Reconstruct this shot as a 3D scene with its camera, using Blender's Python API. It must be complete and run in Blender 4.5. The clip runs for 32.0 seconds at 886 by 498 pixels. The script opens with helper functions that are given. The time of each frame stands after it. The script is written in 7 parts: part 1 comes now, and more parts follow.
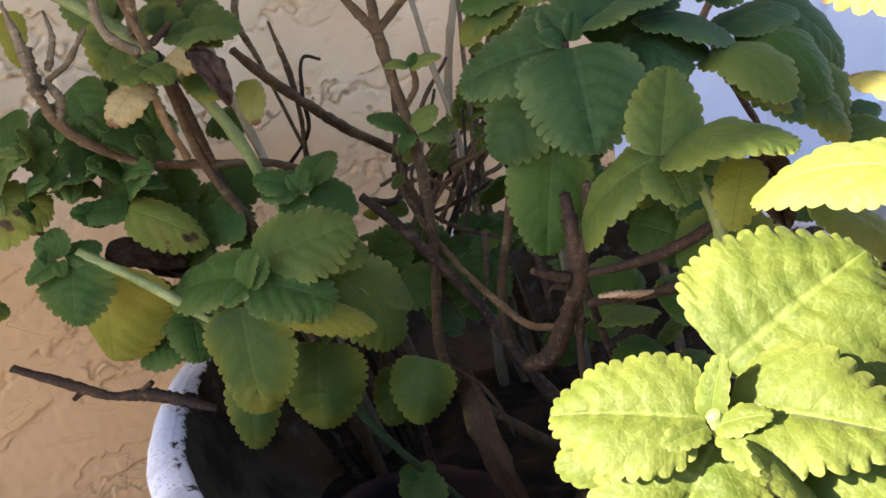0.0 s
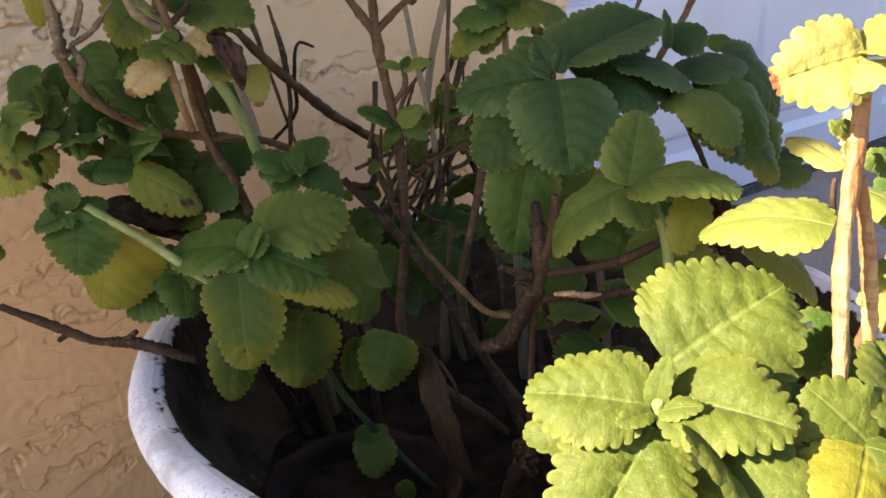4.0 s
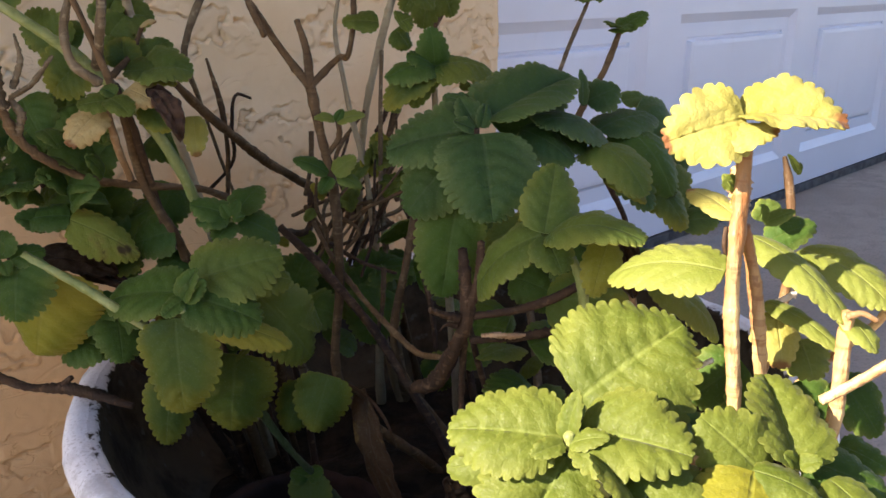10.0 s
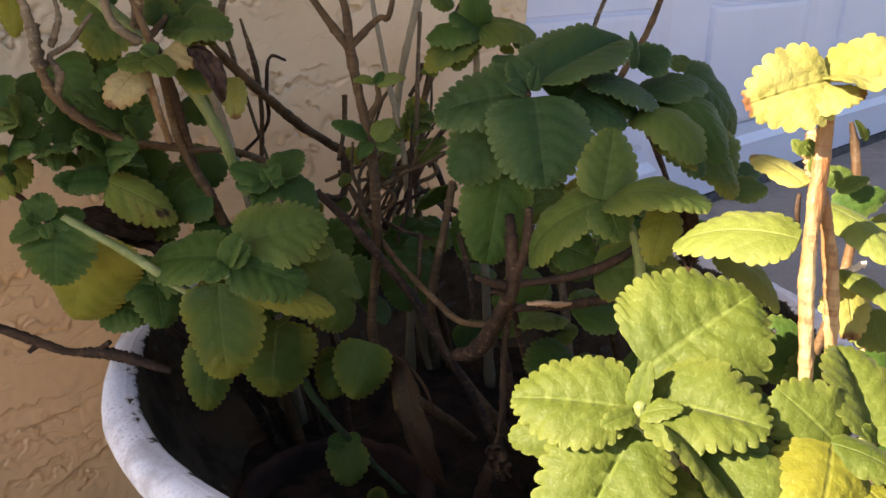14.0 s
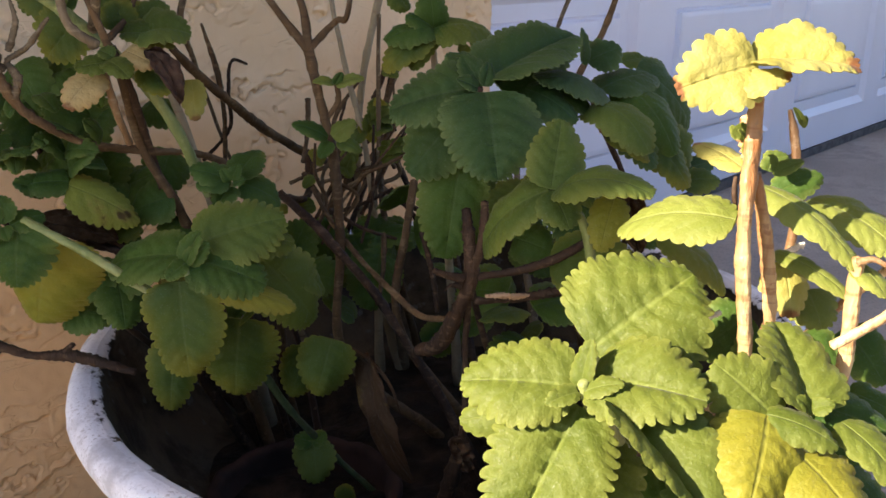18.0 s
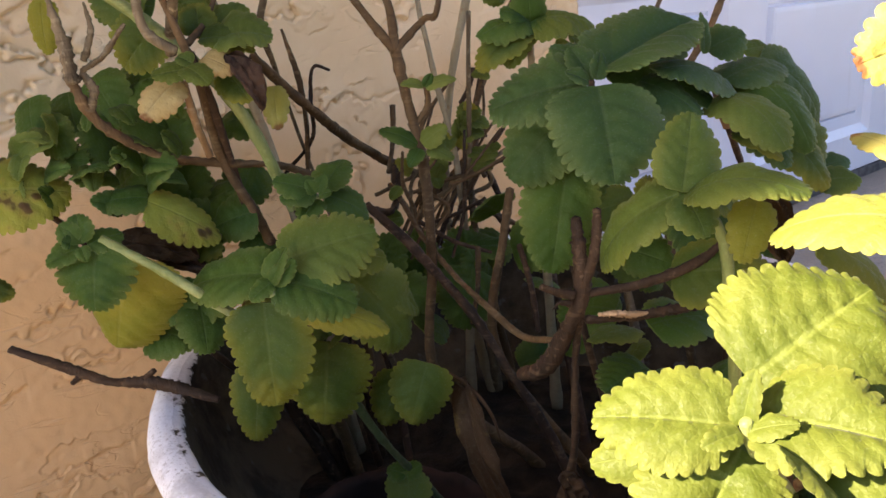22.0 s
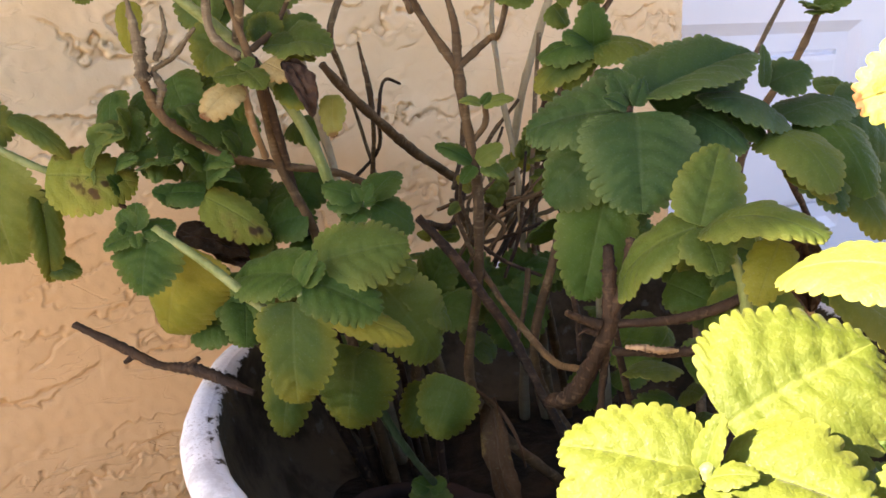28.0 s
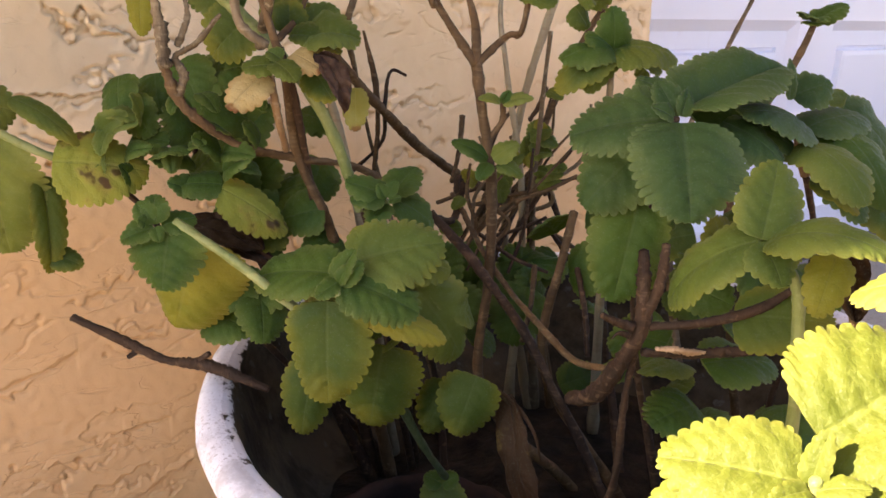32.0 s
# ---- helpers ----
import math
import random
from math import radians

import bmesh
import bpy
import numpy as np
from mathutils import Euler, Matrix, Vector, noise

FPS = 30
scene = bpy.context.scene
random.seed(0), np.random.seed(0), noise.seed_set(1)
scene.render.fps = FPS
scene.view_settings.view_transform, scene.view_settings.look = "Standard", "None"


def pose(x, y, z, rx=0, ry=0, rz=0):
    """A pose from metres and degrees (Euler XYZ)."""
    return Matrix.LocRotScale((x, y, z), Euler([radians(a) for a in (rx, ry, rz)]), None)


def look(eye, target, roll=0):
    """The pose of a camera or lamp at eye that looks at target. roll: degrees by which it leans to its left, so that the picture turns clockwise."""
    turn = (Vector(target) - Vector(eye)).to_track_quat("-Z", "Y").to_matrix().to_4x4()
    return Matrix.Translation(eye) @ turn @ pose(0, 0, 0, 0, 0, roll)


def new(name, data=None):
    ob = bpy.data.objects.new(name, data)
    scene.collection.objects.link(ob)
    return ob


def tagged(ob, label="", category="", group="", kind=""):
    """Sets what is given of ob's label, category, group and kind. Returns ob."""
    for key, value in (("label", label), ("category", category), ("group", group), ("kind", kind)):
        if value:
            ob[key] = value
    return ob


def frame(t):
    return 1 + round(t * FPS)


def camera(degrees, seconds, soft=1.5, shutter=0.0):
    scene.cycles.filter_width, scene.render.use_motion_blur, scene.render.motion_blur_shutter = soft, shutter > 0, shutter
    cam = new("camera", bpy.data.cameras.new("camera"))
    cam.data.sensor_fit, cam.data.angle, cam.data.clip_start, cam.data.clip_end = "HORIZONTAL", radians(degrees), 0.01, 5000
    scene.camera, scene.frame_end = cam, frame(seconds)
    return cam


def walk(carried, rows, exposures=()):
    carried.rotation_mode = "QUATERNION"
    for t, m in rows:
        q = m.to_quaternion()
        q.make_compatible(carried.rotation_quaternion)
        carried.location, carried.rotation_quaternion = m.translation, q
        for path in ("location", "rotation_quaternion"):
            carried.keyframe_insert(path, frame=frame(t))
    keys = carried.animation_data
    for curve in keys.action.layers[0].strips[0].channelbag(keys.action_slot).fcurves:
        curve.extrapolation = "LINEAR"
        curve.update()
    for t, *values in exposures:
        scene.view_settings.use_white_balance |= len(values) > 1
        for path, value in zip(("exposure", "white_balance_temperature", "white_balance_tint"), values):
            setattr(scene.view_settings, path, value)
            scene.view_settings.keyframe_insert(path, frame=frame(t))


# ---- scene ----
cam = camera(55.6, 32.0, soft=1.6)
PATH = [
    (0, (0.0542, 0.0772, 0.4965), (1.1131, 1.6516, -0.1360), -8.69),
    (0.5, (0.0531, 0.0720, 0.4985), (1.0811, 1.6558, -0.1610), -6.71),
    (1, (0.0458, 0.0662, 0.5129), (1.0405, 1.6668, -0.1570), -5.63),
    (1.5, (0.0428, 0.0969, 0.4988), (1.0267, 1.6875, -0.2098), -5.55),
    (2, (0.0320, 0.0774, 0.5065), (1.0445, 1.6397, -0.2242), -3.93),
    (2.5, (0.0272, 0.0667, 0.5128), (1.0937, 1.5906, -0.2222), -2.18),
    (3, (0.0126, 0.0611, 0.5160), (1.1330, 1.5425, -0.2258), -1.75),
    (3.5, (-0.0035, 0.0543, 0.5294), (1.1724, 1.5027, -0.1912), -1.22),
    (5.5, (0.0003, 0.0562, 0.5255), (1.1964, 1.5036, -0.1632), -0.85),
    (6, (-0.0022, 0.0609, 0.5288), (1.1928, 1.5054, -0.1681), -0.62),
    (6.5, (-0.0003, 0.0591, 0.5241), (1.2011, 1.4965, -0.1762), -0.71),
    (7, (0.0002, 0.0506, 0.5265), (1.2187, 1.4759, -0.1691), -0.45),
    (7.5, (-0.0026, 0.0508, 0.5293), (1.2420, 1.4559, -0.1610), 0.13),
    (8, (-0.0075, 0.0488, 0.5326), (1.2568, 1.4405, -0.1490), 0.23),
    (8.5, (-0.0065, 0.0434, 0.5317), (1.2694, 1.4324, -0.1338), 0.20),
    (9, (-0.0123, 0.0287, 0.5396), (1.2900, 1.4066, -0.0974), 0.17),
    (9.5, (-0.0123, 0.0268, 0.5392), (1.3054, 1.4018, -0.0717), -0.01),
    (10, (-0.0131, 0.0322, 0.5385), (1.3016, 1.4093, -0.0739), 0.07),
    (10.5, (-0.0101, 0.0369, 0.5343), (1.2905, 1.4251, -0.0832), -0.14),
    (11, (-0.0148, 0.0310, 0.5367), (1.2828, 1.4218, -0.0812), -0.52),
    (11.5, (-0.0128, 0.0318, 0.5312), (1.2827, 1.4198, -0.0973), -1.14),
    (12, (-0.0069, 0.0386, 0.5270), (1.2728, 1.4345, -0.1161), -0.99),
    (12.5, (-0.0112, 0.0325, 0.5370), (1.2608, 1.4313, -0.1152), -0.63),
    (13, (-0.0146, 0.0412, 0.5269), (1.2675, 1.4206, -0.1463), -0.55),
    (13.5, (-0.0254, 0.0569, 0.5345), (1.2689, 1.4208, -0.1470), 0.68),
    (15.5, (-0.0187, 0.0448, 0.5218), (1.2356, 1.4420, -0.1671), -1.48),
    (16, (-0.0111, 0.0394, 0.5156), (1.2527, 1.4306, -0.1680), -2.14),
    (16.5, (-0.0079, 0.0349, 0.5124), (1.2687, 1.4185, -0.1626), -2.50),
    (17, (-0.0106, 0.0257, 0.5190), (1.2896, 1.3919, -0.1466), -1.52),
    (17.5, (-0.0253, 0.0329, 0.5332), (1.3004, 1.3817, -0.1175), -0.39),
    (18, (-0.0227, 0.0375, 0.5266), (1.3035, 1.3825, -0.1309), -0.28),
    (18.5, (-0.0352, 0.0623, 0.5350), (1.2608, 1.4330, -0.1296), -0.06),
    (19, (-0.0248, 0.0848, 0.5338), (1.2227, 1.5090, -0.1107), -0.22),
    (19.5, (-0.0102, 0.0843, 0.5377), (1.2028, 1.5459, -0.0886), -1.86),
    (20, (-0.0111, 0.0930, 0.5262), (1.1857, 1.5746, -0.0841), -2.94),
    (20.5, (-0.0161, 0.0601, 0.5262), (1.1972, 1.5318, -0.0754), -3.67),
    (21, (-0.0060, 0.0705, 0.5233), (1.2086, 1.5468, -0.0643), -3.36),
    (21.5, (-0.0020, 0.0746, 0.5157), (1.2009, 1.5557, -0.0839), -3.40),
    (22, (-0.0032, 0.0853, 0.5112), (1.2035, 1.5532, -0.1124), -2.95),
    (22.5, (-0.0030, 0.0932, 0.5173), (1.1475, 1.6233, -0.0615), -2.33),
    (23, (-0.0054, 0.0925, 0.5272), (1.0922, 1.6833, 0.0125), -2.20),
    (23.5, (0.0048, 0.0810, 0.5254), (1.0709, 1.7257, 0.1277), -3.78),
    (24, (0.0220, 0.0496, 0.5429), (1.1007, 1.7146, 0.2901), -0.73),
    (24.5, (0.0355, 0.0397, 0.5512), (1.1133, 1.7037, 0.2874), 0.29),
    (25, (0.0462, 0.0515, 0.5436), (1.0654, 1.7425, 0.2242), 2.51),
    (25.5, (0.0522, 0.0557, 0.5332), (1.0164, 1.7746, 0.1929), 2.93),
    (27.5, (0.0167, 0.0594, 0.5290), (0.9091, 1.7878, 0.0641), 1.86),
    (28, (0.0377, 0.0532, 0.5065), (1.0211, 1.7003, -0.0591), -0.48),
    (28.5, (0.0330, 0.0617, 0.4956), (1.0463, 1.6663, -0.1356), -2.00),
    (29, (0.0208, 0.0781, 0.4969), (0.9798, 1.7154, -0.1353), -1.90),
    (29.5, (0.0114, 0.0890, 0.5051), (1.1374, 1.6021, -0.1603), 2.20),
    (30, (0.0043, 0.0812, 0.5036), (1.2275, 1.4986, -0.1996), 2.89),
    (30.5, (-0.0034, 0.0671, 0.5097), (1.2500, 1.4664, -0.1764), 2.58),
    (31, (-0.0011, 0.0744, 0.5074), (1.2326, 1.5020, -0.1556), 2.44),
    (31.5, (-0.0098, 0.0781, 0.5151), (1.1848, 1.5495, -0.1235), 2.56),
    (32, (-0.0208, 0.0966, 0.5190), (1.1312, 1.6107, -0.0977), 2.51),
]
EXPOSURES = [(0, 2.67, 5500, 16), (1, 2.57, 5400, 16), (2, 2.65, 5400, 17), (3, 2.25, 5800, 17), (3.5, 2.32, 5900, 17), (6, 2.29, 5900, 15), (9, 2.19, 5900, 17), (13, 2.07, 5900, 17), (16, 2.22, 6100, 19), (18, 2.07, 5900, 18), (19, 2.32, 5800, 18), (20, 2.92, 6300, 19), (21, 2.62, 6300, 18), (22, 2.57, 6300, 19), (23, 3.02, 6300, 17), (24, 2.97, 5900, 12), (24.5, 2.22, 5350, 14), (25.5, 2.22, 6000, 20), (27.5, 2.87, 6300, 18), (28, 2.97, 6300, 18), (29, 2.62, 4950, 15), (30, 2.59, 6300, 18), (31, 2.32, 6300, 18), (32, 2.87, 6700, 24)]
walk(cam, [(t, look(eye, target, roll)) for t, eye, target, roll in PATH], EXPOSURES)
WORLD_STRENGTH = 0.085
SUN_STRENGTH = 5.6
SUN_EL, SUN_AZ = 30.0, 160.0  # degrees; azimuth counter-clockwise from +x

world = bpy.data.worlds.new("sky")
scene.world = world
world.use_nodes = True
wn, wl = world.node_tree.nodes, world.node_tree.links
sky = wn.new("ShaderNodeTexSky")
sky.sky_type, sky.sun_disc = "NISHITA", False
sky.sun_elevation, sky.sun_rotation = radians(SUN_EL), radians(90 - SUN_AZ)
wl.new(sky.outputs[0], wn["Background"].inputs[0])
wn["Background"].inputs[1].default_value = WORLD_STRENGTH
sun_data = bpy.data.lights.new("sun", "SUN")
sun_data.energy, sun_data.angle, sun_data.color = SUN_STRENGTH, radians(0.6), (1.0, 0.82, 0.57)
sun = new("sun", sun_data)
to_sun = Vector((math.cos(radians(SUN_EL)) * math.cos(radians(SUN_AZ)), math.cos(radians(SUN_EL)) * math.sin(radians(SUN_AZ)), math.sin(radians(SUN_EL))))
sun.matrix_world = look(to_sun * 20, (0, 0, 0))

# ---- materials ----


class Mat:
    """A small wrapper round a node material."""

    def __init__(self, name, rough=0.6, spec=0.4):
        self.m = bpy.data.materials.new(name)
        self.m.use_nodes = True
        self.n, self.l = self.m.node_tree.nodes, self.m.node_tree.links
        self.b = self.n["Principled BSDF"]
        self.b.inputs["Roughness"].default_value = rough
        self.b.inputs["Specular IOR Level"].default_value = spec

    def put(self, value, socket):
        if hasattr(value, "is_linked"):
            self.l.new(value, socket)
        else:
            socket.default_value = value

    def coords(self, kind="Object"):
        return self.n.new("ShaderNodeTexCoord").outputs[kind]

    def noise(self, scale, detail=4.0, rough=0.55, vec=None, stretch=None, dist=0.0):
        vec = vec or self.coords()
        if stretch:
            mp = self.n.new("ShaderNodeMapping")
            mp.inputs["Scale"].default_value = stretch
            self.l.new(vec, mp.inputs["Vector"])
            vec = mp.outputs[0]
        t = self.n.new("ShaderNodeTexNoise")
        t.inputs["Scale"].default_value, t.inputs["Detail"].default_value = scale, detail
        t.inputs["Roughness"].default_value, t.inputs["Distortion"].default_value = rough, dist
        self.l.new(vec, t.inputs["Vector"])
        return t.outputs["Fac"]

    def voronoi(self, scale, feature="F1", vec=None):
        t = self.n.new("ShaderNodeTexVoronoi")
        t.feature = feature
        t.inputs["Scale"].default_value = scale
        self.l.new(vec or self.coords(), t.inputs["Vector"])
        return t.outputs["Distance"]

    def math(self, op, a, b=0.0, c=0.0, clamp=False):
        t = self.n.new("ShaderNodeMath")
        t.operation, t.use_clamp = op, clamp
        for v, s in zip((a, b, c), t.inputs):
            self.put(v, s)
        return t.outputs[0]

    def step(self, v, lo, hi, a=0.0, b=1.0):
        t = self.n.new("ShaderNodeMapRange")
        t.interpolation_type = "SMOOTHSTEP"
        for value, name in ((v, "Value"), (lo, "From Min"), (hi, "From Max"), (a, "To Min"), (b, "To Max")):
            self.put(value, t.inputs[name])
        return t.outputs[0]

    def mix(self, fac, a, b, blend="MIX"):
        t = self.n.new("ShaderNodeMix")
        t.data_type, t.blend_type = "RGBA", blend
        self.put(fac, t.inputs[0])
        for v, s in ((a, t.inputs[6]), (b, t.inputs[7])):
            self.put(v if hasattr(v, "is_linked") else (*v, 1.0), s)
        return t.outputs[2]

    def random(self):
        return self.n.new("ShaderNodeObjectInfo").outputs["Random"]

    def colour(self, c):
        self.put(c if hasattr(c, "is_linked") else (*c, 1.0), self.b.inputs["Base Color"])
        return self

    def bump(self, height, strength=0.3, dist=0.002):
        t = self.n.new("ShaderNodeBump")
        t.inputs["Strength"].default_value, t.inputs["Distance"].default_value = strength, dist
        self.l.new(height, t.inputs["Height"])
        self.l.new(t.outputs[0], self.b.inputs["Normal"])
        return self


def leaf_material(name, blade, pale, edge, through_light, vein, spots=0.0, spot_colour=(0.09, 0.045, 0.02), rough=0.58, scorch=0.0, ripe=0.0):
    k = Mat(name, rough, 0.2)
    uv = k.n.new("ShaderNodeUVMap").outputs[0]
    sep = k.n.new("ShaderNodeSeparateXYZ")
    k.l.new(uv, sep.inputs[0])
    s, v = sep.outputs[0], k.math("ABSOLUTE", sep.outputs[1])
    rnd = k.random()
    blotch = k.noise(38.0, 3.0)
    fine = k.noise(900.0, 2.0)
    col = k.mix(k.step(blotch, 0.35, 0.7), blade, pale)
    col = k.mix(k.math("MULTIPLY", k.step(rnd, 0.0, 1.0), 0.65), col, pale)
    col = k.mix(k.math("MULTIPLY", k.step(k.math("ADD", v, k.math("MULTIPLY", k.math("SUBTRACT", blotch, 0.5), 0.5)), 0.55, 1.05), 0.4), col, edge)
    col = k.mix(k.math("MULTIPLY", k.step(v, 0.9, 0.99), 0.4), col, edge)
    if ripe > 0:
        turn = k.step(k.math("ADD", s, k.math("MULTIPLY", k.math("SUBTRACT", k.noise(30.0, 3.0), 0.5), 0.9)), 0.6, 1.05)
        col = k.mix(k.math("MULTIPLY", turn, ripe), col, (0.24, 0.21, 0.02))
    # lateral veins curve forward from the midrib
    side = k.math("FRACT", k.math("ADD", k.math("MULTIPLY", s, 6.0), k.math("MULTIPLY", k.math("POWER", v, 1.2), -1.9)))
    side = k.math("ABSOLUTE", k.math("SUBTRACT", side, 0.5))
    lateral = k.math("MULTIPLY", k.step(side, 0.43, 0.5), k.step(v, 0.98, 0.3))
    rib = k.step(v, 0.07, 0.01)
    cells = k.voronoi(330.0)
    veins = k.math("MAXIMUM", k.math("MULTIPLY", lateral, 0.05), k.math("MULTIPLY", rib, 0.22))
    veins = k.math("MAXIMUM", veins, k.math("MULTIPLY", k.step(cells, 0.5, 0.9), 0.1))
    col = k.mix(veins, col, vein)
    # fine white hairs
    col = k.mix(k.math("MULTIPLY", k.step(fine, 0.6, 0.74), 0.12), col, (0.5, 0.56, 0.32))
    if spots > 0:
        mark = k.step(k.noise(36.0, 3.0, 0.6), 0.78 - 0.28 * spots, 0.81 - 0.28 * spots)
        ring = k.step(k.noise(36.0, 3.0, 0.6), 0.73 - 0.28 * spots, 0.80 - 0.28 * spots)
        col = k.mix(k.math("MULTIPLY", ring, 0.5), col, (0.32, 0.22, 0.05))
        col = k.mix(mark, col, spot_colour)
    if scorch > 0:
        dry = k.step(k.math("ADD", s, k.math("MULTIPLY", k.math("SUBTRACT", k.noise(70.0, 4.0), 0.5), 0.5)), 0.86, 0.94)
        col = k.mix(k.math("MULTIPLY", dry, scorch), col, (0.17, 0.072, 0.028))
    k.colour(col)
    k.b.inputs["Sheen Weight"].default_value, k.b.inputs["Sheen Roughness"].default_value = 0.05, 0.35
    k.put(k.step(fine, 0.4, 0.75, rough + 0.08, rough - 0.16), k.b.inputs["Roughness"])
    ribs = k.math("MAXIMUM", k.math("MULTIPLY", lateral, 0.1), k.math("MULTIPLY", rib, 0.7))
    h = k.math("ADD", k.math("MULTIPLY", fine, 0.75), k.math("MULTIPLY", ribs, -1.2))
    h = k.math("ADD", h, k.math("MULTIPLY", k.math("POWER", cells, 2.0), -0.7))
    k.bump(k.math("ADD", h, k.math("MULTIPLY", k.noise(140.0, 2.0), 0.5)), 0.5, 0.001)
    tr = k.n.new("ShaderNodeBsdfTranslucent")
    k.put(k.mix(k.math("MULTIPLY", veins, 0.6), through_light, vein), tr.inputs["Color"])
    mixer = k.n.new("ShaderNodeMixShader")
    mixer.inputs[0].default_value = 0.3
    k.l.new(k.b.outputs[0], mixer.inputs[1])
    k.l.new(tr.outputs[0], mixer.inputs[2])
    k.l.new(mixer.outputs[0], k.n["Material Output"].inputs[0])
    return k.m


GREEN = leaf_material("leaf_green", (0.029, 0.068, 0.008), (0.058, 0.108, 0.014), (0.17, 0.2, 0.045), (0.25, 0.34, 0.02), (0.17, 0.21, 0.055))
DEEP = leaf_material("leaf_deep_green", (0.022, 0.054, 0.013), (0.046, 0.088, 0.021), (0.17, 0.22, 0.07), (0.2, 0.32, 0.03), (0.14, 0.19, 0.07))
LIME = leaf_material("leaf_lime", (0.063, 0.089, 0.009), (0.102, 0.127, 0.016), (0.17, 0.188, 0.034), (0.26, 0.33, 0.018), (0.33, 0.39, 0.1))
MOSS = leaf_material("leaf_moss", (0.05, 0.088, 0.014), (0.094, 0.136, 0.022), (0.24, 0.25, 0.05), (0.36, 0.4, 0.03), (0.22, 0.26, 0.07))
OLIVE = leaf_material("leaf_olive", (0.032, 0.066, 0.01), (0.064, 0.1, 0.014), (0.27, 0.25, 0.03), (0.36, 0.38, 0.02), (0.2, 0.24, 0.06), 0.2, ripe=0.6)
YELLOW = leaf_material("leaf_yellow", (0.25, 0.235, 0.035), (0.36, 0.34, 0.1), (0.32, 0.3, 0.08), (0.46, 0.42, 0.05), (0.48, 0.44, 0.13), 0.15, scorch=1.0)
PALE = leaf_material("leaf_pale_lime", (0.115, 0.145, 0.018), (0.172, 0.2, 0.038), (0.24, 0.25, 0.06), (0.45, 0.48, 0.06), (0.36, 0.38, 0.13))
# lighter copy of the golden leaf below, for leaves out of the sun
SHADEGOLD = leaf_material("leaf_golden_shaded", (0.2, 0.21, 0.02), (0.28, 0.265, 0.03), (0.26, 0.22, 0.04), (0.4, 0.35, 0.03), (0.29, 0.28, 0.07), 0.15, ripe=0.2)
TAN = leaf_material("leaf_tan", (0.42, 0.3, 0.1), (0.5, 0.4, 0.17), (0.3, 0.18, 0.06), (0.5, 0.34, 0.1), (0.45, 0.36, 0.17), 0.4, scorch=1.0)
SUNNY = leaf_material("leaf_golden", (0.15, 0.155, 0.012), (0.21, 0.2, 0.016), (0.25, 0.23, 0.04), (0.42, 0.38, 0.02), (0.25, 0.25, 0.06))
DRY = leaf_material("leaf_dry", (0.036, 0.018, 0.007), (0.075, 0.041, 0.017), (0.045, 0.022, 0.009), (0.1, 0.045, 0.016), (0.2, 0.115, 0.06), 0.35, (0.06, 0.03, 0.018), 0.7)
SPOTTED = leaf_material("leaf_spotted", (0.2, 0.23, 0.024), (0.33, 0.33, 0.045), (0.42, 0.39, 0.06), (0.42, 0.46, 0.03), (0.3, 0.33, 0.1), 0.76)
DEAD = leaf_material("leaf_dead", (0.04, 0.02, 0.011), (0.09, 0.05, 0.028), (0.05, 0.026, 0.014), (0.08, 0.035, 0.012), (0.12, 0.065, 0.035), 0.3, (0.02, 0.012, 0.008), 0.65)


def bark_material(name, dark, light, scar, rough=0.75, ring=0.5):
    k = Mat(name, rough, 0.3)
    long_grain = k.noise(60.0, 4.0, 0.6, stretch=(1, 1, 0.16))
    col = k.mix(k.step(long_grain, 0.35, 0.68), dark, light)
    col = k.mix(k.math("MULTIPLY", k.step(k.noise(240.0, 3.0), 0.56, 0.68), ring), col, scar)
    col = k.mix(k.math("MULTIPLY", k.random(), 0.35), col, light)
    col = k.mix(k.math("MULTIPLY", k.step(k.noise(28.0, 3.0, 0.6, stretch=(1, 1, 0.7)), 0.52, 0.66), 0.45), col, dark)
    # leaf scars and growth rings go round the stem
    rings = k.noise(150.0, 3.0, 0.6, stretch=(0.12, 0.12, 1))
    col = k.mix(k.math("MULTIPLY", k.step(rings, 0.55, 0.64), 0.6), col, dark)
    col = k.mix(k.math("MULTIPLY", k.step(rings, 0.42, 0.34), 0.4), col, scar)
    k.colour(col)
    h = k.math("ADD", k.noise(330.0, 3.0, stretch=(1, 1, 0.3)), long_grain)
    k.bump(h, 0.8, 0.0016)
    return k.m


BROWN = bark_material("bark_brown", (0.05, 0.028, 0.009), (0.122, 0.072, 0.029), (0.21, 0.148, 0.075))
GREY = bark_material("bark_grey", (0.07, 0.047, 0.023), (0.195, 0.145, 0.08), (0.31, 0.25, 0.15), 0.8, 0.7)
DARK = bark_material("bark_dark", (0.018, 0.009, 0.004), (0.055, 0.029, 0.012), (0.15, 0.092, 0.048))
TANSTEM = bark_material("stem_tan", (0.24, 0.19, 0.11), (0.36, 0.31, 0.19), (0.22, 0.14, 0.08), 0.6)
ORANGE = bark_material("stem_orange", (0.2, 0.075, 0.02), (0.58, 0.45, 0.22), (0.13, 0.05, 0.025), 0.45, 0.85)
FRESH = bark_material("stem_green", (0.145, 0.175, 0.045), (0.24, 0.265, 0.09), (0.3, 0.31, 0.13), 0.5, 0.3)
# darkened copy of the green stem, for one deep in the bowl's shade
SHADESTEM = bark_material("stem_green_shaded", (0.035, 0.05, 0.016), (0.07, 0.09, 0.032), (0.09, 0.09, 0.04), 0.6, 0.3)
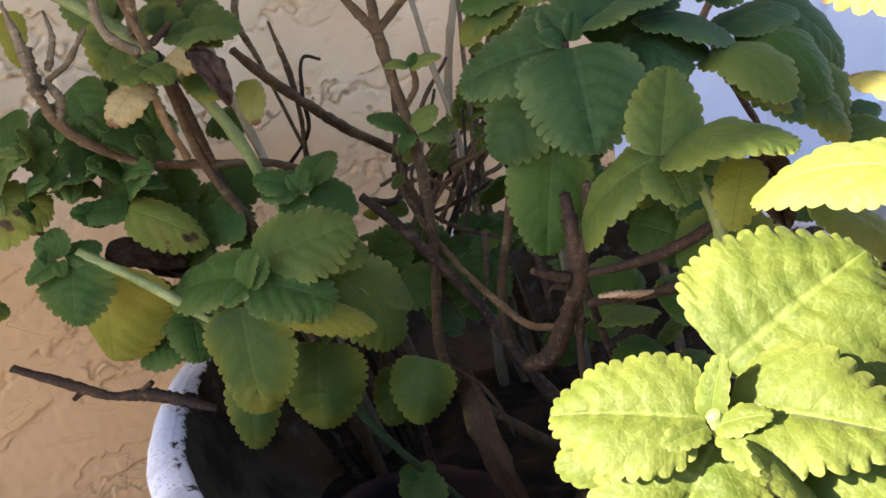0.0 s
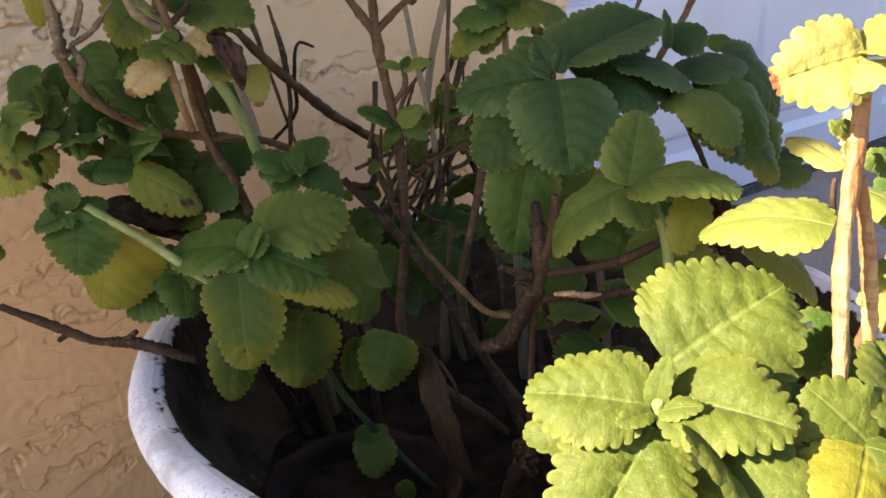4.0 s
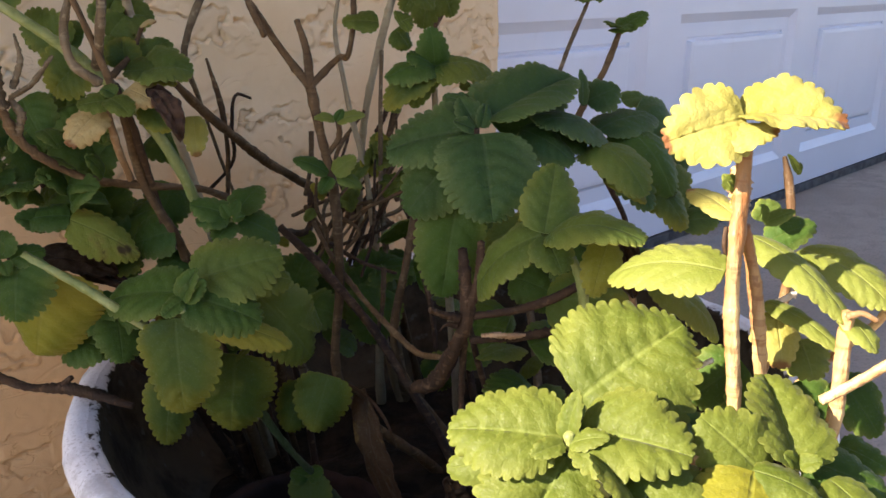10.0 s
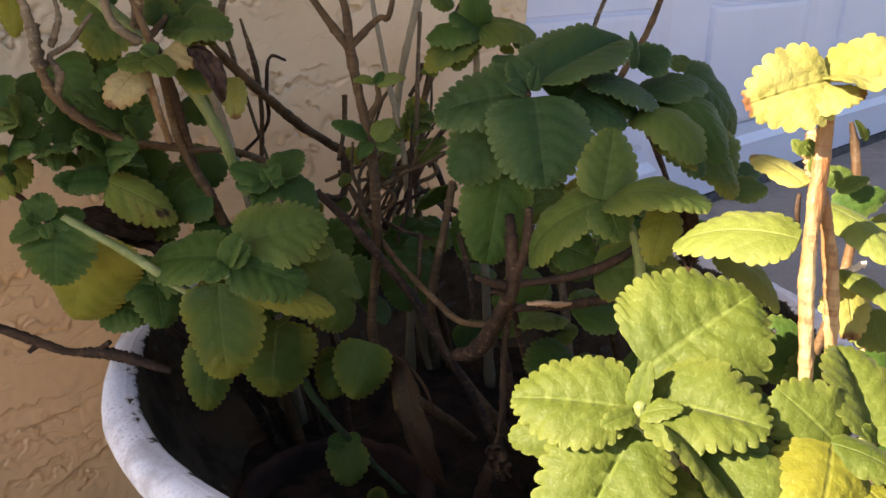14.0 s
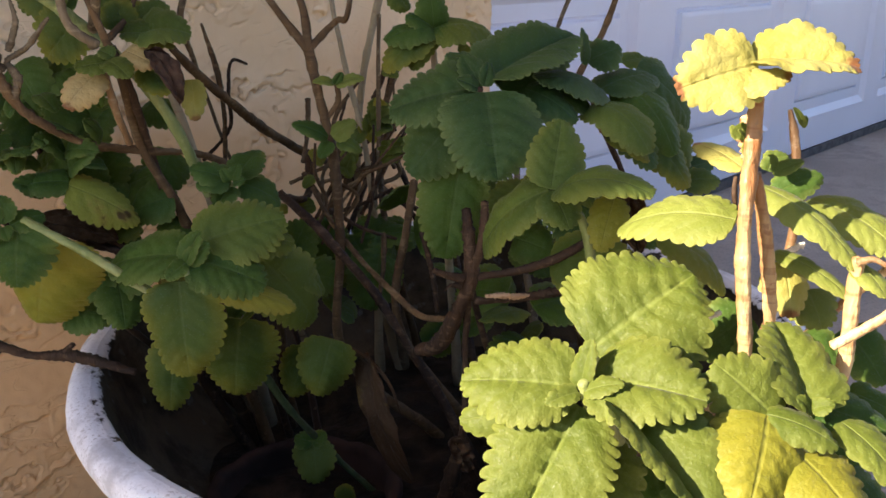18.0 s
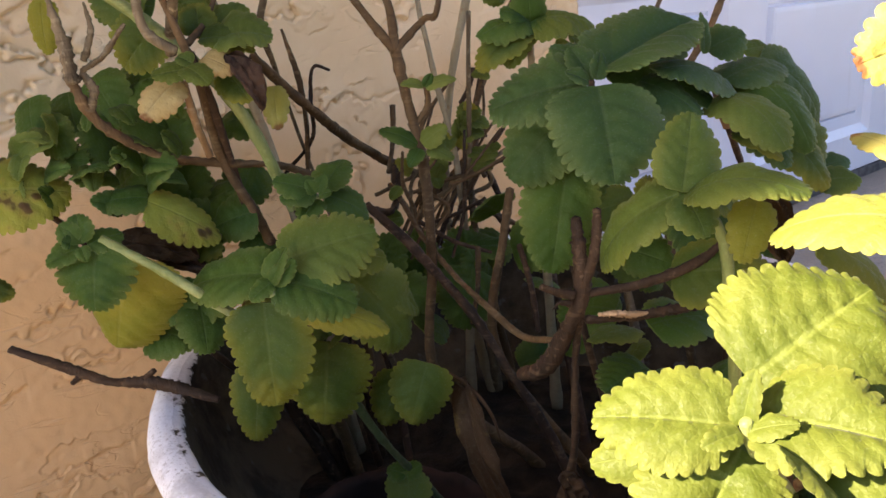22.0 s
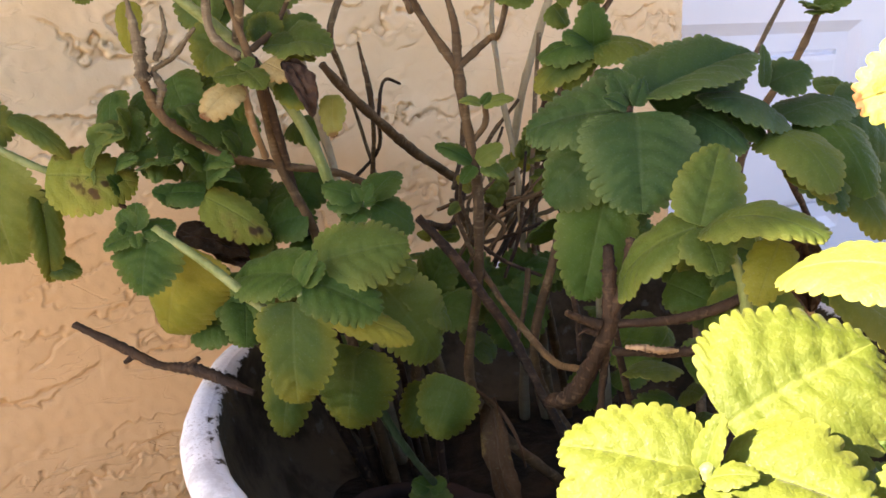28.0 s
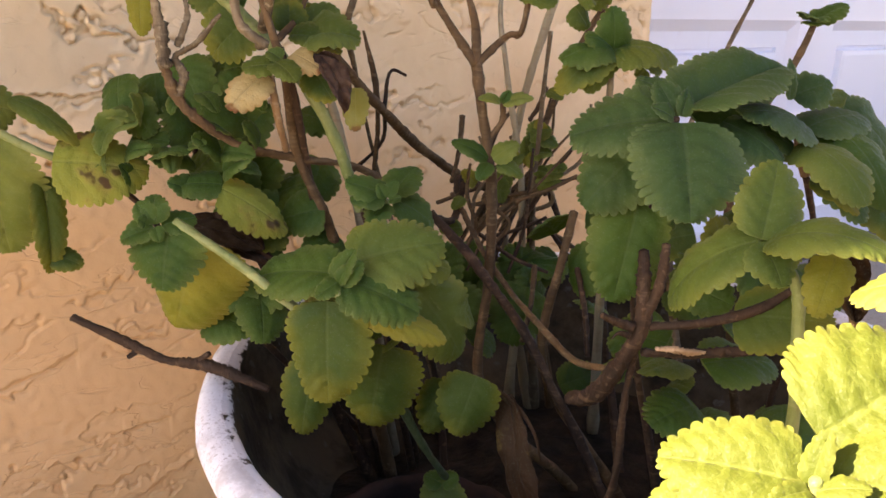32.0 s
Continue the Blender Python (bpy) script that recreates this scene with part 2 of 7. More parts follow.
REDSTEM = bark_material("stem_red", (0.13, 0.068, 0.028), (0.25, 0.155, 0.07), (0.34, 0.27, 0.17), 0.5)
PALETWIG = bark_material("twig_pale", (0.55, 0.5, 0.42), (0.75, 0.7, 0.6), (0.3, 0.24, 0.17), 0.7, 0.5)
WOODCORE = bark_material("split_wood", (0.34, 0.2, 0.1), (0.55, 0.37, 0.2), (0.16, 0.08, 0.04), 0.7, 0.9)


def stucco_material():
    k = Mat("stucco", 0.85, 0.2)
    col = k.mix(k.step(k.noise(9.0, 4.0), 0.3, 0.7), (0.76, 0.57, 0.325), (0.82, 0.635, 0.385))
    # warm bounce off the sunlit ground painted low, with a ragged upper edge
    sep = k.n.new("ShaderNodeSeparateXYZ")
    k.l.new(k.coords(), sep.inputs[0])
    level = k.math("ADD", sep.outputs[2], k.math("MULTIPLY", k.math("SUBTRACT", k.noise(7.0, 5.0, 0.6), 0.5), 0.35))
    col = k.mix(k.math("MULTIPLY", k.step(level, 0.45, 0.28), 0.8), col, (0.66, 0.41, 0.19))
    col = k.mix(k.math("MULTIPLY", k.step(k.noise(75.0, 3.0), 0.66, 0.76), 0.35), col, (0.47, 0.32, 0.17))
    k.colour(col)
    h = k.math("ADD", k.math("MULTIPLY", k.noise(420.0, 3.0), 0.25), k.math("MULTIPLY", k.noise(120.0, 4.0), 0.4))
    # thin torn trowel lips
    for across, up, deep, gate in ((7.0, 27.0, 1.0, 13.0), (19.0, 44.0, 0.7, 19.0)):
        v = k.noise(1.0, 2.5, 0.5, stretch=(across, across, up), dist=0.35)
        line = k.step(k.math("ABSOLUTE", k.math("SUBTRACT", v, 0.5)), 0.016, 0.004)
        where = k.step(k.noise(gate, 3.0), 0.5, 0.6)
        lip = k.math("MULTIPLY", k.step(v, 0.495, 0.53), 0.35)
        h = k.math("ADD", h, k.math("MULTIPLY", k.math("MULTIPLY", k.math("SUBTRACT", lip, line), where), deep))
    k.bump(h, 0.42, 0.0018)
    return k.m


def painted_steel():
    k = Mat("white_door_paint", 0.42, 0.45)
    col = k.mix(k.step(k.noise(3.0, 3.0), 0.3, 0.7), (0.76, 0.8, 0.88), (0.81, 0.85, 0.93))
    col = k.mix(k.math("MULTIPLY", k.step(k.noise(30.0, 4.0, stretch=(1, 1, 0.2)), 0.6, 0.8), 0.2), col, (0.6, 0.6, 0.6))
    k.colour(col)
    k.bump(k.noise(90.0, 2.0, stretch=(0.2, 1, 1)), 0.05, 0.001)
    return k.m


def whitewash():
    k = Mat("whitewashed_concrete", 0.85, 0.25)
    geo = k.coords()
    worn = k.noise(26.0, 5.0, 0.65)
    col = k.mix(k.step(k.noise(6.0, 3.0), 0.3, 0.7), (0.7, 0.71, 0.75), (0.8, 0.81, 0.83))
    col = k.mix(k.math("MULTIPLY", k.step(worn, 0.48, 0.66), 0.6), col, (0.34, 0.33, 0.33))
    col = k.mix(k.math("MULTIPLY", k.step(k.noise(420.0, 3.0, 0.6), 0.55, 0.64), k.step(k.noise(20.0, 3.0), 0.38, 0.6)), col, (0.5, 0.49, 0.49))
    sep = k.n.new("ShaderNodeSeparateXYZ")
    k.l.new(geo, sep.inputs[0])
    radius = k.math("SQRT", k.math("ADD", k.math("MULTIPLY", sep.outputs[0], sep.outputs[0]), k.math("MULTIPLY", sep.outputs[1], sep.outputs[1])))
    # the lip's inner edge has lost its wash; below, warm bounce is painted beige
    ragged = k.math("SUBTRACT", k.noise(45.0, 5.0, 0.7), 0.5)
    above = k.step(sep.outputs[2], 0.228, 0.232)
    bare = k.step(k.math("ADD", radius, k.math("MULTIPLY", ragged, 0.03)), 0.2695, 0.2665)
    col = k.mix(k.math("MULTIPLY", k.math("MULTIPLY", above, bare), 0.6), col, (0.13, 0.125, 0.118))
    body = k.step(k.math("ADD", sep.outputs[2], k.math("MULTIPLY", ragged, 0.05)), 0.228, 0.206)
    col = k.mix(k.math("MULTIPLY", body, 0.75), col, (0.6, 0.49, 0.36))
    k.colour(col)
    k.bump(k.math("ADD", k.noise(190.0, 4.0), worn), 0.5, 0.0015)
    return k.m


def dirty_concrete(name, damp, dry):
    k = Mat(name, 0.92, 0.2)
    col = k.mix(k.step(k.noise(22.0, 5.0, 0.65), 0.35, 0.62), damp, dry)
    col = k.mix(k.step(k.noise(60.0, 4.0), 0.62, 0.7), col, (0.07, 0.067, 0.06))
    sep = k.n.new("ShaderNodeSeparateXYZ")
    k.l.new(k.coords(), sep.inputs[0])
    # tongues of wash run over the lip
    wash = k.math("ADD", sep.outputs[2], k.math("MULTIPLY", k.math("SUBTRACT", k.noise(45.0, 5.0, 0.7), 0.5), 0.035))
    col = k.mix(k.math("MULTIPLY", k.step(wash, 0.2365, 0.239), k.step(sep.outputs[2], 0.27, 0.26)), col, (0.62, 0.63, 0.66))
    k.colour(col)
    k.bump(k.noise(140.0, 5.0), 0.6, 0.002)
    return k.m


def soil_material():
    k = Mat("dark_soil", 0.95, 0.15)
    k.colour(k.mix(k.step(k.noise(40.0, 5.0, 0.65), 0.35, 0.7), (0.009, 0.0065, 0.004), (0.03, 0.021, 0.013)))
    k.bump(k.noise(130.0, 5.0), 0.8, 0.004)
    return k.m


def driveway_material():
    k = Mat("driveway_concrete", 0.9, 0.25)
    col = k.mix(k.step(k.noise(1.3, 5.0, 0.6), 0.35, 0.65), (0.28, 0.248, 0.21), (0.4, 0.355, 0.305))
    col = k.mix(k.step(k.noise(16.0, 5.0, 0.7), 0.45, 0.65), col, (0.3, 0.268, 0.232))
    col = k.mix(k.math("MULTIPLY", k.step(k.noise(200.0, 2.0), 0.5, 0.7), 0.35), col, (0.12, 0.11, 0.1))
    k.colour(col)
    k.bump(k.noise(220.0, 4.0), 0.5, 0.002)
    return k.m


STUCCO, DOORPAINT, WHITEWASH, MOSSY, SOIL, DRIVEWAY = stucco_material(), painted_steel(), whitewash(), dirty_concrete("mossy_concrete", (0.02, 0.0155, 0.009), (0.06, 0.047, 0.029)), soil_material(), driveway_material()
BLOCKERWALL = dirty_concrete("blocker_concrete", (0.012, 0.0105, 0.008), (0.044, 0.037, 0.028))
RUBBER = Mat("black_rubber", 0.7, 0.3)
RUBBER = RUBBER.colour(RUBBER.mix(RUBBER.step(RUBBER.noise(40.0), 0.3, 0.7), (0.05, 0.05, 0.053), (0.12, 0.12, 0.118))).m
TERRACOTTA = Mat("dark_terracotta", 0.85, 0.2)
TERRACOTTA = TERRACOTTA.colour(TERRACOTTA.mix(TERRACOTTA.step(TERRACOTTA.noise(18.0, 5.0), 0.35, 0.65), (0.014, 0.008, 0.006), (0.04, 0.022, 0.016))).bump(TERRACOTTA.noise(150.0, 4.0), 0.4, 0.001).m

# ---- builders ----


def mesh_from(name, verts, faces, mat, smooth=True):
    me = bpy.data.meshes.new(name)
    me.from_pydata([tuple(v) for v in verts], [], faces)
    me.materials.append(mat)
    if smooth:
        me.polygons.foreach_set("use_smooth", [True] * len(me.polygons))
    me.update()
    return me


def part(name, bm, material, parent, label=""):
    """Links a bmesh or a mesh as one mesh object under a thing or a part."""
    if isinstance(bm, bpy.types.Mesh):
        me = bm
    else:
        me = bpy.data.meshes.new(name)
        bm.to_mesh(me)
        bm.free()
        me.materials.append(material)
    ob = new(name, me)
    ob.parent = parent
    if label:
        ob["label"] = label
    return ob


def box(bm, x0, x1, y0, y1, z0, z1, bevel=0.0):
    made = bmesh.ops.create_cube(bm, size=1.0, matrix=Matrix.Translation(((x0 + x1) / 2, (y0 + y1) / 2, (z0 + z1) / 2)) @ Matrix.Diagonal((x1 - x0, y1 - y0, z1 - z0, 1)))
    if bevel:
        edges = list({e for v in made["verts"] for e in v.link_edges})
        bmesh.ops.bevel(bm, geom=edges, offset=bevel, segments=2, affect="EDGES", profile=0.6)
    return bm


def curve_through(points, n):
    """Smooth samples through a few control points of any dimension, with tangents weighed by the chords so that nothing overshoots."""
    p = np.array(points, float)
    d = np.maximum(np.linalg.norm(np.diff(p[:, :3], axis=0), axis=1), 1e-5)
    slope = np.diff(p, axis=0) / d[:, None]
    tan = np.vstack([slope[:1], (slope[:-1] * d[1:, None] + slope[1:] * d[:-1, None]) / (d[:-1] + d[1:])[:, None], slope[-1:]])
    out = []
    for i in range(len(p) - 1):
        for k in range(n):
            u = k / n
            out.append((2 * u**3 - 3 * u**2 + 1) * p[i] + (u**3 - 2 * u**2 + u) * d[i] * tan[i] + (3 * u**2 - 2 * u**3) * p[i + 1] + (u**3 - u**2) * d[i] * tan[i + 1])
    out.append(p[-1])
    return np.array(out)


def stem(plant, mat, *points, name="stem", knots=0.0, rough=0.05, label=""):
    """A tapered stem: control points of (x, y, z, radius). knots: how far the leaf nodes swell, spaced along it."""
    rng = np.random.default_rng(abs(int(points[0][0] * 7919 + points[-1][2] * 104729 + len(points) * 31)) % 65521)
    c = curve_through(points, 14)
    xyz, rad = c[:, :3], np.maximum(c[:, 3], 0.0004)
    along = np.r_[0, np.cumsum(np.linalg.norm(np.diff(xyz, axis=0), axis=1))]
    # small natural kinks
    xyz = xyz + (np.sin(along[:, None] * 70 + rng.uniform(0, 6, 3)) * np.minimum(rad, 0.003)[:, None] * 0.12)
    origin = xyz[0].copy()
    tang = np.gradient(xyz, axis=0)
    tang /= np.linalg.norm(tang, axis=1)[:, None]
    side = np.cross(tang[0], (0.31, 0.52, 0.79))
    rings, sides = [], 9
    for i, (q, t, r) in enumerate(zip(xyz, tang, rad)):
        side = side - t * (side @ t)
        side /= np.linalg.norm(side)
        other = np.cross(t, side)
        swell = 1 + knots * np.exp(-(((along[i] % 0.034) - 0.017) / 0.0028) ** 2)
        a = np.linspace(0, 2 * np.pi, sides, endpoint=False)
        rr = r * swell * (1 + rough * rng.normal(size=sides) + 1.2 * rough * np.sin(2 * a + along[i] * 90))
        rings.append(q - origin + (np.cos(a)[:, None] * side + np.sin(a)[:, None] * other) * rr[:, None])
    verts = list(np.concatenate(rings))
    faces = []
    for i in range(len(rings) - 1):
        for j in range(sides):
            a, b = i * sides + j, i * sides + (j + 1) % sides
            faces.append((a, b, b + sides, a + sides))
    for ring, end in ((0, 0), (len(rings) - 1, 1)):
        mid = len(verts)
        verts.append(xyz[-1 if end else 0] - origin + (tang[-1] if end else -tang[0]) * rad[-1 if end else 0] * 0.4)
        for j in range(sides):
            a, b = ring * sides + j, ring * sides + (j + 1) % sides
            faces.append((a, b, mid) if end else (b, a, mid))
    ob = part(name, mesh_from(name, verts, faces, mat), mat, plant, label)
    ob.location = origin
    return ob


def leaf(plant, base, tip, width, normal, bend=0.12, fold=0.12, mat=None, label="", name="leaf", wave=1.0, shape=0.34, crumple=0.0, bite=1.0):
    """A fleshy leaf with a scalloped edge. bend: how far it arches, fold: how far the halves rise (or, minus, hang), as shares of length and width."""
    base, tip, normal = Vector(base), Vector(tip), Vector(normal)
    length = (tip - base).length
    rng = np.random.default_rng(int(abs(base.x * 91757 + base.y * 51341 + tip.z * 77003)) % 65521)
    teeth = int(max(8, min(22, round((length + 0.5 * width) / 0.005))))
    per, nv = (5, 8) if length > 0.035 else (4, 5)
    nu = teeth * per + 1
    k = np.arange(nu) / per
    # tooth sizes vary a little round the edge
    grow = np.interp(k, np.arange(teeth + 1), np.r_[0, np.cumsum(rng.uniform(0.8, 1.2, teeth))])
    th = np.pi * grow / grow[-1]
    s = 0.5 - 0.5 * np.cos(th)
    lobe = np.abs(np.sin(np.pi * k)) ** 0.6
    fold = fold * 1.2 + (rng.uniform(0.0, 0.06) if fold >= 0 else 0.0)
    v = np.linspace(-1, 1, 2 * nv + 1)
    v = np.sign(v) * np.abs(v) ** 0.8
    lop = rng.uniform(0.93, 1.07, 2)
    skew = rng.uniform(-0.03, 0.03)
    amp = bite * 0.056 * min(width, 0.055) * rng.uniform(0.8, 1.2)
    power = 0.6 + 0.42 * s
    X, Y = np.empty((nu, 2 * nv + 1)), np.empty((nu, 2 * nv + 1))
    for col, q in enumerate(v):
        w = width / 2 * lop[int(q > 0)] * np.clip(np.sin(th), 0, 1) ** power * (1 + shape * np.cos(th))
        out = (lobe - 0.55) * amp * np.clip(3.2 * np.sin(th), 0, 1) * abs(q) ** 5
        X[:, col] = q * w + np.sign(q) * out * np.sin(th) + skew * width * np.sin(3 * th) * abs(q)
        Y[:, col] = length * s + out * (0.45 * np.sin(th) - np.cos(th) * 0.9) + 0.05 * length * abs(q) ** 2 * np.sin(th)
    S, V = np.meshgrid(s, v, indexing="ij")
    round_off = np.sin(th)[:, None]
    Z = fold * np.abs(X) - rng.uniform(0.11, 0.2) * width * np.abs(V) ** 2.2 * round_off - 0.014 * width * np.exp(-((X / (0.06 * width)) ** 2)) * round_off - 0.3 * fold * X**2 / max(width, 1e-4)
    Z = Z + bend * length * 2.2 * S * (1 - S)
    vein = S * 6 - 1.9 * np.abs(V) ** 1.2 * round_off
    puff = np.abs(np.sin(np.pi * vein)) ** 0.7 * np.clip(1.15 - np.abs(V) ** 3, 0, 1) * np.clip(8 * S, 0, 1) * np.clip(6 * (1 - S), 0, 1)
    Z = Z + 0.028 * width * puff * np.clip(6 * np.abs(V), 0, 1)
    ph = rng.uniform(0, 6.28, 4)
    edge = np.abs(V) ** 2.2 * round_off
    Z = Z + wave * width * edge * (0.032 * np.sin(9 * S + ph[0] + 2 * np.sign(V)) + 0.022 * np.sin(19 * S + ph[1] - np.sign(V)))
    Z = Z + wave * 0.025 * width * np.sin(5 * S + ph[2]) * V * round_off
    Z = Z + wave * 0.01 * width * np.cos(2 * np.pi * k)[:, None] * np.abs(V) ** 4 * round_off
    if crumple:
        rough_sheet = np.array([[noise.noise((6 * a + ph[0], 2.2 * b, ph[1])) for b in v] for a in s])
        Z = Z + crumple * width * rough_sheet
        X = X * (1 - 0.35 * np.abs(np.array([[noise.noise((5 * a + ph[2], 1.5 * b, 3.0)) for b in v] for a in s])))
    thick = min(0.0014, 0.02 * width + 0.0004)
    top = np.stack([X, Y, Z], -1).reshape(-1, 3)
    under = np.stack([X * 0.985, Y, Z - thick * (1.1 - 0.7 * np.abs(V) ** 5) - 0.7 * thick * (np.abs(V) < 0.05)], -1).reshape(-1, 3)
    w, count = 2 * nv + 1, nu * (2 * nv + 1)
    i, j = np.meshgrid(np.arange(nu - 1), np.arange(w - 1), indexing="ij")
    a = (i * w + j).ravel()
    up = np.stack([a, a + 1, a + w + 1, a + w], -1)
    down = up[:, ::-1] + count
    rim = [k for k in range(w)] + [k * w + w - 1 for k in range(1, nu)] + [(nu - 1) * w + k for k in range(w - 2, -1, -1)] + [k * w for k in range(nu - 2, 0, -1)]
    sides = [(rim[k], rim[(k + 1) % len(rim)], rim[(k + 1) % len(rim)] + count, rim[k] + count)[::-1] for k in range(len(rim))]
    faces = up.tolist() + down.tolist() + sides
    me = mesh_from(name, np.vstack([top, under]).tolist(), faces, mat)
    me.set_sharp_from_angle(angle=1.1)
    uv = np.tile(np.stack([S, V], -1).reshape(-1, 2), (2, 1))
    loops = np.empty(len(me.loops), int)
    me.loops.foreach_get("vertex_index", loops)
    me.uv_layers.new(name="blade").data.foreach_set("uv", uv[loops].ravel())
    y = (tip - base).normalized()
    x = y.cross(normal).normalized()
    z = x.cross(y)
    ob = part(name, me, mat, plant, label)
    ob.matrix_basis = Matrix(((x.x, y.x, z.x, base.x), (x.y, y.y, z.y, base.y), (x.z, y.z, z.z, base.z), (0, 0, 0, 1)))
    return ob


def plant(label, name="herb_plant", category="plant", group="herbs in the bowl planter"):
    return tagged(new(name), label, category, group)


# ---- setting ----
GROUND_Z = -0.03
WALL_Y, WALL_END, DOOR_Y, HOUSE_LEFT = 0.812, 0.848, 1.0, -1.217


def ease(x, a, b):
    u = max(0.0, min(1.0, (x - a) / (b - a)))
    return u * u * (3 - 2 * u)


# long cracks low on the wall: (x, height)
CRACKS = [[(-0.06, 0.16), (0.017, 0.171), (0.055, 0.176), (0.112, 0.187), (0.13, 0.193)], [(0.164, 0.106), (0.208, 0.109)], [(0.06, -0.02), (0.12, 0.011), (0.198, 0.048)]]


def stucco_wall():
    """The skip-trowelled wall: flat plates with sunk, torn edges; it turns the corner into the door's reveal."""
    x0, x1, z0, z1, res = -0.1, WALL_END, -0.08, 0.94, 0.0014
    nx, nz = int((x1 - x0) / res) + 1, int((z1 - z0) / res) + 1
    verts, faces = [], []
    for a in range(nz):
        z = z0 + (z1 - z0) * a / (nz - 1)
        for b in range(nx):
            x = x0 + (x1 - x0) * b / (nx - 1)
            w1 = noise.noise((x * 38, z * 38, 5.0))
            w2 = noise.noise((x * 110, z * 110, 9.0))
            calm = noise.noise((x * 5, z * 6, 4.4))
            big = noise.noise((x * 4.5 + 0.25 * w1, z * 24 + 0.6 * w1 + 0.3 * w2, 12.5))
            small = noise.noise((x * 14 + 0.4 * w1 + 0.2 * w2, z * 40 + 0.5 * w1 + 0.3 * w2, 1.7))
            torn = ease(noise.noise((x * 13, z * 17, 21.0)) + 0.2 * w1, -0.28, 0.02)
            torn_small = ease(noise.noise((x * 15, z * 15, 31.0)), 0.0, 0.25)
            # a lip of mortar hangs over a sunk, ragged seam
            d = torn * (0.0019 * math.tanh(42 * big) * math.exp(-((big / 0.2) ** 2)) - 0.0036 * math.exp(-(((big + 0.02) / 0.022) ** 2)))
            d += torn_small * (0.0013 * math.tanh(40 * small) * math.exp(-((small / 0.25) ** 2)) - 0.0028 * math.exp(-(((small + 0.03) / 0.032) ** 2)))
            d = (0.6 + 0.4 * ease(z, 0.22, 0.48)) * d + 0.0009 * calm + 0.0007 * w2 + 0.0005 * w1
            if z < 0.24 and x < 0.24:
                for line in CRACKS:
                    for (xa, za), (xb, zb) in zip(line, line[1:]):
                        if xa <= x <= xb:
                            off = z - za - (zb - za) * (x - xa) / (xb - xa) + 0.004 * w1 + 0.0025 * w2
                            d += 0.0012 * math.tanh(400 * off) * math.exp(-((off / 0.014) ** 2)) - 0.003 * math.exp(-((off / 0.0018) ** 2))
            e = max(0.0, (x - (x1 - 0.02)) / 0.02)
            y = WALL_Y - d + 0.02 * (1 - math.sqrt(max(0.0, 1 - e * e)))
            verts.append((x - 0.006 * e * (1 - noise.noise((z * 18, 0.0, 3.0))), y, z))
    for a in range(nz - 1):
        for b in range(nx - 1):
            q = a * nx + b
            faces.append((q, q + 1, q + nx + 1, q + nx))
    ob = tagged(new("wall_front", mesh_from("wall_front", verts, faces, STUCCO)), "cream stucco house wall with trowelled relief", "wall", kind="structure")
    bm = bmesh.new()
    # the house ends at its corner on this side; the low sun comes past it
    box(bm, HOUSE_LEFT, x0, WALL_Y, WALL_Y + 0.2, -0.08, 2.45)
    box(bm, HOUSE_LEFT, HOUSE_LEFT + 0.2, WALL_Y + 0.2, WALL_Y + 4.8, -0.08, 2.45)
    box(bm, x0, x1 - 0.01, WALL_Y, WALL_Y + 0.2, z1, 2.45)
    box(bm, x0, x1 - 0.012, WALL_Y + 0.024, WALL_Y + 0.24, z0, z1)
    me = bpy.data.meshes.new("wall_back")
    bm.to_mesh(me)
    bm.free()
    me.materials.append(STUCCO)
    tagged(new("wall_rest", me), "cream stucco house wall beside the garage door", "wall", kind="structure")


stucco_wall()


PANEL_X, PANEL_W, PANEL_STEP, PANEL_LO, PANEL_HI = 0.935, 0.545, 0.66, 0.066, 0.474


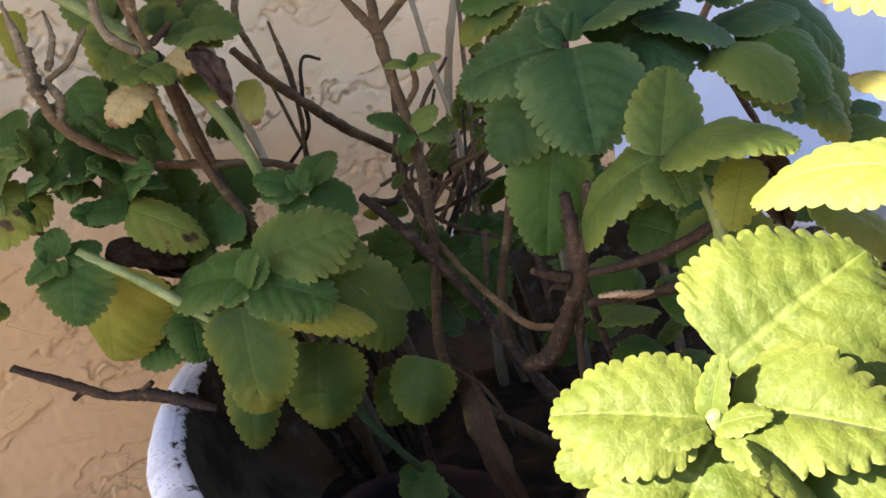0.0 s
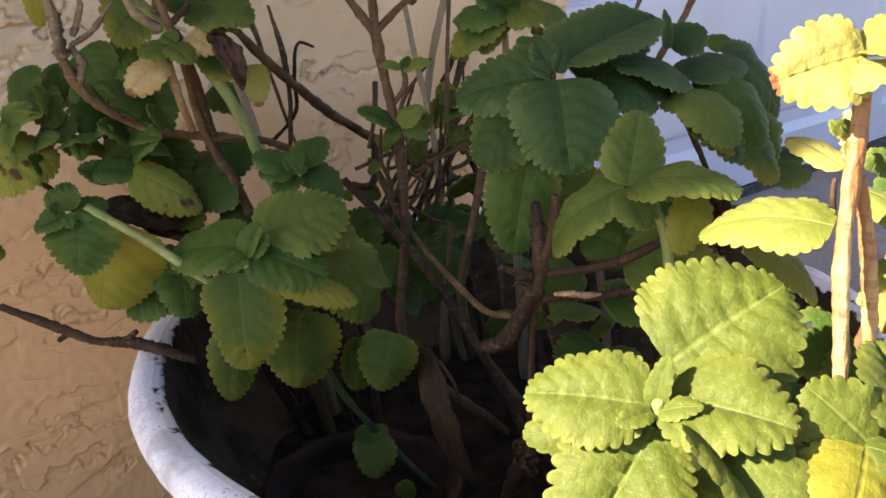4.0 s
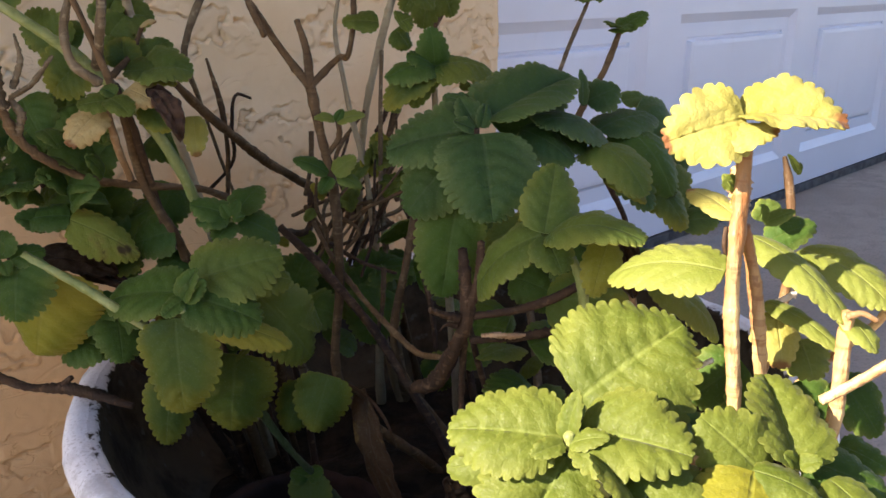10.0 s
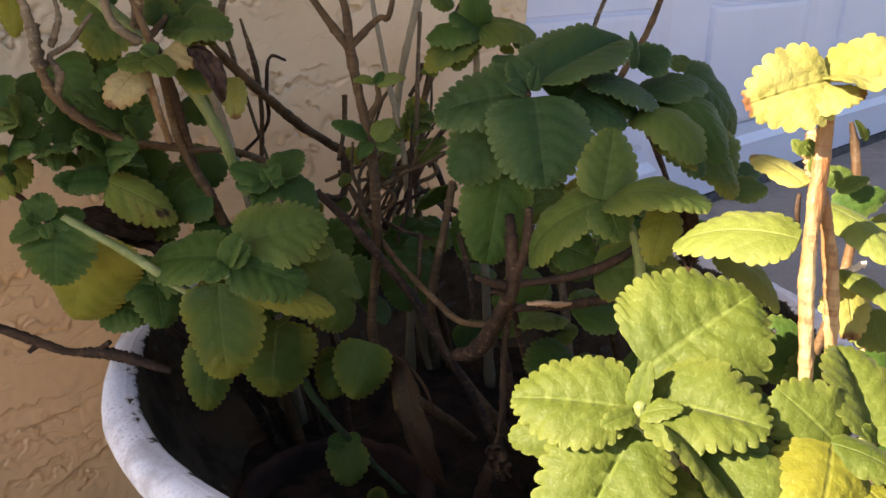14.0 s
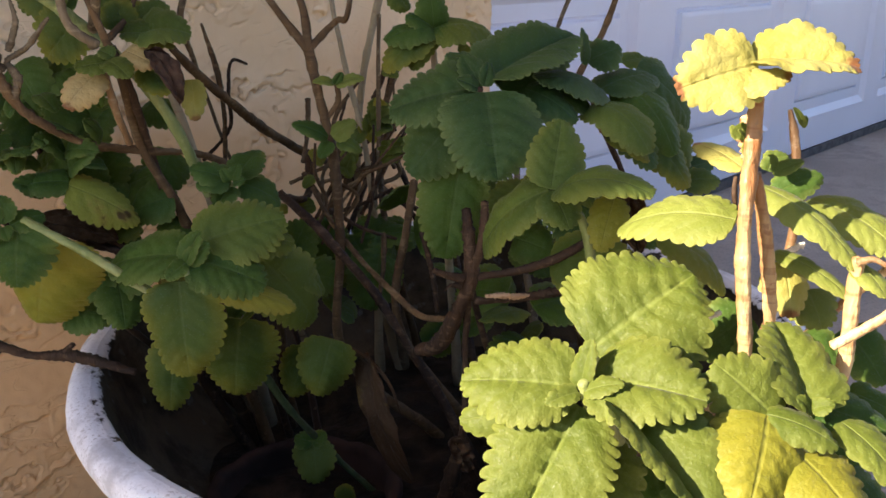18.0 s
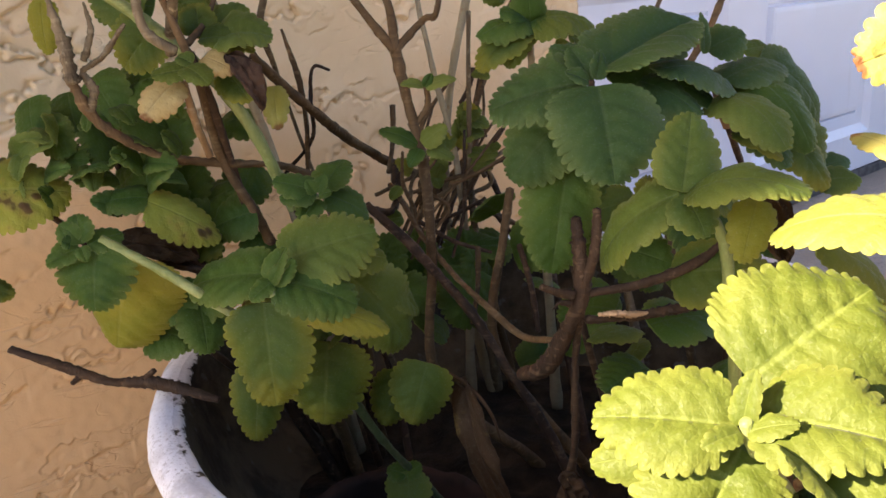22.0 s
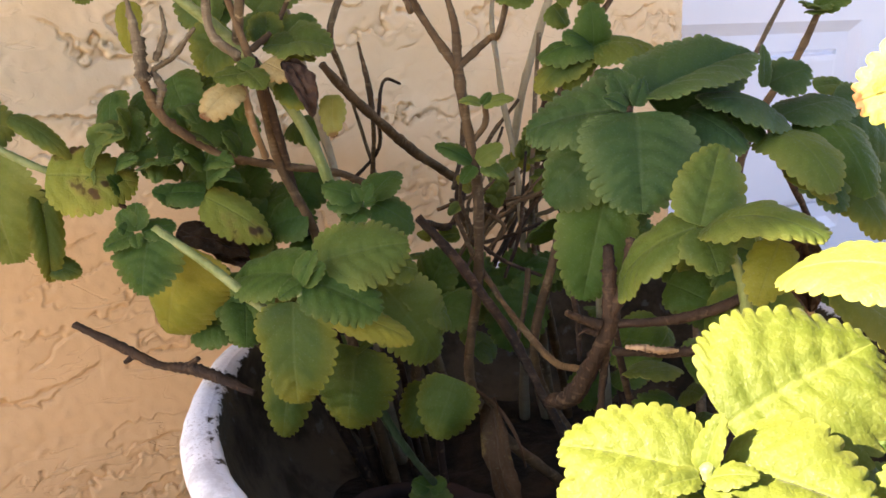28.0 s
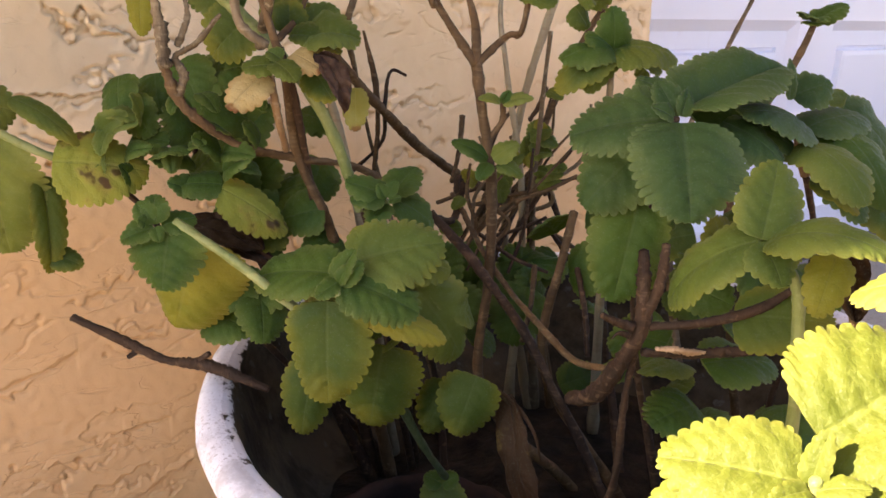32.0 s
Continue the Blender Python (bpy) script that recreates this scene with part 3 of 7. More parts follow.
def garage_door():
    """Four steel sections of rails and stiles, each with sunk and raised panels, a shadow gap between them and a rubber seal below."""
    thing = tagged(new("door_garage"), "closed white raised-panel steel garage door", "door", kind="structure")
    height, x0, x1 = 0.587, 0.85, 3.55
    z = GROUND_Z + 0.025
    for row in range(4):
        bm = bmesh.new()
        a, b = z + 0.0025, z + height - 0.0025
        box(bm, x0, x1, DOOR_Y + 0.02, DOOR_Y + 0.045, z - 0.001, z + height + 0.001)
        lo, hi = z + PANEL_LO + (0.028 if row == 0 else 0.0), z + PANEL_HI
        box(bm, x0, x1, DOOR_Y, DOOR_Y + 0.02, a, lo)
        box(bm, x0, x1, DOOR_Y, DOOR_Y + 0.02, hi, b)
        edges = [x0] + [PANEL_X + PANEL_STEP * c + w for c in range(4) for w in (0.0, PANEL_W)] + [x1]
        for c in range(0, len(edges), 2):
            box(bm, edges[c], edges[c + 1], DOOR_Y, DOOR_Y + 0.02, lo, hi)
        section = part("door_section", bm, DOORPAINT, thing)
        for c in range(4):
            left, right = edges[2 * c + 1], edges[2 * c + 2]
            pm = bmesh.new()
            loops = []
            for inset, depth in ((0.0, 0.0), (0.02, 0.012), (0.049, 0.012), (0.052, 0.0175), (0.056, 0.0175), (0.059, 0.004), (0.068, 0.0025)):
                yy = DOOR_Y + depth
                loops.append([pm.verts.new(q) for q in ((left + inset, yy, lo + inset), (right - inset, yy, lo + inset), (right - inset, yy, hi - inset), (left + inset, yy, hi - inset))])
            for k in range(len(loops) - 1):
                for e in range(4):
                    pm.faces.new((loops[k][e], loops[k][(e + 1) % 4], loops[k + 1][(e + 1) % 4], loops[k + 1][e]))
            pm.faces.new(loops[-1])
            part("raised_panel", pm, DOORPAINT, section)
        z += height
    bm = bmesh.new()
    box(bm, x0, x1, DOOR_Y - 0.004, DOOR_Y + 0.05, GROUND_Z, GROUND_Z + 0.0235, 0.003)
    part("bottom_seal", bm, RUBBER, thing, "dusty dark rubber bottom seal")


garage_door()


def ground():
    """The driveway, one sheet to the horizon; it dips a little into a worn strip along the wall beside the planter."""
    far = [0.4, 1.0, 2.0, 4.0, 8.0, 20.0, 60.0, 200.0, 600.0]
    xs = [-1.0 - f for f in reversed(far)] + [-1.0 + 0.05 * k for k in range(71)] + [2.5 + f for f in far]
    ys = [-1.0 - f for f in reversed(far)] + [-1.0 + 0.05 * k for k in range(45)] + [1.2 + f for f in far]
    verts, faces = [], []
    for x in xs:
        for y in ys:
            near = math.exp(-(x * x + y * y) / 40)
            dip = 0.04 * ease(y, 0.6, 0.75) * ease(-x, -0.72, -0.55) * ease(x, -1.0, -0.5)
            verts.append((x, y, 0.004 * noise.noise((x * 3, y * 3, 0)) * near + GROUND_Z - dip))
    for a in range(len(xs) - 1):
        for b in range(len(ys) - 1):
            q = a * len(ys) + b
            faces.append((q, q + len(ys), q + len(ys) + 1, q + 1))
    tagged(new("ground", mesh_from("ground", verts, faces, DRIVEWAY)), "grey weathered concrete driveway", "ground", kind="structure")


ground()


def overhead_blocker():
    """Unseen roof slab over wall and garage door, stretched out to block overhead sky."""
    bm = bmesh.new()
    box(bm, HOUSE_LEFT - 0.3, 5.5, BLOCKER_EDGE, WALL_Y + 5.0, 2.45, 2.62, 0.01)
    me = bpy.data.meshes.new("ceiling_blocker")
    bm.to_mesh(me)
    bm.free()
    me.materials.append(STUCCO)
    tagged(new("ceiling_blocker", me), "cream unseen roof slab added to block overhead sky", "soffit", kind="structure")
    bm = bmesh.new()
    box(bm, 3.5, 5.5, WALL_Y, WALL_Y + 0.2, -0.08, 2.45)
    box(bm, WALL_END + 0.0, 3.5, WALL_Y + 0.002, WALL_Y + 0.2, 2.16, 2.448)
    me = bpy.data.meshes.new("wall_right")
    bm.to_mesh(me)
    bm.free()
    me.materials.append(STUCCO)
    tagged(new("wall_right", me), "cream stucco wall round the garage opening", "wall", kind="structure")


BLOCKER_EDGE = -0.1
overhead_blocker()


def sky_blocker():
    """An unseen plain wall far behind the camera, added to block low sky light."""
    bm = bmesh.new()
    box(bm, -9.0, 14.0, -6.2, -6.0, -0.1, REAR_HEIGHT)
    me = bpy.data.meshes.new("wall_sky_blocker")
    bm.to_mesh(me)
    bm.free()
    me.materials.append(BLOCKERWALL)
    tagged(new("wall_sky_blocker", me), "plain dark unseen wall added to block low sky light", "wall", kind="structure")


REAR_HEIGHT = 3.4
sky_blocker()

# ---- planter ----
POT = Vector((0.415, 0.472, 0.008))


def turned(profile, mat, name, parent, label="", lump=0.0, sides=96):
    """A turned body from a profile of (radius, height)."""
    prof = curve_through(profile, 5)
    verts, faces = [], []
    for r, z in prof:
        for k in range(sides):
            a = 2 * math.pi * k / sides
            d = lump * noise.noise((math.cos(a) * 4, math.sin(a) * 4, z * 18)) + 0.4 * lump * noise.noise((math.cos(a) * 15, math.sin(a) * 15, z * 60))
            verts.append(((r + d) * math.cos(a), (r + d) * math.sin(a), z + 0.5 * d))
    for i in range(len(prof) - 1):
        for k in range(sides):
            a, b = i * sides + k, i * sides + (k + 1) % sides
            faces.append((a, b, b + sides, a + sides))
    return part(name, mesh_from(name, verts, faces, mat), mat, parent, label)


def bowl_planter():
    pot = tagged(new("bowl_planter"), "large round whitewashed concrete bowl planter with worn rim", "planter")
    pot.location = POT
    turned([(0.1155, -0.038), (0.1305, -0.026), (0.1505, 0.022), (0.1955, 0.11), (0.2355, 0.16), (0.2525, 0.185), (0.2635, 0.198), (0.277, 0.208), (0.2845, 0.22), (0.2865, 0.2315), (0.283, 0.2385), (0.2765, 0.2412), (0.27, 0.2405)], WHITEWASH, "outer_shell", pot, "", 0.003, 160)
    # mossy mottling, its base colour kept low to darken the whole inside
    turned([(0.2703, 0.2403), (0.265, 0.2385), (0.2605, 0.226), (0.2415, 0.18), (0.2135, 0.14), (0.1655, 0.115), (0.1055, 0.1)], MOSSY, "inner_wall", pot, "dark mottled mossy inside of the bowl", 0.003, 160)
    soil_v, soil_f, n = [], [], 40
    for i in range(n + 1):
        for k in range(64):
            a, r = 2 * math.pi * k / 64, 0.216 * i / n
            x, y = r * math.cos(a), r * math.sin(a)
            soil_v.append((x, y, 0.125 + 0.012 * noise.noise((x * 9, y * 9, 3)) + 0.006 * noise.noise((x * 45, y * 45, 1))))
    for i in range(n):
        for k in range(64):
            a, b = i * 64 + k, i * 64 + (k + 1) % 64
            soil_f.append((a, a + 64, b + 64, b))
    me = mesh_from("soil", soil_v, soil_f, SOIL)
    tagged(part("soil", me, SOIL, pot, "dark damp potting soil"), kind="stuff")


bowl_planter()



def buried_pot():
    """An old clay pot sunk in the soil of the bowl."""
    thing = tagged(new("clay_pot"), "old dark clay pot sunk in the planter's soil", "pot")
    thing.location = (0.277, 0.49, -0.009)
    turned([(0.06, 0.11), (0.066, 0.135), (0.07, 0.15), (0.073, 0.158), (0.071, 0.163), (0.066, 0.162), (0.062, 0.15), (0.058, 0.125)], TERRACOTTA, "rim", thing, "", 0.004, 48)
    turned([(0.061, 0.136), (0.04, 0.14), (0.015, 0.141), (0.002, 0.141)], SOIL, "soil_fill", thing, "dark soil", 0.004, 48)


buried_pot()

# ---- plants ----

rosette_herb = plant("green fleshy-leaved herb with scalloped leaves, rooted by the bowl's edge")
stem(rosette_herb, FRESH, (0.2728, 0.5171, 0.2970, 0.0025), (0.2365, 0.4861, 0.3184, 0.0026), (0.1955, 0.4770, 0.3504, 0.0024), knots=0.15)
stem(rosette_herb, DARK, (0.3300, 0.5362, 0.1330, 0.0034), (0.3091, 0.5441, 0.2638, 0.0021), (0.2713, 0.5182, 0.2971, 0.0019), knots=0.1)
stem(rosette_herb, FRESH, (0.2133, 0.4966, 0.3073, 0.0029), (0.1848, 0.5131, 0.3340, 0.0029), (0.1636, 0.5428, 0.3549, 0.0028), (0.1425, 0.5767, 0.3731, 0.0027), knots=0.15)
stem(rosette_herb, SHADESTEM, (0.2450, 0.4877, 0.2670, 0.0030), (0.2759, 0.4915, 0.2130, 0.0025), (0.3079, 0.4901, 0.1655, 0.0024), (0.3317, 0.4727, 0.1295, 0.0023), knots=0.15)
leaf(rosette_herb, (0.2110, 0.4905, 0.3606), (0.2611, 0.4670, 0.3722), 0.0493, (-0.42, -0.53, 0.74), 0.12, 0.05, MOSS)
leaf(rosette_herb, (0.2369, 0.4786, 0.3627), (0.2667, 0.4662, 0.3548), 0.0280, (-0.11, -0.70, 0.71), 0.12, 0.00, LIME)
leaf(rosette_herb, (0.2038, 0.4893, 0.3561), (0.1788, 0.5451, 0.3412), 0.0388, (-0.61, -0.06, 0.79), 0.14, 0.12, GREEN)
leaf(rosette_herb, (0.2039, 0.4834, 0.3553), (0.2351, 0.4526, 0.3386), 0.0380, (-0.19, -0.61, 0.77), 0.10, 0.18, GREEN)
leaf(rosette_herb, (0.1993, 0.4835, 0.3532), (0.2097, 0.4803, 0.3723), 0.0151, (-0.87, -0.26, 0.43), 0.10, 0.40, GREEN)
leaf(rosette_herb, (0.1996, 0.4809, 0.3539), (0.2112, 0.4737, 0.3659), 0.0125, (-0.71, -0.63, 0.31), 0.10, 0.35, GREEN)
leaf(rosette_herb, (0.1993, 0.4814, 0.3545), (0.1865, 0.4831, 0.3468), 0.0131, (-0.51, -0.40, 0.76), 0.15, 0.30, GREEN)
leaf(rosette_herb, (0.1966, 0.4888, 0.3411), (0.1930, 0.4806, 0.2812), 0.0490, (-0.70, -0.70, 0.14), 0.08, 0.10, OLIVE)
leaf(rosette_herb, (0.2370, 0.4916, 0.3026), (0.2304, 0.4947, 0.2479), 0.0517, (-0.67, -0.74, 0.04), 0.10, -0.05, OLIVE)
leaf(rosette_herb, (0.2466, 0.4825, 0.3125), (0.2359, 0.4919, 0.2979), 0.0045, (-0.83, -0.48, 0.30), 0.05, 0.10, OLIVE, name="petiole")
leaf(rosette_herb, (0.2927, 0.4673, 0.2775), (0.2792, 0.4700, 0.2378), 0.0376, (-0.69, -0.70, 0.19), 0.08, -0.05, OLIVE)
leaf(rosette_herb, (0.2863, 0.4881, 0.2661), (0.2729, 0.4924, 0.2308), 0.0298, (-0.73, -0.65, 0.20), 0.10, 0.00, OLIVE)
leaf(rosette_herb, (0.2505, 0.4816, 0.3439), (0.2840, 0.4736, 0.2922), 0.0468, (0.01, -0.98, 0.16), 0.16, 0.00, MOSS)
leaf(rosette_herb, (0.2649, 0.4830, 0.3430), (0.2965, 0.4773, 0.3092), 0.0246, (0.32, -0.83, 0.44), 0.10, 0.10, MOSS)
leaf(rosette_herb, (0.2129, 0.4771, 0.3382), (0.2568, 0.4541, 0.3158), 0.0215, (0.00, -0.70, 0.72), 0.14, -0.10, SHADEGOLD, label="golden yellow-green leaf")
leaf(rosette_herb, (0.2080, 0.5263, 0.2872), (0.1974, 0.5239, 0.2378), 0.0313, (-0.64, -0.74, 0.17), 0.10, 0.05, OLIVE)
leaf(rosette_herb, (0.2106, 0.5018, 0.3411), (0.1936, 0.5106, 0.3355), 0.02, (-0.48, -0.47, 0.74), 0.10, 0.10, YELLOW, label="pale yellow leaf with a scorched tip")
leaf(rosette_herb, (0.2367, 0.4994, 0.3604), (0.2334, 0.5202, 0.3715), 0.0211, (-0.55, -0.46, 0.70), 0.10, 0.10, SHADEGOLD, label="golden yellow-green leaf")
leaf(rosette_herb, (0.1582, 0.5827, 0.3592), (0.1498, 0.6098, 0.2904), 0.0652, (-0.73, -0.66, -0.17), 0.06, 0.00, SHADEGOLD, label="golden yellow-green leaf")
leaf(rosette_herb, (0.1375, 0.5751, 0.3691), (0.1285, 0.5657, 0.3352), 0.0444, (-0.66, -0.67, 0.36), 0.10, 0.06, GREEN)
leaf(rosette_herb, (0.1328, 0.5813, 0.3717), (0.1352, 0.5899, 0.3875), 0.0187, (-0.63, -0.63, 0.45), 0.12, 0.30, GREEN)
leaf(rosette_herb, (0.1311, 0.5819, 0.3698), (0.1128, 0.5869, 0.3623), 0.0172, (-0.44, -0.48, 0.76), 0.14, 0.25, GREEN)
leaf(rosette_herb, (0.1352, 0.5790, 0.3709), (0.1555, 0.5774, 0.3738), 0.0208, (-0.17, -0.44, 0.88), 0.16, 0.15, GREEN)
leaf(rosette_herb, (0.1309, 0.5831, 0.3725), (0.1258, 0.5941, 0.3826), 0.0140, (-0.63, -0.66, 0.40), 0.12, 0.30, GREEN)
leaf(rosette_herb, (0.1310, 0.5783, 0.3708), (0.1304, 0.5705, 0.3638), 0.0086, (-0.40, -0.59, 0.69), 0.10, 0.30, GREEN)
leaf(rosette_herb, (0.1263, 0.5806, 0.3736), (0.1220, 0.5811, 0.3760), 0.0085, (0.17, -0.87, 0.46), 0.10, 0.30, GREEN)
leaf(rosette_herb, (0.1793, 0.5941, 0.3855), (0.2185, 0.5807, 0.3548), 0.0312, (0.13, -0.84, 0.52), 0.12, -0.05, SPOTTED, label="yellow-green leaf with brown spots")
leaf(rosette_herb, (0.1806, 0.5964, 0.3873), (0.1539, 0.6107, 0.3861), 0.0248, (-0.27, -0.44, 0.86), 0.14, 0.10, GREEN)
leaf(rosette_herb, (0.2220, 0.5960, 0.3529), (0.2016, 0.6012, 0.3417), 0.0250, (-0.50, -0.58, 0.64), 0.10, 0.00, OLIVE)
leaf(rosette_herb, (0.2438, 0.5779, 0.3681), (0.2222, 0.6038, 0.3558), 0.0323, (-0.77, -0.41, 0.49), 0.10, 0.00, GREEN)
leaf(rosette_herb, (0.2892, 0.4919, 0.1886), (0.2813, 0.4791, 0.1607), 0.0304, (-0.60, -0.65, 0.47), 0.10, 0.05, MOSS)
leaf(rosette_herb, (0.2881, 0.4919, 0.1866), (0.2798, 0.5017, 0.1906), 0.0163, (-0.12, -0.46, 0.88), 0.10, 0.20, GREEN)
leaf(rosette_herb, (0.2881, 0.4919, 0.1866), (0.2972, 0.4862, 0.1926), 0.0155, (-0.59, -0.10, 0.79), 0.10, 0.20, GREEN)

small_herb = plant("young green herb shoot with small crinkled leaves")
stem(small_herb, FRESH, (0.2701, 0.5485, 0.3482, 0.0023), (0.2669, 0.5374, 0.3805, 0.0024), knots=0.1)
stem(small_herb, DARK, (0.3300, 0.5862, 0.1330, 0.0034), (0.2857, 0.5687, 0.2968, 0.0019), (0.2702, 0.5487, 0.3490, 0.0020))
leaf(small_herb, (0.2663, 0.5361, 0.3827), (0.2430, 0.5483, 0.3929), 0.0223, (-0.07, -0.71, 0.70), 0.14, 0.20, GREEN)
leaf(small_herb, (0.2707, 0.5377, 0.3822), (0.2994, 0.5514, 0.3963), 0.0246, (-0.28, -0.34, 0.89), 0.14, 0.15, GREEN)
leaf(small_herb, (0.2632, 0.5364, 0.3841), (0.2427, 0.5410, 0.3814), 0.0186, (-0.22, -0.50, 0.84), 0.14, 0.20, GREEN)
leaf(small_herb, (0.2736, 0.5384, 0.3799), (0.3001, 0.5294, 0.3609), 0.0290, (0.19, -0.76, 0.62), 0.16, 0.05, GREEN)
leaf(small_herb, (0.2637, 0.5319, 0.3841), (0.2697, 0.5303, 0.3950), 0.0093, (-0.71, -0.64, 0.30), 0.10, 0.35, GREEN)
leaf(small_herb, (0.2630, 0.5323, 0.3834), (0.2600, 0.5369, 0.3921), 0.0086, (-0.53, -0.81, 0.25), 0.10, 0.35, GREEN)
leaf(small_herb, (0.2638, 0.5299, 0.3826), (0.2694, 0.5237, 0.3850), 0.0086, (-0.66, -0.31, 0.68), 0.10, 0.35, GREEN)
leaf(small_herb, (0.2664, 0.5370, 0.3787), (0.2504, 0.5322, 0.3684), 0.0180, (-0.38, -0.47, 0.80), 0.10, 0.10, GREEN)

woody_herb = plant("woody brown-stemmed herb with dark, yellowing and dying leaves")
stem(woody_herb, BROWN, (0.3100, 0.5862, 0.1330, 0.0052), (0.2603, 0.5822, 0.3164, 0.0035), (0.2468, 0.5803, 0.3592, 0.0034), (0.2277, 0.5849, 0.4069, 0.0030), (0.2098, 0.5720, 0.4722, 0.0026), (0.2006, 0.5775, 0.5048, 0.0022), (0.1889, 0.5864, 0.5461, 0.0021), (0.1771, 0.5425, 0.5402, 0.0021), (0.1776, 0.5461, 0.5650, 0.0015), knots=0.12)
stem(woody_herb, GREY, (0.2031, 0.5748, 0.4744, 0.0030), (0.1901, 0.5827, 0.4869, 0.0029), (0.1884, 0.5866, 0.5071, 0.0029), (0.1939, 0.5865, 0.5260, 0.0020), knots=0.15)
stem(woody_herb, DARK, (0.2126, 0.5779, 0.4733, 0.0034), (0.2208, 0.5760, 0.4461, 0.0032), (0.2334, 0.5845, 0.4022, 0.0028), (0.3001, 0.5960, 0.1330, 0.0052))
stem(woody_herb, DARK, (0.3400, 0.5962, 0.1330, 0.0034), (0.2912, 0.5720, 0.3117, 0.0024), (0.2649, 0.5648, 0.3690, 0.0025))
stem(woody_herb, FRESH, (0.2651, 0.5652, 0.3669, 0.0033), (0.2563, 0.5661, 0.3900, 0.0039), (0.2321, 0.5747, 0.4466, 0.0037), (0.2073, 0.5900, 0.4800, 0.0036), (0.1719, 0.6066, 0.5144, 0.0035), (0.1435, 0.6273, 0.5371, 0.0029), (0.1195, 0.5908, 0.5478, 0.0026), (0.1079, 0.6090, 0.5766, 0.0024), (0.0934, 0.6346, 0.6030, 0.0021), (0.0783, 0.6606, 0.6285, 0.0018), knots=0.08)
stem(woody_herb, REDSTEM, (0.2034, 0.5692, 0.4576, 0.0021), (0.2069, 0.5692, 0.4343, 0.0024), (0.2172, 0.5792, 0.4095, 0.0022), knots=0.2)
stem(woody_herb, TANSTEM, (0.3306, 0.6149, 0.1330, 0.0050), (0.2800, 0.5952, 0.3593, 0.0028), (0.2679, 0.6059, 0.4250, 0.0030), (0.2570, 0.6186, 0.4797, 0.0033), (0.2500, 0.6293, 0.5251, 0.0033), (0.2361, 0.5830, 0.5447, 0.0029), (0.2316, 0.5882, 0.5745, 0.0026), (0.2290, 0.5946, 0.6263, 0.0019), knots=0.12)
stem(woody_herb, BROWN, (0.2135, 0.5789, 0.4784, 0.0023), (0.2378, 0.5985, 0.4933, 0.0019), (0.2471, 0.6028, 0.5070, 0.0014), knots=0.1)
stem(woody_herb, GREY, (0.2100, 0.5982, 0.4721, 0.0034), (0.2046, 0.5665, 0.5163, 0.0031), (0.2157, 0.5770, 0.5520, 0.0025), (0.2453, 0.5817, 0.5895, 0.0024), (0.2711, 0.5838, 0.6322, 0.0023), (0.2798, 0.5885, 0.6598, 0.0022), knots=0.1)
leaf(woody_herb, (0.0923, 0.7609, 0.6313), (0.1534, 0.7106, 0.6093), 0.0506, (-0.46, -0.76, 0.46), 0.14, 0.00, SPOTTED, label="yellow-green leaf with brown spots")
leaf(woody_herb, (0.1485, 0.7713, 0.5857), (0.2077, 0.7467, 0.5659), 0.0253, (-0.04, -0.68, 0.73), 0.22, -0.05, PALE)
leaf(woody_herb, (0.1484, 0.7711, 0.5843), (0.1162, 0.7778, 0.5705), 0.0195, (-0.42, -0.59, 0.68), 0.23, 0.35, OLIVE)
leaf(woody_herb, (0.1498, 0.7325, 0.5731), (0.1376, 0.7261, 0.5069), 0.0358, (-0.22, -0.97, 0.13), 0.10, 0.10, PALE)
leaf(woody_herb, (0.1751, 0.6653, 0.5186), (0.1903, 0.6592, 0.5426), 0.0250, (-0.66, -0.72, 0.23), 0.22, 0.35, MOSS)
leaf(woody_herb, (0.1570, 0.6573, 0.5084), (0.1540, 0.6540, 0.4748), 0.0197, (-0.69, -0.71, 0.13), 0.10, 0.05, SUNNY, label="golden yellow-green leaf")
leaf(woody_herb, (0.2295, 0.5914, 0.6005), (0.2501, 0.5647, 0.5779), 0.0219, (-0.20, -0.71, 0.67), 0.15, 0.15, MOSS)
leaf(woody_herb, (0.2296, 0.5915, 0.6022), (0.2119, 0.5932, 0.6003), 0.0179, (-0.14, -0.43, 0.89), 0.15, 0.15, LIME)
leaf(woody_herb, (0.2313, 0.5907, 0.6042), (0.2341, 0.5814, 0.6174), 0.0149, (-0.70, -0.64, -0.31), 0.15, 0.15, MOSS)
leaf(woody_herb, (0.2309, 0.5863, 0.5744), (0.2510, 0.5626, 0.5688), 0.0220, (-0.35, -0.49, 0.80), 0.15, 0.15, LIME)
leaf(woody_herb, (0.2308, 0.5860, 0.5725), (0.2333, 0.5726, 0.5587), 0.0163, (-0.40, -0.70, 0.60), 0.15, 0.15, LIME)
leaf(woody_herb, (0.2303, 0.5866, 0.5736), (0.2219, 0.5810, 0.5648), 0.0141, (-0.49, -0.45, 0.75), 0.15, 0.15, LIME)
leaf(woody_herb, (0.2301, 0.5885, 0.5856), (0.2437, 0.5700, 0.5852), 0.0181, (-0.47, -0.36, 0.81), 0.23, 0.40, OLIVE)
leaf(woody_herb, (0.1994, 0.5698, 0.4590), (0.1750, 0.5679, 0.4397), 0.0240, (-0.49, -0.54, 0.68), 0.10, 0.10, TAN, label="withered tan leaf")
leaf(woody_herb, (0.2031, 0.5630, 0.4651), (0.1845, 0.5688, 0.4632), 0.0209, (-0.23, -0.43, 0.87), 0.10, 0.10, LIME)
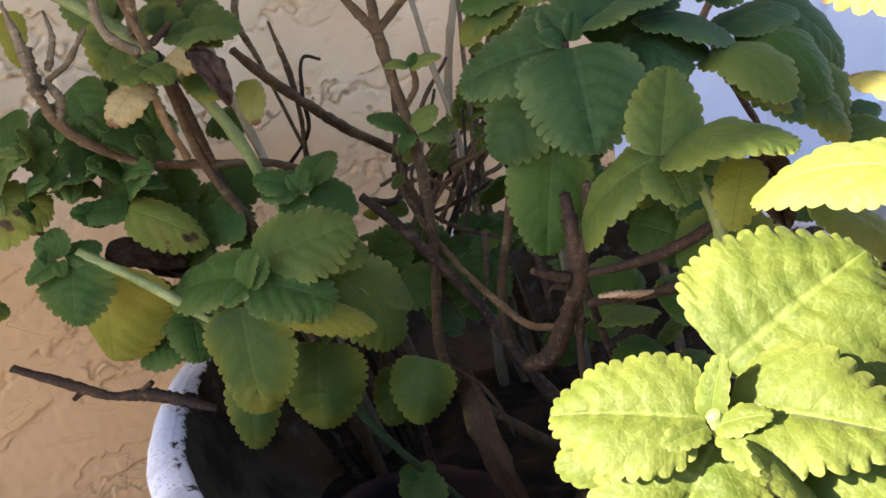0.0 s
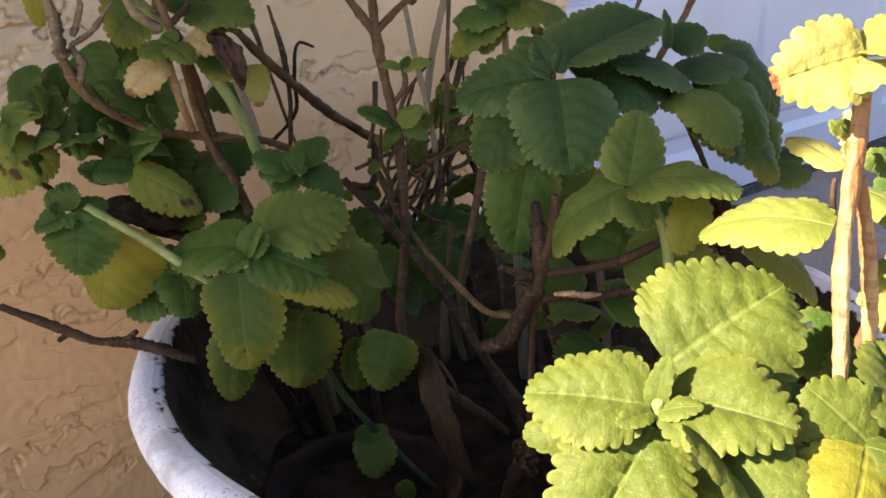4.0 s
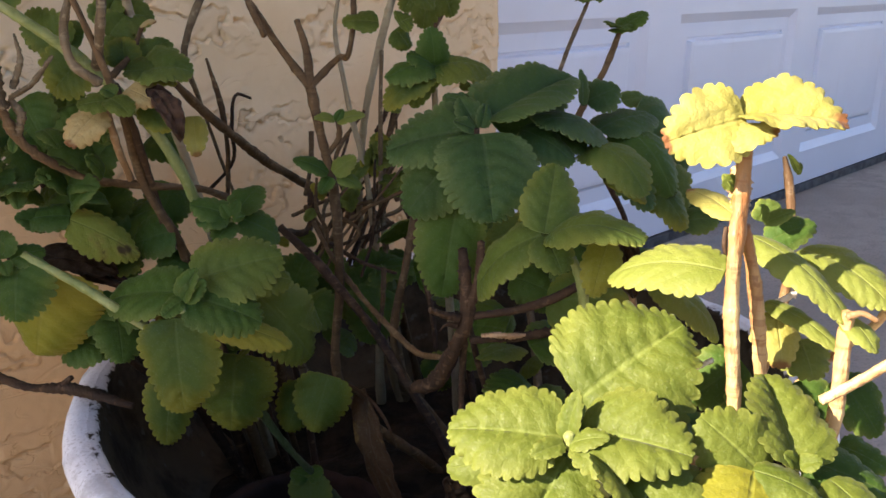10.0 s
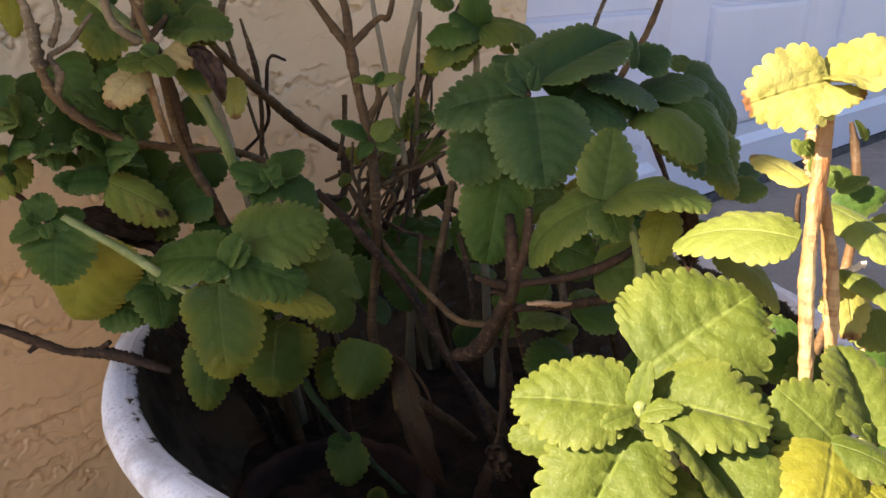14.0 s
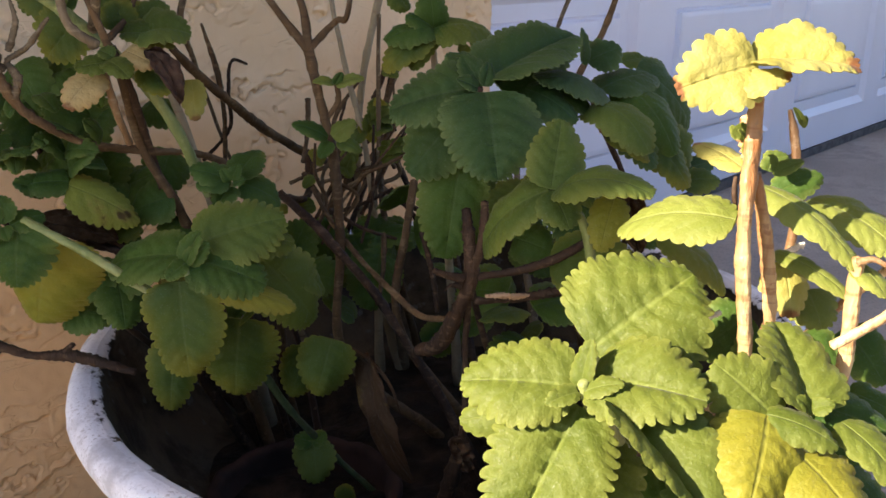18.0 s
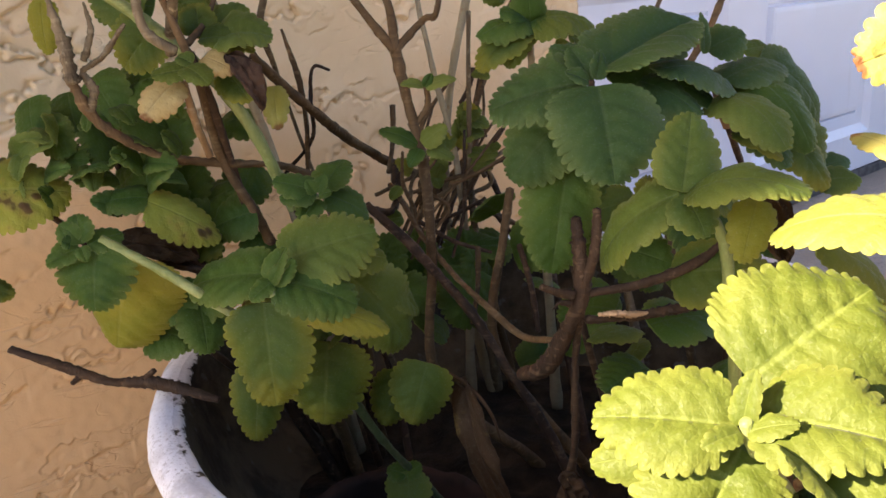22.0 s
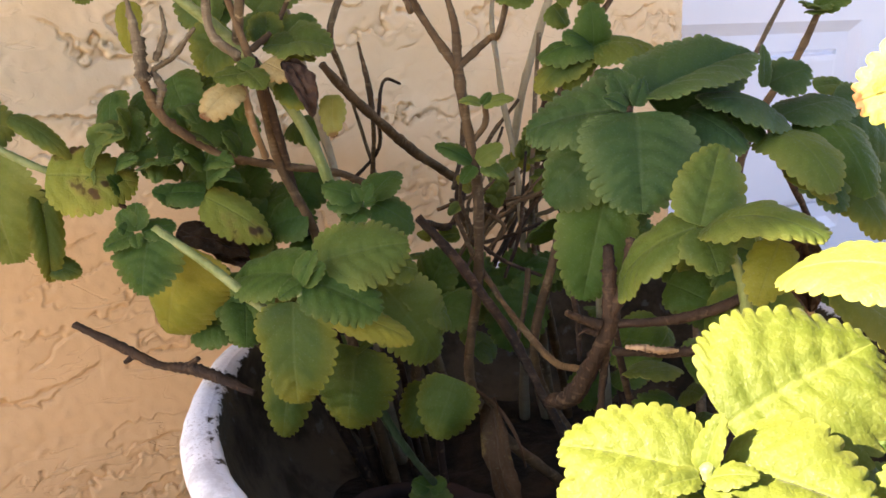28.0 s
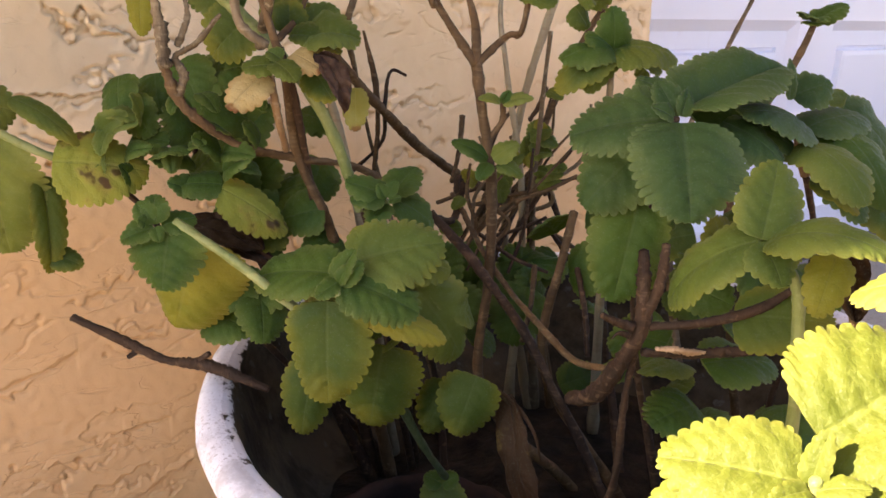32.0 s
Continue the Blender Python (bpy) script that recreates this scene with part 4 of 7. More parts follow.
leaf(woody_herb, (0.2034, 0.5633, 0.4667), (0.2075, 0.5448, 0.4571), 0.0173, (-0.20, -0.49, 0.85), 0.15, 0.15, LIME)
leaf(woody_herb, (0.2074, 0.5635, 0.4680), (0.2024, 0.5721, 0.4722), 0.0115, (-0.37, -0.58, 0.72), 0.18, 0.35, MOSS)
leaf(woody_herb, (0.2172, 0.5678, 0.4711), (0.2265, 0.5461, 0.4624), 0.0213, (-0.38, -0.48, 0.79), 0.10, 0.10, TAN, label="withered tan leaf")
leaf(woody_herb, (0.2257, 0.5520, 0.4715), (0.2317, 0.5291, 0.4405), 0.0172, (-0.10, -0.81, 0.58), 0.30, 0.60, DEAD, wave=1.2, crumple=0.3, bite=0.4, label="brown dead leaf")
leaf(woody_herb, (0.2302, 0.5685, 0.4618), (0.2360, 0.5522, 0.4433), 0.0222, (-0.33, -0.76, 0.56), 0.10, 0.10, OLIVE)
leaf(woody_herb, (0.2638, 0.5722, 0.4479), (0.2579, 0.5614, 0.4216), 0.0162, (-0.51, -0.75, 0.42), 0.10, 0.10, YELLOW, label="pale yellow leaf with a scorched tip")
leaf(woody_herb, (0.2312, 0.5795, 0.4785), (0.2598, 0.5600, 0.4790), 0.0454, (-0.24, -0.33, 0.91), 0.28, 0.25, MOSS)
leaf(woody_herb, (0.2242, 0.5849, 0.4806), (0.2489, 0.5647, 0.4708), 0.0252, (-0.11, -0.54, 0.83), 0.28, 0.25, OLIVE)
leaf(woody_herb, (0.2285, 0.5942, 0.4797), (0.2331, 0.6041, 0.5005), 0.0221, (-0.40, -0.79, 0.46), 0.28, 0.35, OLIVE)
leaf(woody_herb, (0.2443, 0.5943, 0.4747), (0.2603, 0.5974, 0.4990), 0.0261, (-0.50, -0.75, 0.42), 0.28, 0.25, MOSS)
leaf(woody_herb, (0.2475, 0.6031, 0.5088), (0.2530, 0.5936, 0.5104), 0.0106, (-0.42, -0.09, 0.90), 0.10, 0.10, TAN, label="withered tan leaf")
leaf(woody_herb, (0.2128, 0.6471, 0.4932), (0.1948, 0.6727, 0.5145), 0.0308, (-0.59, -0.72, 0.37), 0.18, 0.25, MOSS)
leaf(woody_herb, (0.2240, 0.6479, 0.5001), (0.1937, 0.6748, 0.4993), 0.0315, (-0.48, -0.52, 0.71), 0.10, 0.00, GREEN)
leaf(woody_herb, (0.2172, 0.6298, 0.4880), (0.1959, 0.6426, 0.4627), 0.0387, (-0.73, -0.62, 0.31), 0.18, 0.25, OLIVE)
leaf(woody_herb, (0.2355, 0.6434, 0.5108), (0.2683, 0.6273, 0.5112), 0.0359, (-0.32, -0.62, 0.72), 0.28, 0.25, MOSS)
leaf(woody_herb, (0.2340, 0.6364, 0.5053), (0.2481, 0.6401, 0.5272), 0.0232, (-0.52, -0.72, 0.46), 0.18, 0.45, MOSS)
leaf(woody_herb, (0.2319, 0.6236, 0.5001), (0.2438, 0.6201, 0.5143), 0.0264, (-0.57, -0.77, 0.28), 0.18, 0.35, MOSS)
leaf(woody_herb, (0.2210, 0.6203, 0.4863), (0.2528, 0.6078, 0.4956), 0.0340, (-0.40, -0.41, 0.82), 0.28, 0.25, OLIVE)

dead_branch = plant("bare grey-brown dead branch lying across the stems", name="dead_branch", category="branch", group="bare branches")
stem(dead_branch, GREY, (0.1468, 0.6110, 0.5129, 0.0012), (0.1492, 0.6048, 0.4874, 0.0029), (0.1501, 0.6017, 0.4604, 0.0035), rough=0.2, knots=0.2)
stem(dead_branch, BROWN, (0.1493, 0.6026, 0.4656, 0.0030), (0.1562, 0.6005, 0.4424, 0.0028), (0.1876, 0.5949, 0.4146, 0.0027), (0.2278, 0.5858, 0.4020, 0.0025), (0.2777, 0.5878, 0.3901, 0.0023), (0.3500, 0.6061, 0.1330, 0.0043), rough=0.15, knots=0.2)
stem(dead_branch, GREY, (0.1820, 0.5925, 0.4922, 0.0010), (0.1664, 0.5994, 0.4726, 0.0018), (0.1576, 0.6047, 0.4662, 0.0021), (0.1605, 0.5982, 0.4562, 0.0024), (0.1562, 0.5998, 0.4443, 0.0024), rough=0.2, knots=0.2)
stem(dead_branch, GREY, (0.1670, 0.6109, 0.5051, 0.0010), (0.1669, 0.6051, 0.4911, 0.0015), (0.1593, 0.6044, 0.4729, 0.0018), rough=0.2, knots=0.2)

dead_twig = plant("dry brown broken twig resting on the planter's rim", name="dead_twig", category="twig", group="bare branches")
stem(dead_twig, DARK, (0.0978, 0.6638, 0.2891, 0.0029), (0.1250, 0.6345, 0.2759, 0.0032), (0.1458, 0.6074, 0.2674, 0.0030), (0.1595, 0.5918, 0.2680, 0.0040), (0.1724, 0.5759, 0.2654, 0.0033), (0.1902, 0.5550, 0.2580, 0.0026), rough=0.12, knots=0.15)
stem(dead_twig, DARK, (0.1310, 0.6280, 0.2724, 0.0023), (0.1231, 0.6292, 0.2672, 0.0016), rough=0.1)
stem(dead_twig, DARK, (0.1551, 0.5958, 0.2670, 0.0027), (0.1640, 0.5890, 0.2763, 0.0019), rough=0.1)

forked_herb = plant("tall forked bare brown herb stem with few leaves near its tips")
stem(forked_herb, BROWN, (0.4200, 0.4912, 0.1330, 0.0047), (0.3376, 0.5191, 0.2468, 0.0036), (0.3508, 0.5292, 0.3137, 0.0036), (0.3563, 0.5385, 0.3774, 0.0039), (0.3535, 0.5482, 0.4250, 0.0036), (0.3509, 0.5562, 0.4631, 0.0038), knots=0.12)
stem(forked_herb, BROWN, (0.3507, 0.5561, 0.4624, 0.0034), (0.3375, 0.5775, 0.4929, 0.0028), (0.3307, 0.6005, 0.5219, 0.0025), (0.3203, 0.5670, 0.5008, 0.0022), (0.3128, 0.5914, 0.5486, 0.0020), (0.3058, 0.6182, 0.6125, 0.0017), knots=0.15)
stem(forked_herb, BROWN, (0.3507, 0.5561, 0.4624, 0.0034), (0.3535, 0.5632, 0.4865, 0.0029), (0.3528, 0.5723, 0.5095, 0.0023), knots=0.1)
stem(forked_herb, BROWN, (0.3509, 0.5562, 0.4631, 0.0032), (0.3772, 0.5552, 0.4813, 0.0023), (0.3690, 0.5328, 0.4853, 0.0022), (0.3789, 0.5385, 0.5087, 0.0022), (0.3834, 0.5433, 0.5350, 0.0020), knots=0.15)
stem(forked_herb, BROWN, (0.3569, 0.5445, 0.4130, 0.0023), (0.3636, 0.5400, 0.4247, 0.0022), (0.3641, 0.5422, 0.4402, 0.0019), knots=0.1)
leaf(forked_herb, (0.3579, 0.5341, 0.4384), (0.3734, 0.5205, 0.4428), 0.0131, (-0.49, -0.30, 0.82), 0.20, 0.20, PALE)
leaf(forked_herb, (0.3569, 0.5354, 0.4391), (0.3440, 0.5437, 0.4410), 0.0098, (-0.21, -0.51, 0.83), 0.20, 0.25, PALE)
leaf(forked_herb, (0.3567, 0.5338, 0.4385), (0.3624, 0.5325, 0.4469), 0.0073, (-0.59, -0.76, 0.28), 0.10, 0.40, GREEN)
leaf(forked_herb, (0.3524, 0.5398, 0.3994), (0.3318, 0.5551, 0.4105), 0.0150, (-0.14, -0.69, 0.71), 0.20, 0.15, GREEN)
leaf(forked_herb, (0.3548, 0.5376, 0.3993), (0.3700, 0.5290, 0.4109), 0.0159, (-0.69, -0.51, 0.52), 0.15, 0.20, PALE)
leaf(forked_herb, (0.3585, 0.5358, 0.3965), (0.3683, 0.5203, 0.3887), 0.0134, (-0.29, -0.57, 0.77), 0.20, 0.10, MOSS)
leaf(forked_herb, (0.3528, 0.5379, 0.3962), (0.3422, 0.5370, 0.3854), 0.0117, (-0.62, -0.43, 0.65), 0.15, 0.20, GREEN)
leaf(forked_herb, (0.3920, 0.5062, 0.5410), (0.3771, 0.5125, 0.5425), 0.0202, (-0.14, -0.54, 0.83), 0.10, 0.10, LIME)
leaf(forked_herb, (0.3937, 0.5052, 0.5418), (0.4050, 0.4884, 0.5429), 0.0217, (-0.49, -0.28, 0.83), 0.10, 0.10, LIME)
leaf(forked_herb, (0.3901, 0.5227, 0.5086), (0.3682, 0.5371, 0.5092), 0.0246, (-0.29, -0.47, 0.84), 0.10, 0.10, LIME)
leaf(forked_herb, (0.3999, 0.5155, 0.5035), (0.4075, 0.5083, 0.4896), 0.0204, (-0.12, -0.90, 0.40), 0.10, 0.10, LIME)
leaf(forked_herb, (0.4019, 0.5149, 0.5075), (0.4106, 0.5099, 0.5116), 0.0237, (-0.55, -0.34, 0.76), 0.10, 0.10, LIME)
leaf(forked_herb, (0.4325, 0.5344, 0.5285), (0.4531, 0.5237, 0.5455), 0.0153, (-0.66, -0.64, 0.40), 0.10, 0.10, LIME)
leaf(forked_herb, (0.4345, 0.5337, 0.5328), (0.4459, 0.5237, 0.5161), 0.0191, (-0.17, -0.89, 0.42), 0.10, 0.10, LIME)
leaf(forked_herb, (0.3848, 0.5457, 0.5554), (0.3807, 0.5476, 0.5887), 0.0175, (-0.68, -0.73, -0.04), 0.15, 0.15, GREEN)
leaf(forked_herb, (0.3849, 0.5460, 0.5574), (0.4033, 0.5282, 0.5595), 0.0224, (-0.57, -0.51, 0.65), 0.15, 0.15, GREEN)
leaf(forked_herb, (0.3846, 0.5454, 0.5533), (0.4006, 0.5316, 0.5696), 0.0183, (-0.74, -0.64, 0.18), 0.15, 0.15, LIME)
leaf(forked_herb, (0.3840, 0.5443, 0.5431), (0.3932, 0.5309, 0.5353), 0.0211, (-0.22, -0.61, 0.77), 0.15, 0.15, LIME)
leaf(forked_herb, (0.3840, 0.5444, 0.5443), (0.3713, 0.5459, 0.5391), 0.0189, (-0.38, -0.46, 0.81), 0.15, 0.15, LIME)
leaf(forked_herb, (0.3845, 0.5452, 0.5513), (0.3709, 0.5493, 0.5592), 0.0143, (-0.17, -0.96, 0.20), 0.15, 0.15, DEAD, label="brown dead leaf")
leaf(forked_herb, (0.3853, 0.5466, 0.5635), (0.3906, 0.5387, 0.5736), 0.0164, (-0.77, -0.62, -0.08), 0.15, 0.15, GREEN)
leaf(forked_herb, (0.3850, 0.5461, 0.5594), (0.3931, 0.5333, 0.5494), 0.0199, (-0.36, -0.71, 0.61), 0.15, 0.15, MOSS)
leaf(forked_herb, (0.3852, 0.5447, 0.5513), (0.3877, 0.5336, 0.5292), 0.0141, (-0.43, -0.83, 0.36), 0.15, 0.15, LIME)
leaf(forked_herb, (0.3837, 0.5454, 0.5493), (0.3750, 0.5425, 0.5331), 0.0144, (-0.62, -0.65, 0.45), 0.15, 0.15, LIME)
leaf(forked_herb, (0.3852, 0.5464, 0.5615), (0.3750, 0.5483, 0.5694), 0.0147, (-0.27, -0.96, -0.12), 0.15, 0.15, GREEN)
leaf(forked_herb, (0.3855, 0.5453, 0.5554), (0.4046, 0.5264, 0.5535), 0.0132, (-0.40, -0.48, 0.78), 0.15, 0.15, DEAD, label="brown dead leaf")
leaf(forked_herb, (0.3060, 0.6185, 0.6146), (0.2882, 0.6239, 0.6139), 0.0332, (-0.08, -0.15, 0.99), 0.10, 0.10, LIME)
leaf(forked_herb, (0.3059, 0.6183, 0.6138), (0.3193, 0.6107, 0.6209), 0.0371, (-0.45, 0.04, 0.89), 0.10, 0.10, LIME)
leaf(forked_herb, (0.3070, 0.6176, 0.6138), (0.3058, 0.6040, 0.5993), 0.0154, (-0.34, -0.67, 0.66), 0.10, 0.10, LIME)

diagonal_branch = plant("dark leafless woody branch leaning across the planter", name="dead_branch", category="branch", group="bare branches")
stem(diagonal_branch, BROWN, (0.2807, 0.6284, 0.4634, 0.0030), (0.3232, 0.6361, 0.4225, 0.0038), (0.3655, 0.6469, 0.3905, 0.0040), (0.4111, 0.6560, 0.3601, 0.0040), (0.4625, 0.6500, 0.3345, 0.0030), (0.5081, 0.6327, 0.3002, 0.0027), (0.5334, 0.6216, 0.2810, 0.0020), rough=0.09, knots=0.1)
stem(diagonal_branch, BROWN, (0.3311, 0.6732, 0.4764, 0.0011), (0.3312, 0.6556, 0.4415, 0.0023), (0.3311, 0.6506, 0.4064, 0.0020), (0.3290, 0.6513, 0.3653, 0.0016), rough=0.1)
stem(diagonal_branch, DARK, (0.3545, 0.6468, 0.4442, 0.0009), (0.3441, 0.6491, 0.4486, 0.0013), (0.3327, 0.6430, 0.4249, 0.0015), (0.3339, 0.6458, 0.3976, 0.0015), (0.3195, 0.6706, 0.3658, 0.0015), rough=0.1)
stem(diagonal_branch, DARK, (0.3229, 0.5651, 0.3574, 0.0036), (0.3374, 0.5261, 0.3262, 0.0035), (0.3501, 0.4935, 0.2912, 0.0034), (0.3615, 0.4665, 0.2516, 0.0031), (0.4000, 0.4163, 0.1330, 0.0052), rough=0.08, knots=0.1)
stem(diagonal_branch, DARK, (0.4026, 0.6366, 0.3601, 0.0035), (0.3861, 0.6158, 0.3383, 0.0030), (0.3255, 0.5619, 0.3535, 0.0030), rough=0.1)
stem(diagonal_branch, BROWN, (0.3608, 0.5749, 0.3521, 0.0017), (0.3572, 0.5442, 0.3274, 0.0020), (0.3547, 0.5163, 0.3135, 0.0021), (0.3464, 0.4672, 0.2992, 0.0022), (0.3477, 0.4375, 0.2878, 0.0024), (0.3433, 0.4053, 0.2957, 0.0020), rough=0.08)
stem(diagonal_branch, BROWN, (0.4085, 0.5075, 0.3616, 0.0030), (0.3964, 0.5032, 0.3228, 0.0033), (0.3796, 0.4997, 0.2764, 0.0033), (0.4400, 0.4563, 0.1330, 0.0043), knots=0.1)
stem(diagonal_branch, BROWN, (0.4845, 0.6152, 0.3899, 0.0025), (0.4682, 0.6123, 0.3657, 0.0025), (0.4489, 0.6116, 0.3420, 0.0025), rough=0.09)
stem(diagonal_branch, DARK, (0.4425, 0.6042, 0.3446, 0.0024), (0.4273, 0.6001, 0.3192, 0.0024), (0.4092, 0.5982, 0.2942, 0.0024), rough=0.09)
stem(diagonal_branch, BROWN, (0.4992, 0.6273, 0.3812, 0.0022), (0.4705, 0.6313, 0.3520, 0.0022), (0.4390, 0.6374, 0.3234, 0.0022), rough=0.09)
stem(diagonal_branch, DARK, (0.4844, 0.6330, 0.3673, 0.0026), (0.4890, 0.6153, 0.3416, 0.0026), (0.4903, 0.5998, 0.3164, 0.0026), rough=0.09)
stem(diagonal_branch, BROWN, (0.4177, 0.6545, 0.4084, 0.0022), (0.4093, 0.6453, 0.3818, 0.0021), (0.3979, 0.6385, 0.3557, 0.0021), rough=0.09)
stem(diagonal_branch, DARK, (0.3998, 0.6253, 0.3579, 0.0024), (0.3913, 0.6196, 0.3414, 0.0024), (0.3800, 0.6159, 0.3253, 0.0024), rough=0.09)
stem(diagonal_branch, BROWN, (0.3848, 0.6211, 0.3518, 0.0024), (0.3916, 0.6018, 0.3261, 0.0023), (0.3953, 0.5849, 0.3010, 0.0023), rough=0.09)
stem(diagonal_branch, DARK, (0.4717, 0.6013, 0.3198, 0.0022), (0.4783, 0.5846, 0.3021, 0.0022), (0.4817, 0.5704, 0.2847, 0.0022), rough=0.09)
stem(diagonal_branch, BROWN, (0.4315, 0.6355, 0.3404, 0.0022), (0.4227, 0.6297, 0.3232, 0.0022), (0.4109, 0.6261, 0.3065, 0.0022), rough=0.09)
stem(diagonal_branch, DARK, (0.4712, 0.6291, 0.4046, 0.0022), (0.4769, 0.6236, 0.4192, 0.0022), (0.4794, 0.6202, 0.4336, 0.0022), rough=0.09)
stem(diagonal_branch, BROWN, (0.4696, 0.6497, 0.3874, 0.0022), (0.4778, 0.6301, 0.3638, 0.0022), (0.4826, 0.6130, 0.3406, 0.0022), rough=0.09)
stem(diagonal_branch, DARK, (0.4063, 0.4963, 0.3223, 0.0021), (0.4035, 0.4824, 0.2929, 0.0021), (0.3980, 0.4706, 0.2640, 0.0021), rough=0.09)
stem(diagonal_branch, BROWN, (0.3945, 0.5277, 0.3166, 0.0020), (0.3849, 0.5195, 0.2904, 0.0020), (0.3728, 0.5132, 0.2648, 0.0020), rough=0.09)
stem(diagonal_branch, DARK, (0.3814, 0.4390, 0.4029, 0.0018), (0.3796, 0.4306, 0.3922, 0.0018), (0.3754, 0.4238, 0.3818, 0.0018), rough=0.09)
stem(diagonal_branch, BROWN, (0.3935, 0.4316, 0.4057, 0.0018), (0.3855, 0.4268, 0.3936, 0.0018), (0.3754, 0.4238, 0.3818, 0.0018), rough=0.09)

wall_herb = plant("slender tan-stemmed herb growing up against the stucco wall")
stem(wall_herb, TANSTEM, (0.4830, 0.6132, 0.1330, 0.0050), (0.4439, 0.6207, 0.3210, 0.0033), (0.4367, 0.5999, 0.4276, 0.0030), (0.4596, 0.5972, 0.5047, 0.0034), (0.4791, 0.5935, 0.5609, 0.0034), (0.4923, 0.5949, 0.6240, 0.0022), (0.5036, 0.6034, 0.6857, 0.0018), knots=0.15)
stem(wall_herb, GREY, (0.4871, 0.6109, 0.1330, 0.0050), (0.4290, 0.5721, 0.3723, 0.0020), (0.4281, 0.5662, 0.4832, 0.0017), knots=0.1)
stem(wall_herb, TANSTEM, (0.4645, 0.6214, 0.1330, 0.0050), (0.4186, 0.5816, 0.3903, 0.0024), (0.4130, 0.5947, 0.4491, 0.0022), (0.4175, 0.6123, 0.5028, 0.0018), (0.4225, 0.6127, 0.5258, 0.0016), knots=0.1)
stem(wall_herb, BROWN, (0.5005, 0.6027, 0.1330, 0.0043), (0.4628, 0.6026, 0.4001, 0.0027), (0.5116, 0.6076, 0.4801, 0.0026), (0.5610, 0.6097, 0.5444, 0.0025), (0.5813, 0.6176, 0.6008, 0.0023), (0.5874, 0.6381, 0.6794, 0.0022), (0.5859, 0.6440, 0.7106, 0.0020), knots=0.15)
stem(wall_herb, GREY, (0.3763, 0.6240, 0.6344, 0.0017), (0.3360, 0.6180, 0.5826, 0.0022), (0.3110, 0.6161, 0.5442, 0.0026), (0.2818, 0.6138, 0.4862, 0.0027), (0.3011, 0.6367, 0.4547, 0.0018), (0.4004, 0.6320, 0.1330, 0.0050), rough=0.09)
leaf(wall_herb, (0.4877, 0.5743, 0.5517), (0.4765, 0.5800, 0.5790), 0.0206, (-0.60, -0.79, -0.08), 0.15, 0.20, LIME)
leaf(wall_herb, (0.4878, 0.5746, 0.5540), (0.5111, 0.5525, 0.5474), 0.0275, (-0.44, -0.65, 0.62), 0.23, 0.45, OLIVE)
leaf(wall_herb, (0.4877, 0.5743, 0.5517), (0.4945, 0.5650, 0.5587), 0.0226, (-0.84, -0.26, 0.48), 0.23, 0.45, OLIVE)
leaf(wall_herb, (0.4851, 0.5746, 0.5425), (0.4625, 0.5786, 0.5127), 0.0285, (-0.60, -0.72, 0.36), 0.15, 0.20, LIME)
leaf(wall_herb, (0.4871, 0.5734, 0.5425), (0.4751, 0.5682, 0.4991), 0.0324, (-0.53, -0.81, 0.24), 0.15, 0.20, LIME)
leaf(wall_herb, (0.4910, 0.5708, 0.5425), (0.4970, 0.5555, 0.5084), 0.0266, (-0.37, -0.87, 0.33), 0.15, 0.20, LIME)
leaf(wall_herb, (0.4833, 0.5762, 0.5447), (0.4676, 0.5782, 0.5310), 0.0254, (-0.57, -0.60, 0.56), 0.23, 0.45, OLIVE)
leaf(wall_herb, (0.5803, 0.6305, 0.6778), (0.5915, 0.6142, 0.6593), 0.0221, (-0.35, -0.80, 0.49), 0.18, 0.35, OLIVE)
leaf(wall_herb, (0.2791, 0.5871, 0.6483), (0.2932, 0.5684, 0.6267), 0.0254, (-0.29, -0.81, 0.51), 0.18, 0.35, MOSS)
leaf(wall_herb, (0.2791, 0.5871, 0.6483), (0.3092, 0.5578, 0.6249), 0.0258, (-0.33, -0.77, 0.54), 0.10, 0.10, GREEN)
leaf(wall_herb, (0.2746, 0.5821, 0.6361), (0.2678, 0.5856, 0.6302), 0.0157, (-0.70, -0.32, 0.63), 0.18, 0.35, MOSS)

sprig_herb = plant("green herb sprig with rounded leaves on a tan stem")
stem(sprig_herb, TANSTEM, (0.5000, 0.5462, 0.1330, 0.0050), (0.4295, 0.4978, 0.3763, 0.0028), (0.4212, 0.4960, 0.4500, 0.0025), (0.4187, 0.4952, 0.4732, 0.0025), knots=0.2)
leaf(sprig_herb, (0.4193, 0.4948, 0.4769), (0.4176, 0.4975, 0.5048), 0.0235, (-0.51, -0.86, 0.06), 0.25, 0.00, GREEN)
leaf(sprig_herb, (0.4193, 0.4948, 0.4769), (0.4500, 0.4648, 0.4730), 0.0428, (-0.14, -0.26, 0.95), 0.25, 0.00, LIME)
leaf(sprig_herb, (0.4193, 0.4948, 0.4769), (0.3847, 0.5086, 0.4696), 0.0342, (-0.30, -0.25, 0.92), 0.25, 0.00, GREEN)
leaf(sprig_herb, (0.4193, 0.4948, 0.4769), (0.4001, 0.5032, 0.4855), 0.0226, (-0.01, -0.72, 0.69), 0.25, 0.00, GREEN)
leaf(sprig_herb, (0.4193, 0.4948, 0.4769), (0.4326, 0.4780, 0.4767), 0.0292, (-0.23, -0.20, 0.95), 0.25, 0.00, GREEN)
leaf(sprig_herb, (0.4193, 0.4948, 0.4769), (0.3808, 0.5042, 0.4478), 0.0304, (-0.62, -0.26, 0.74), 0.25, 0.00, OLIVE)
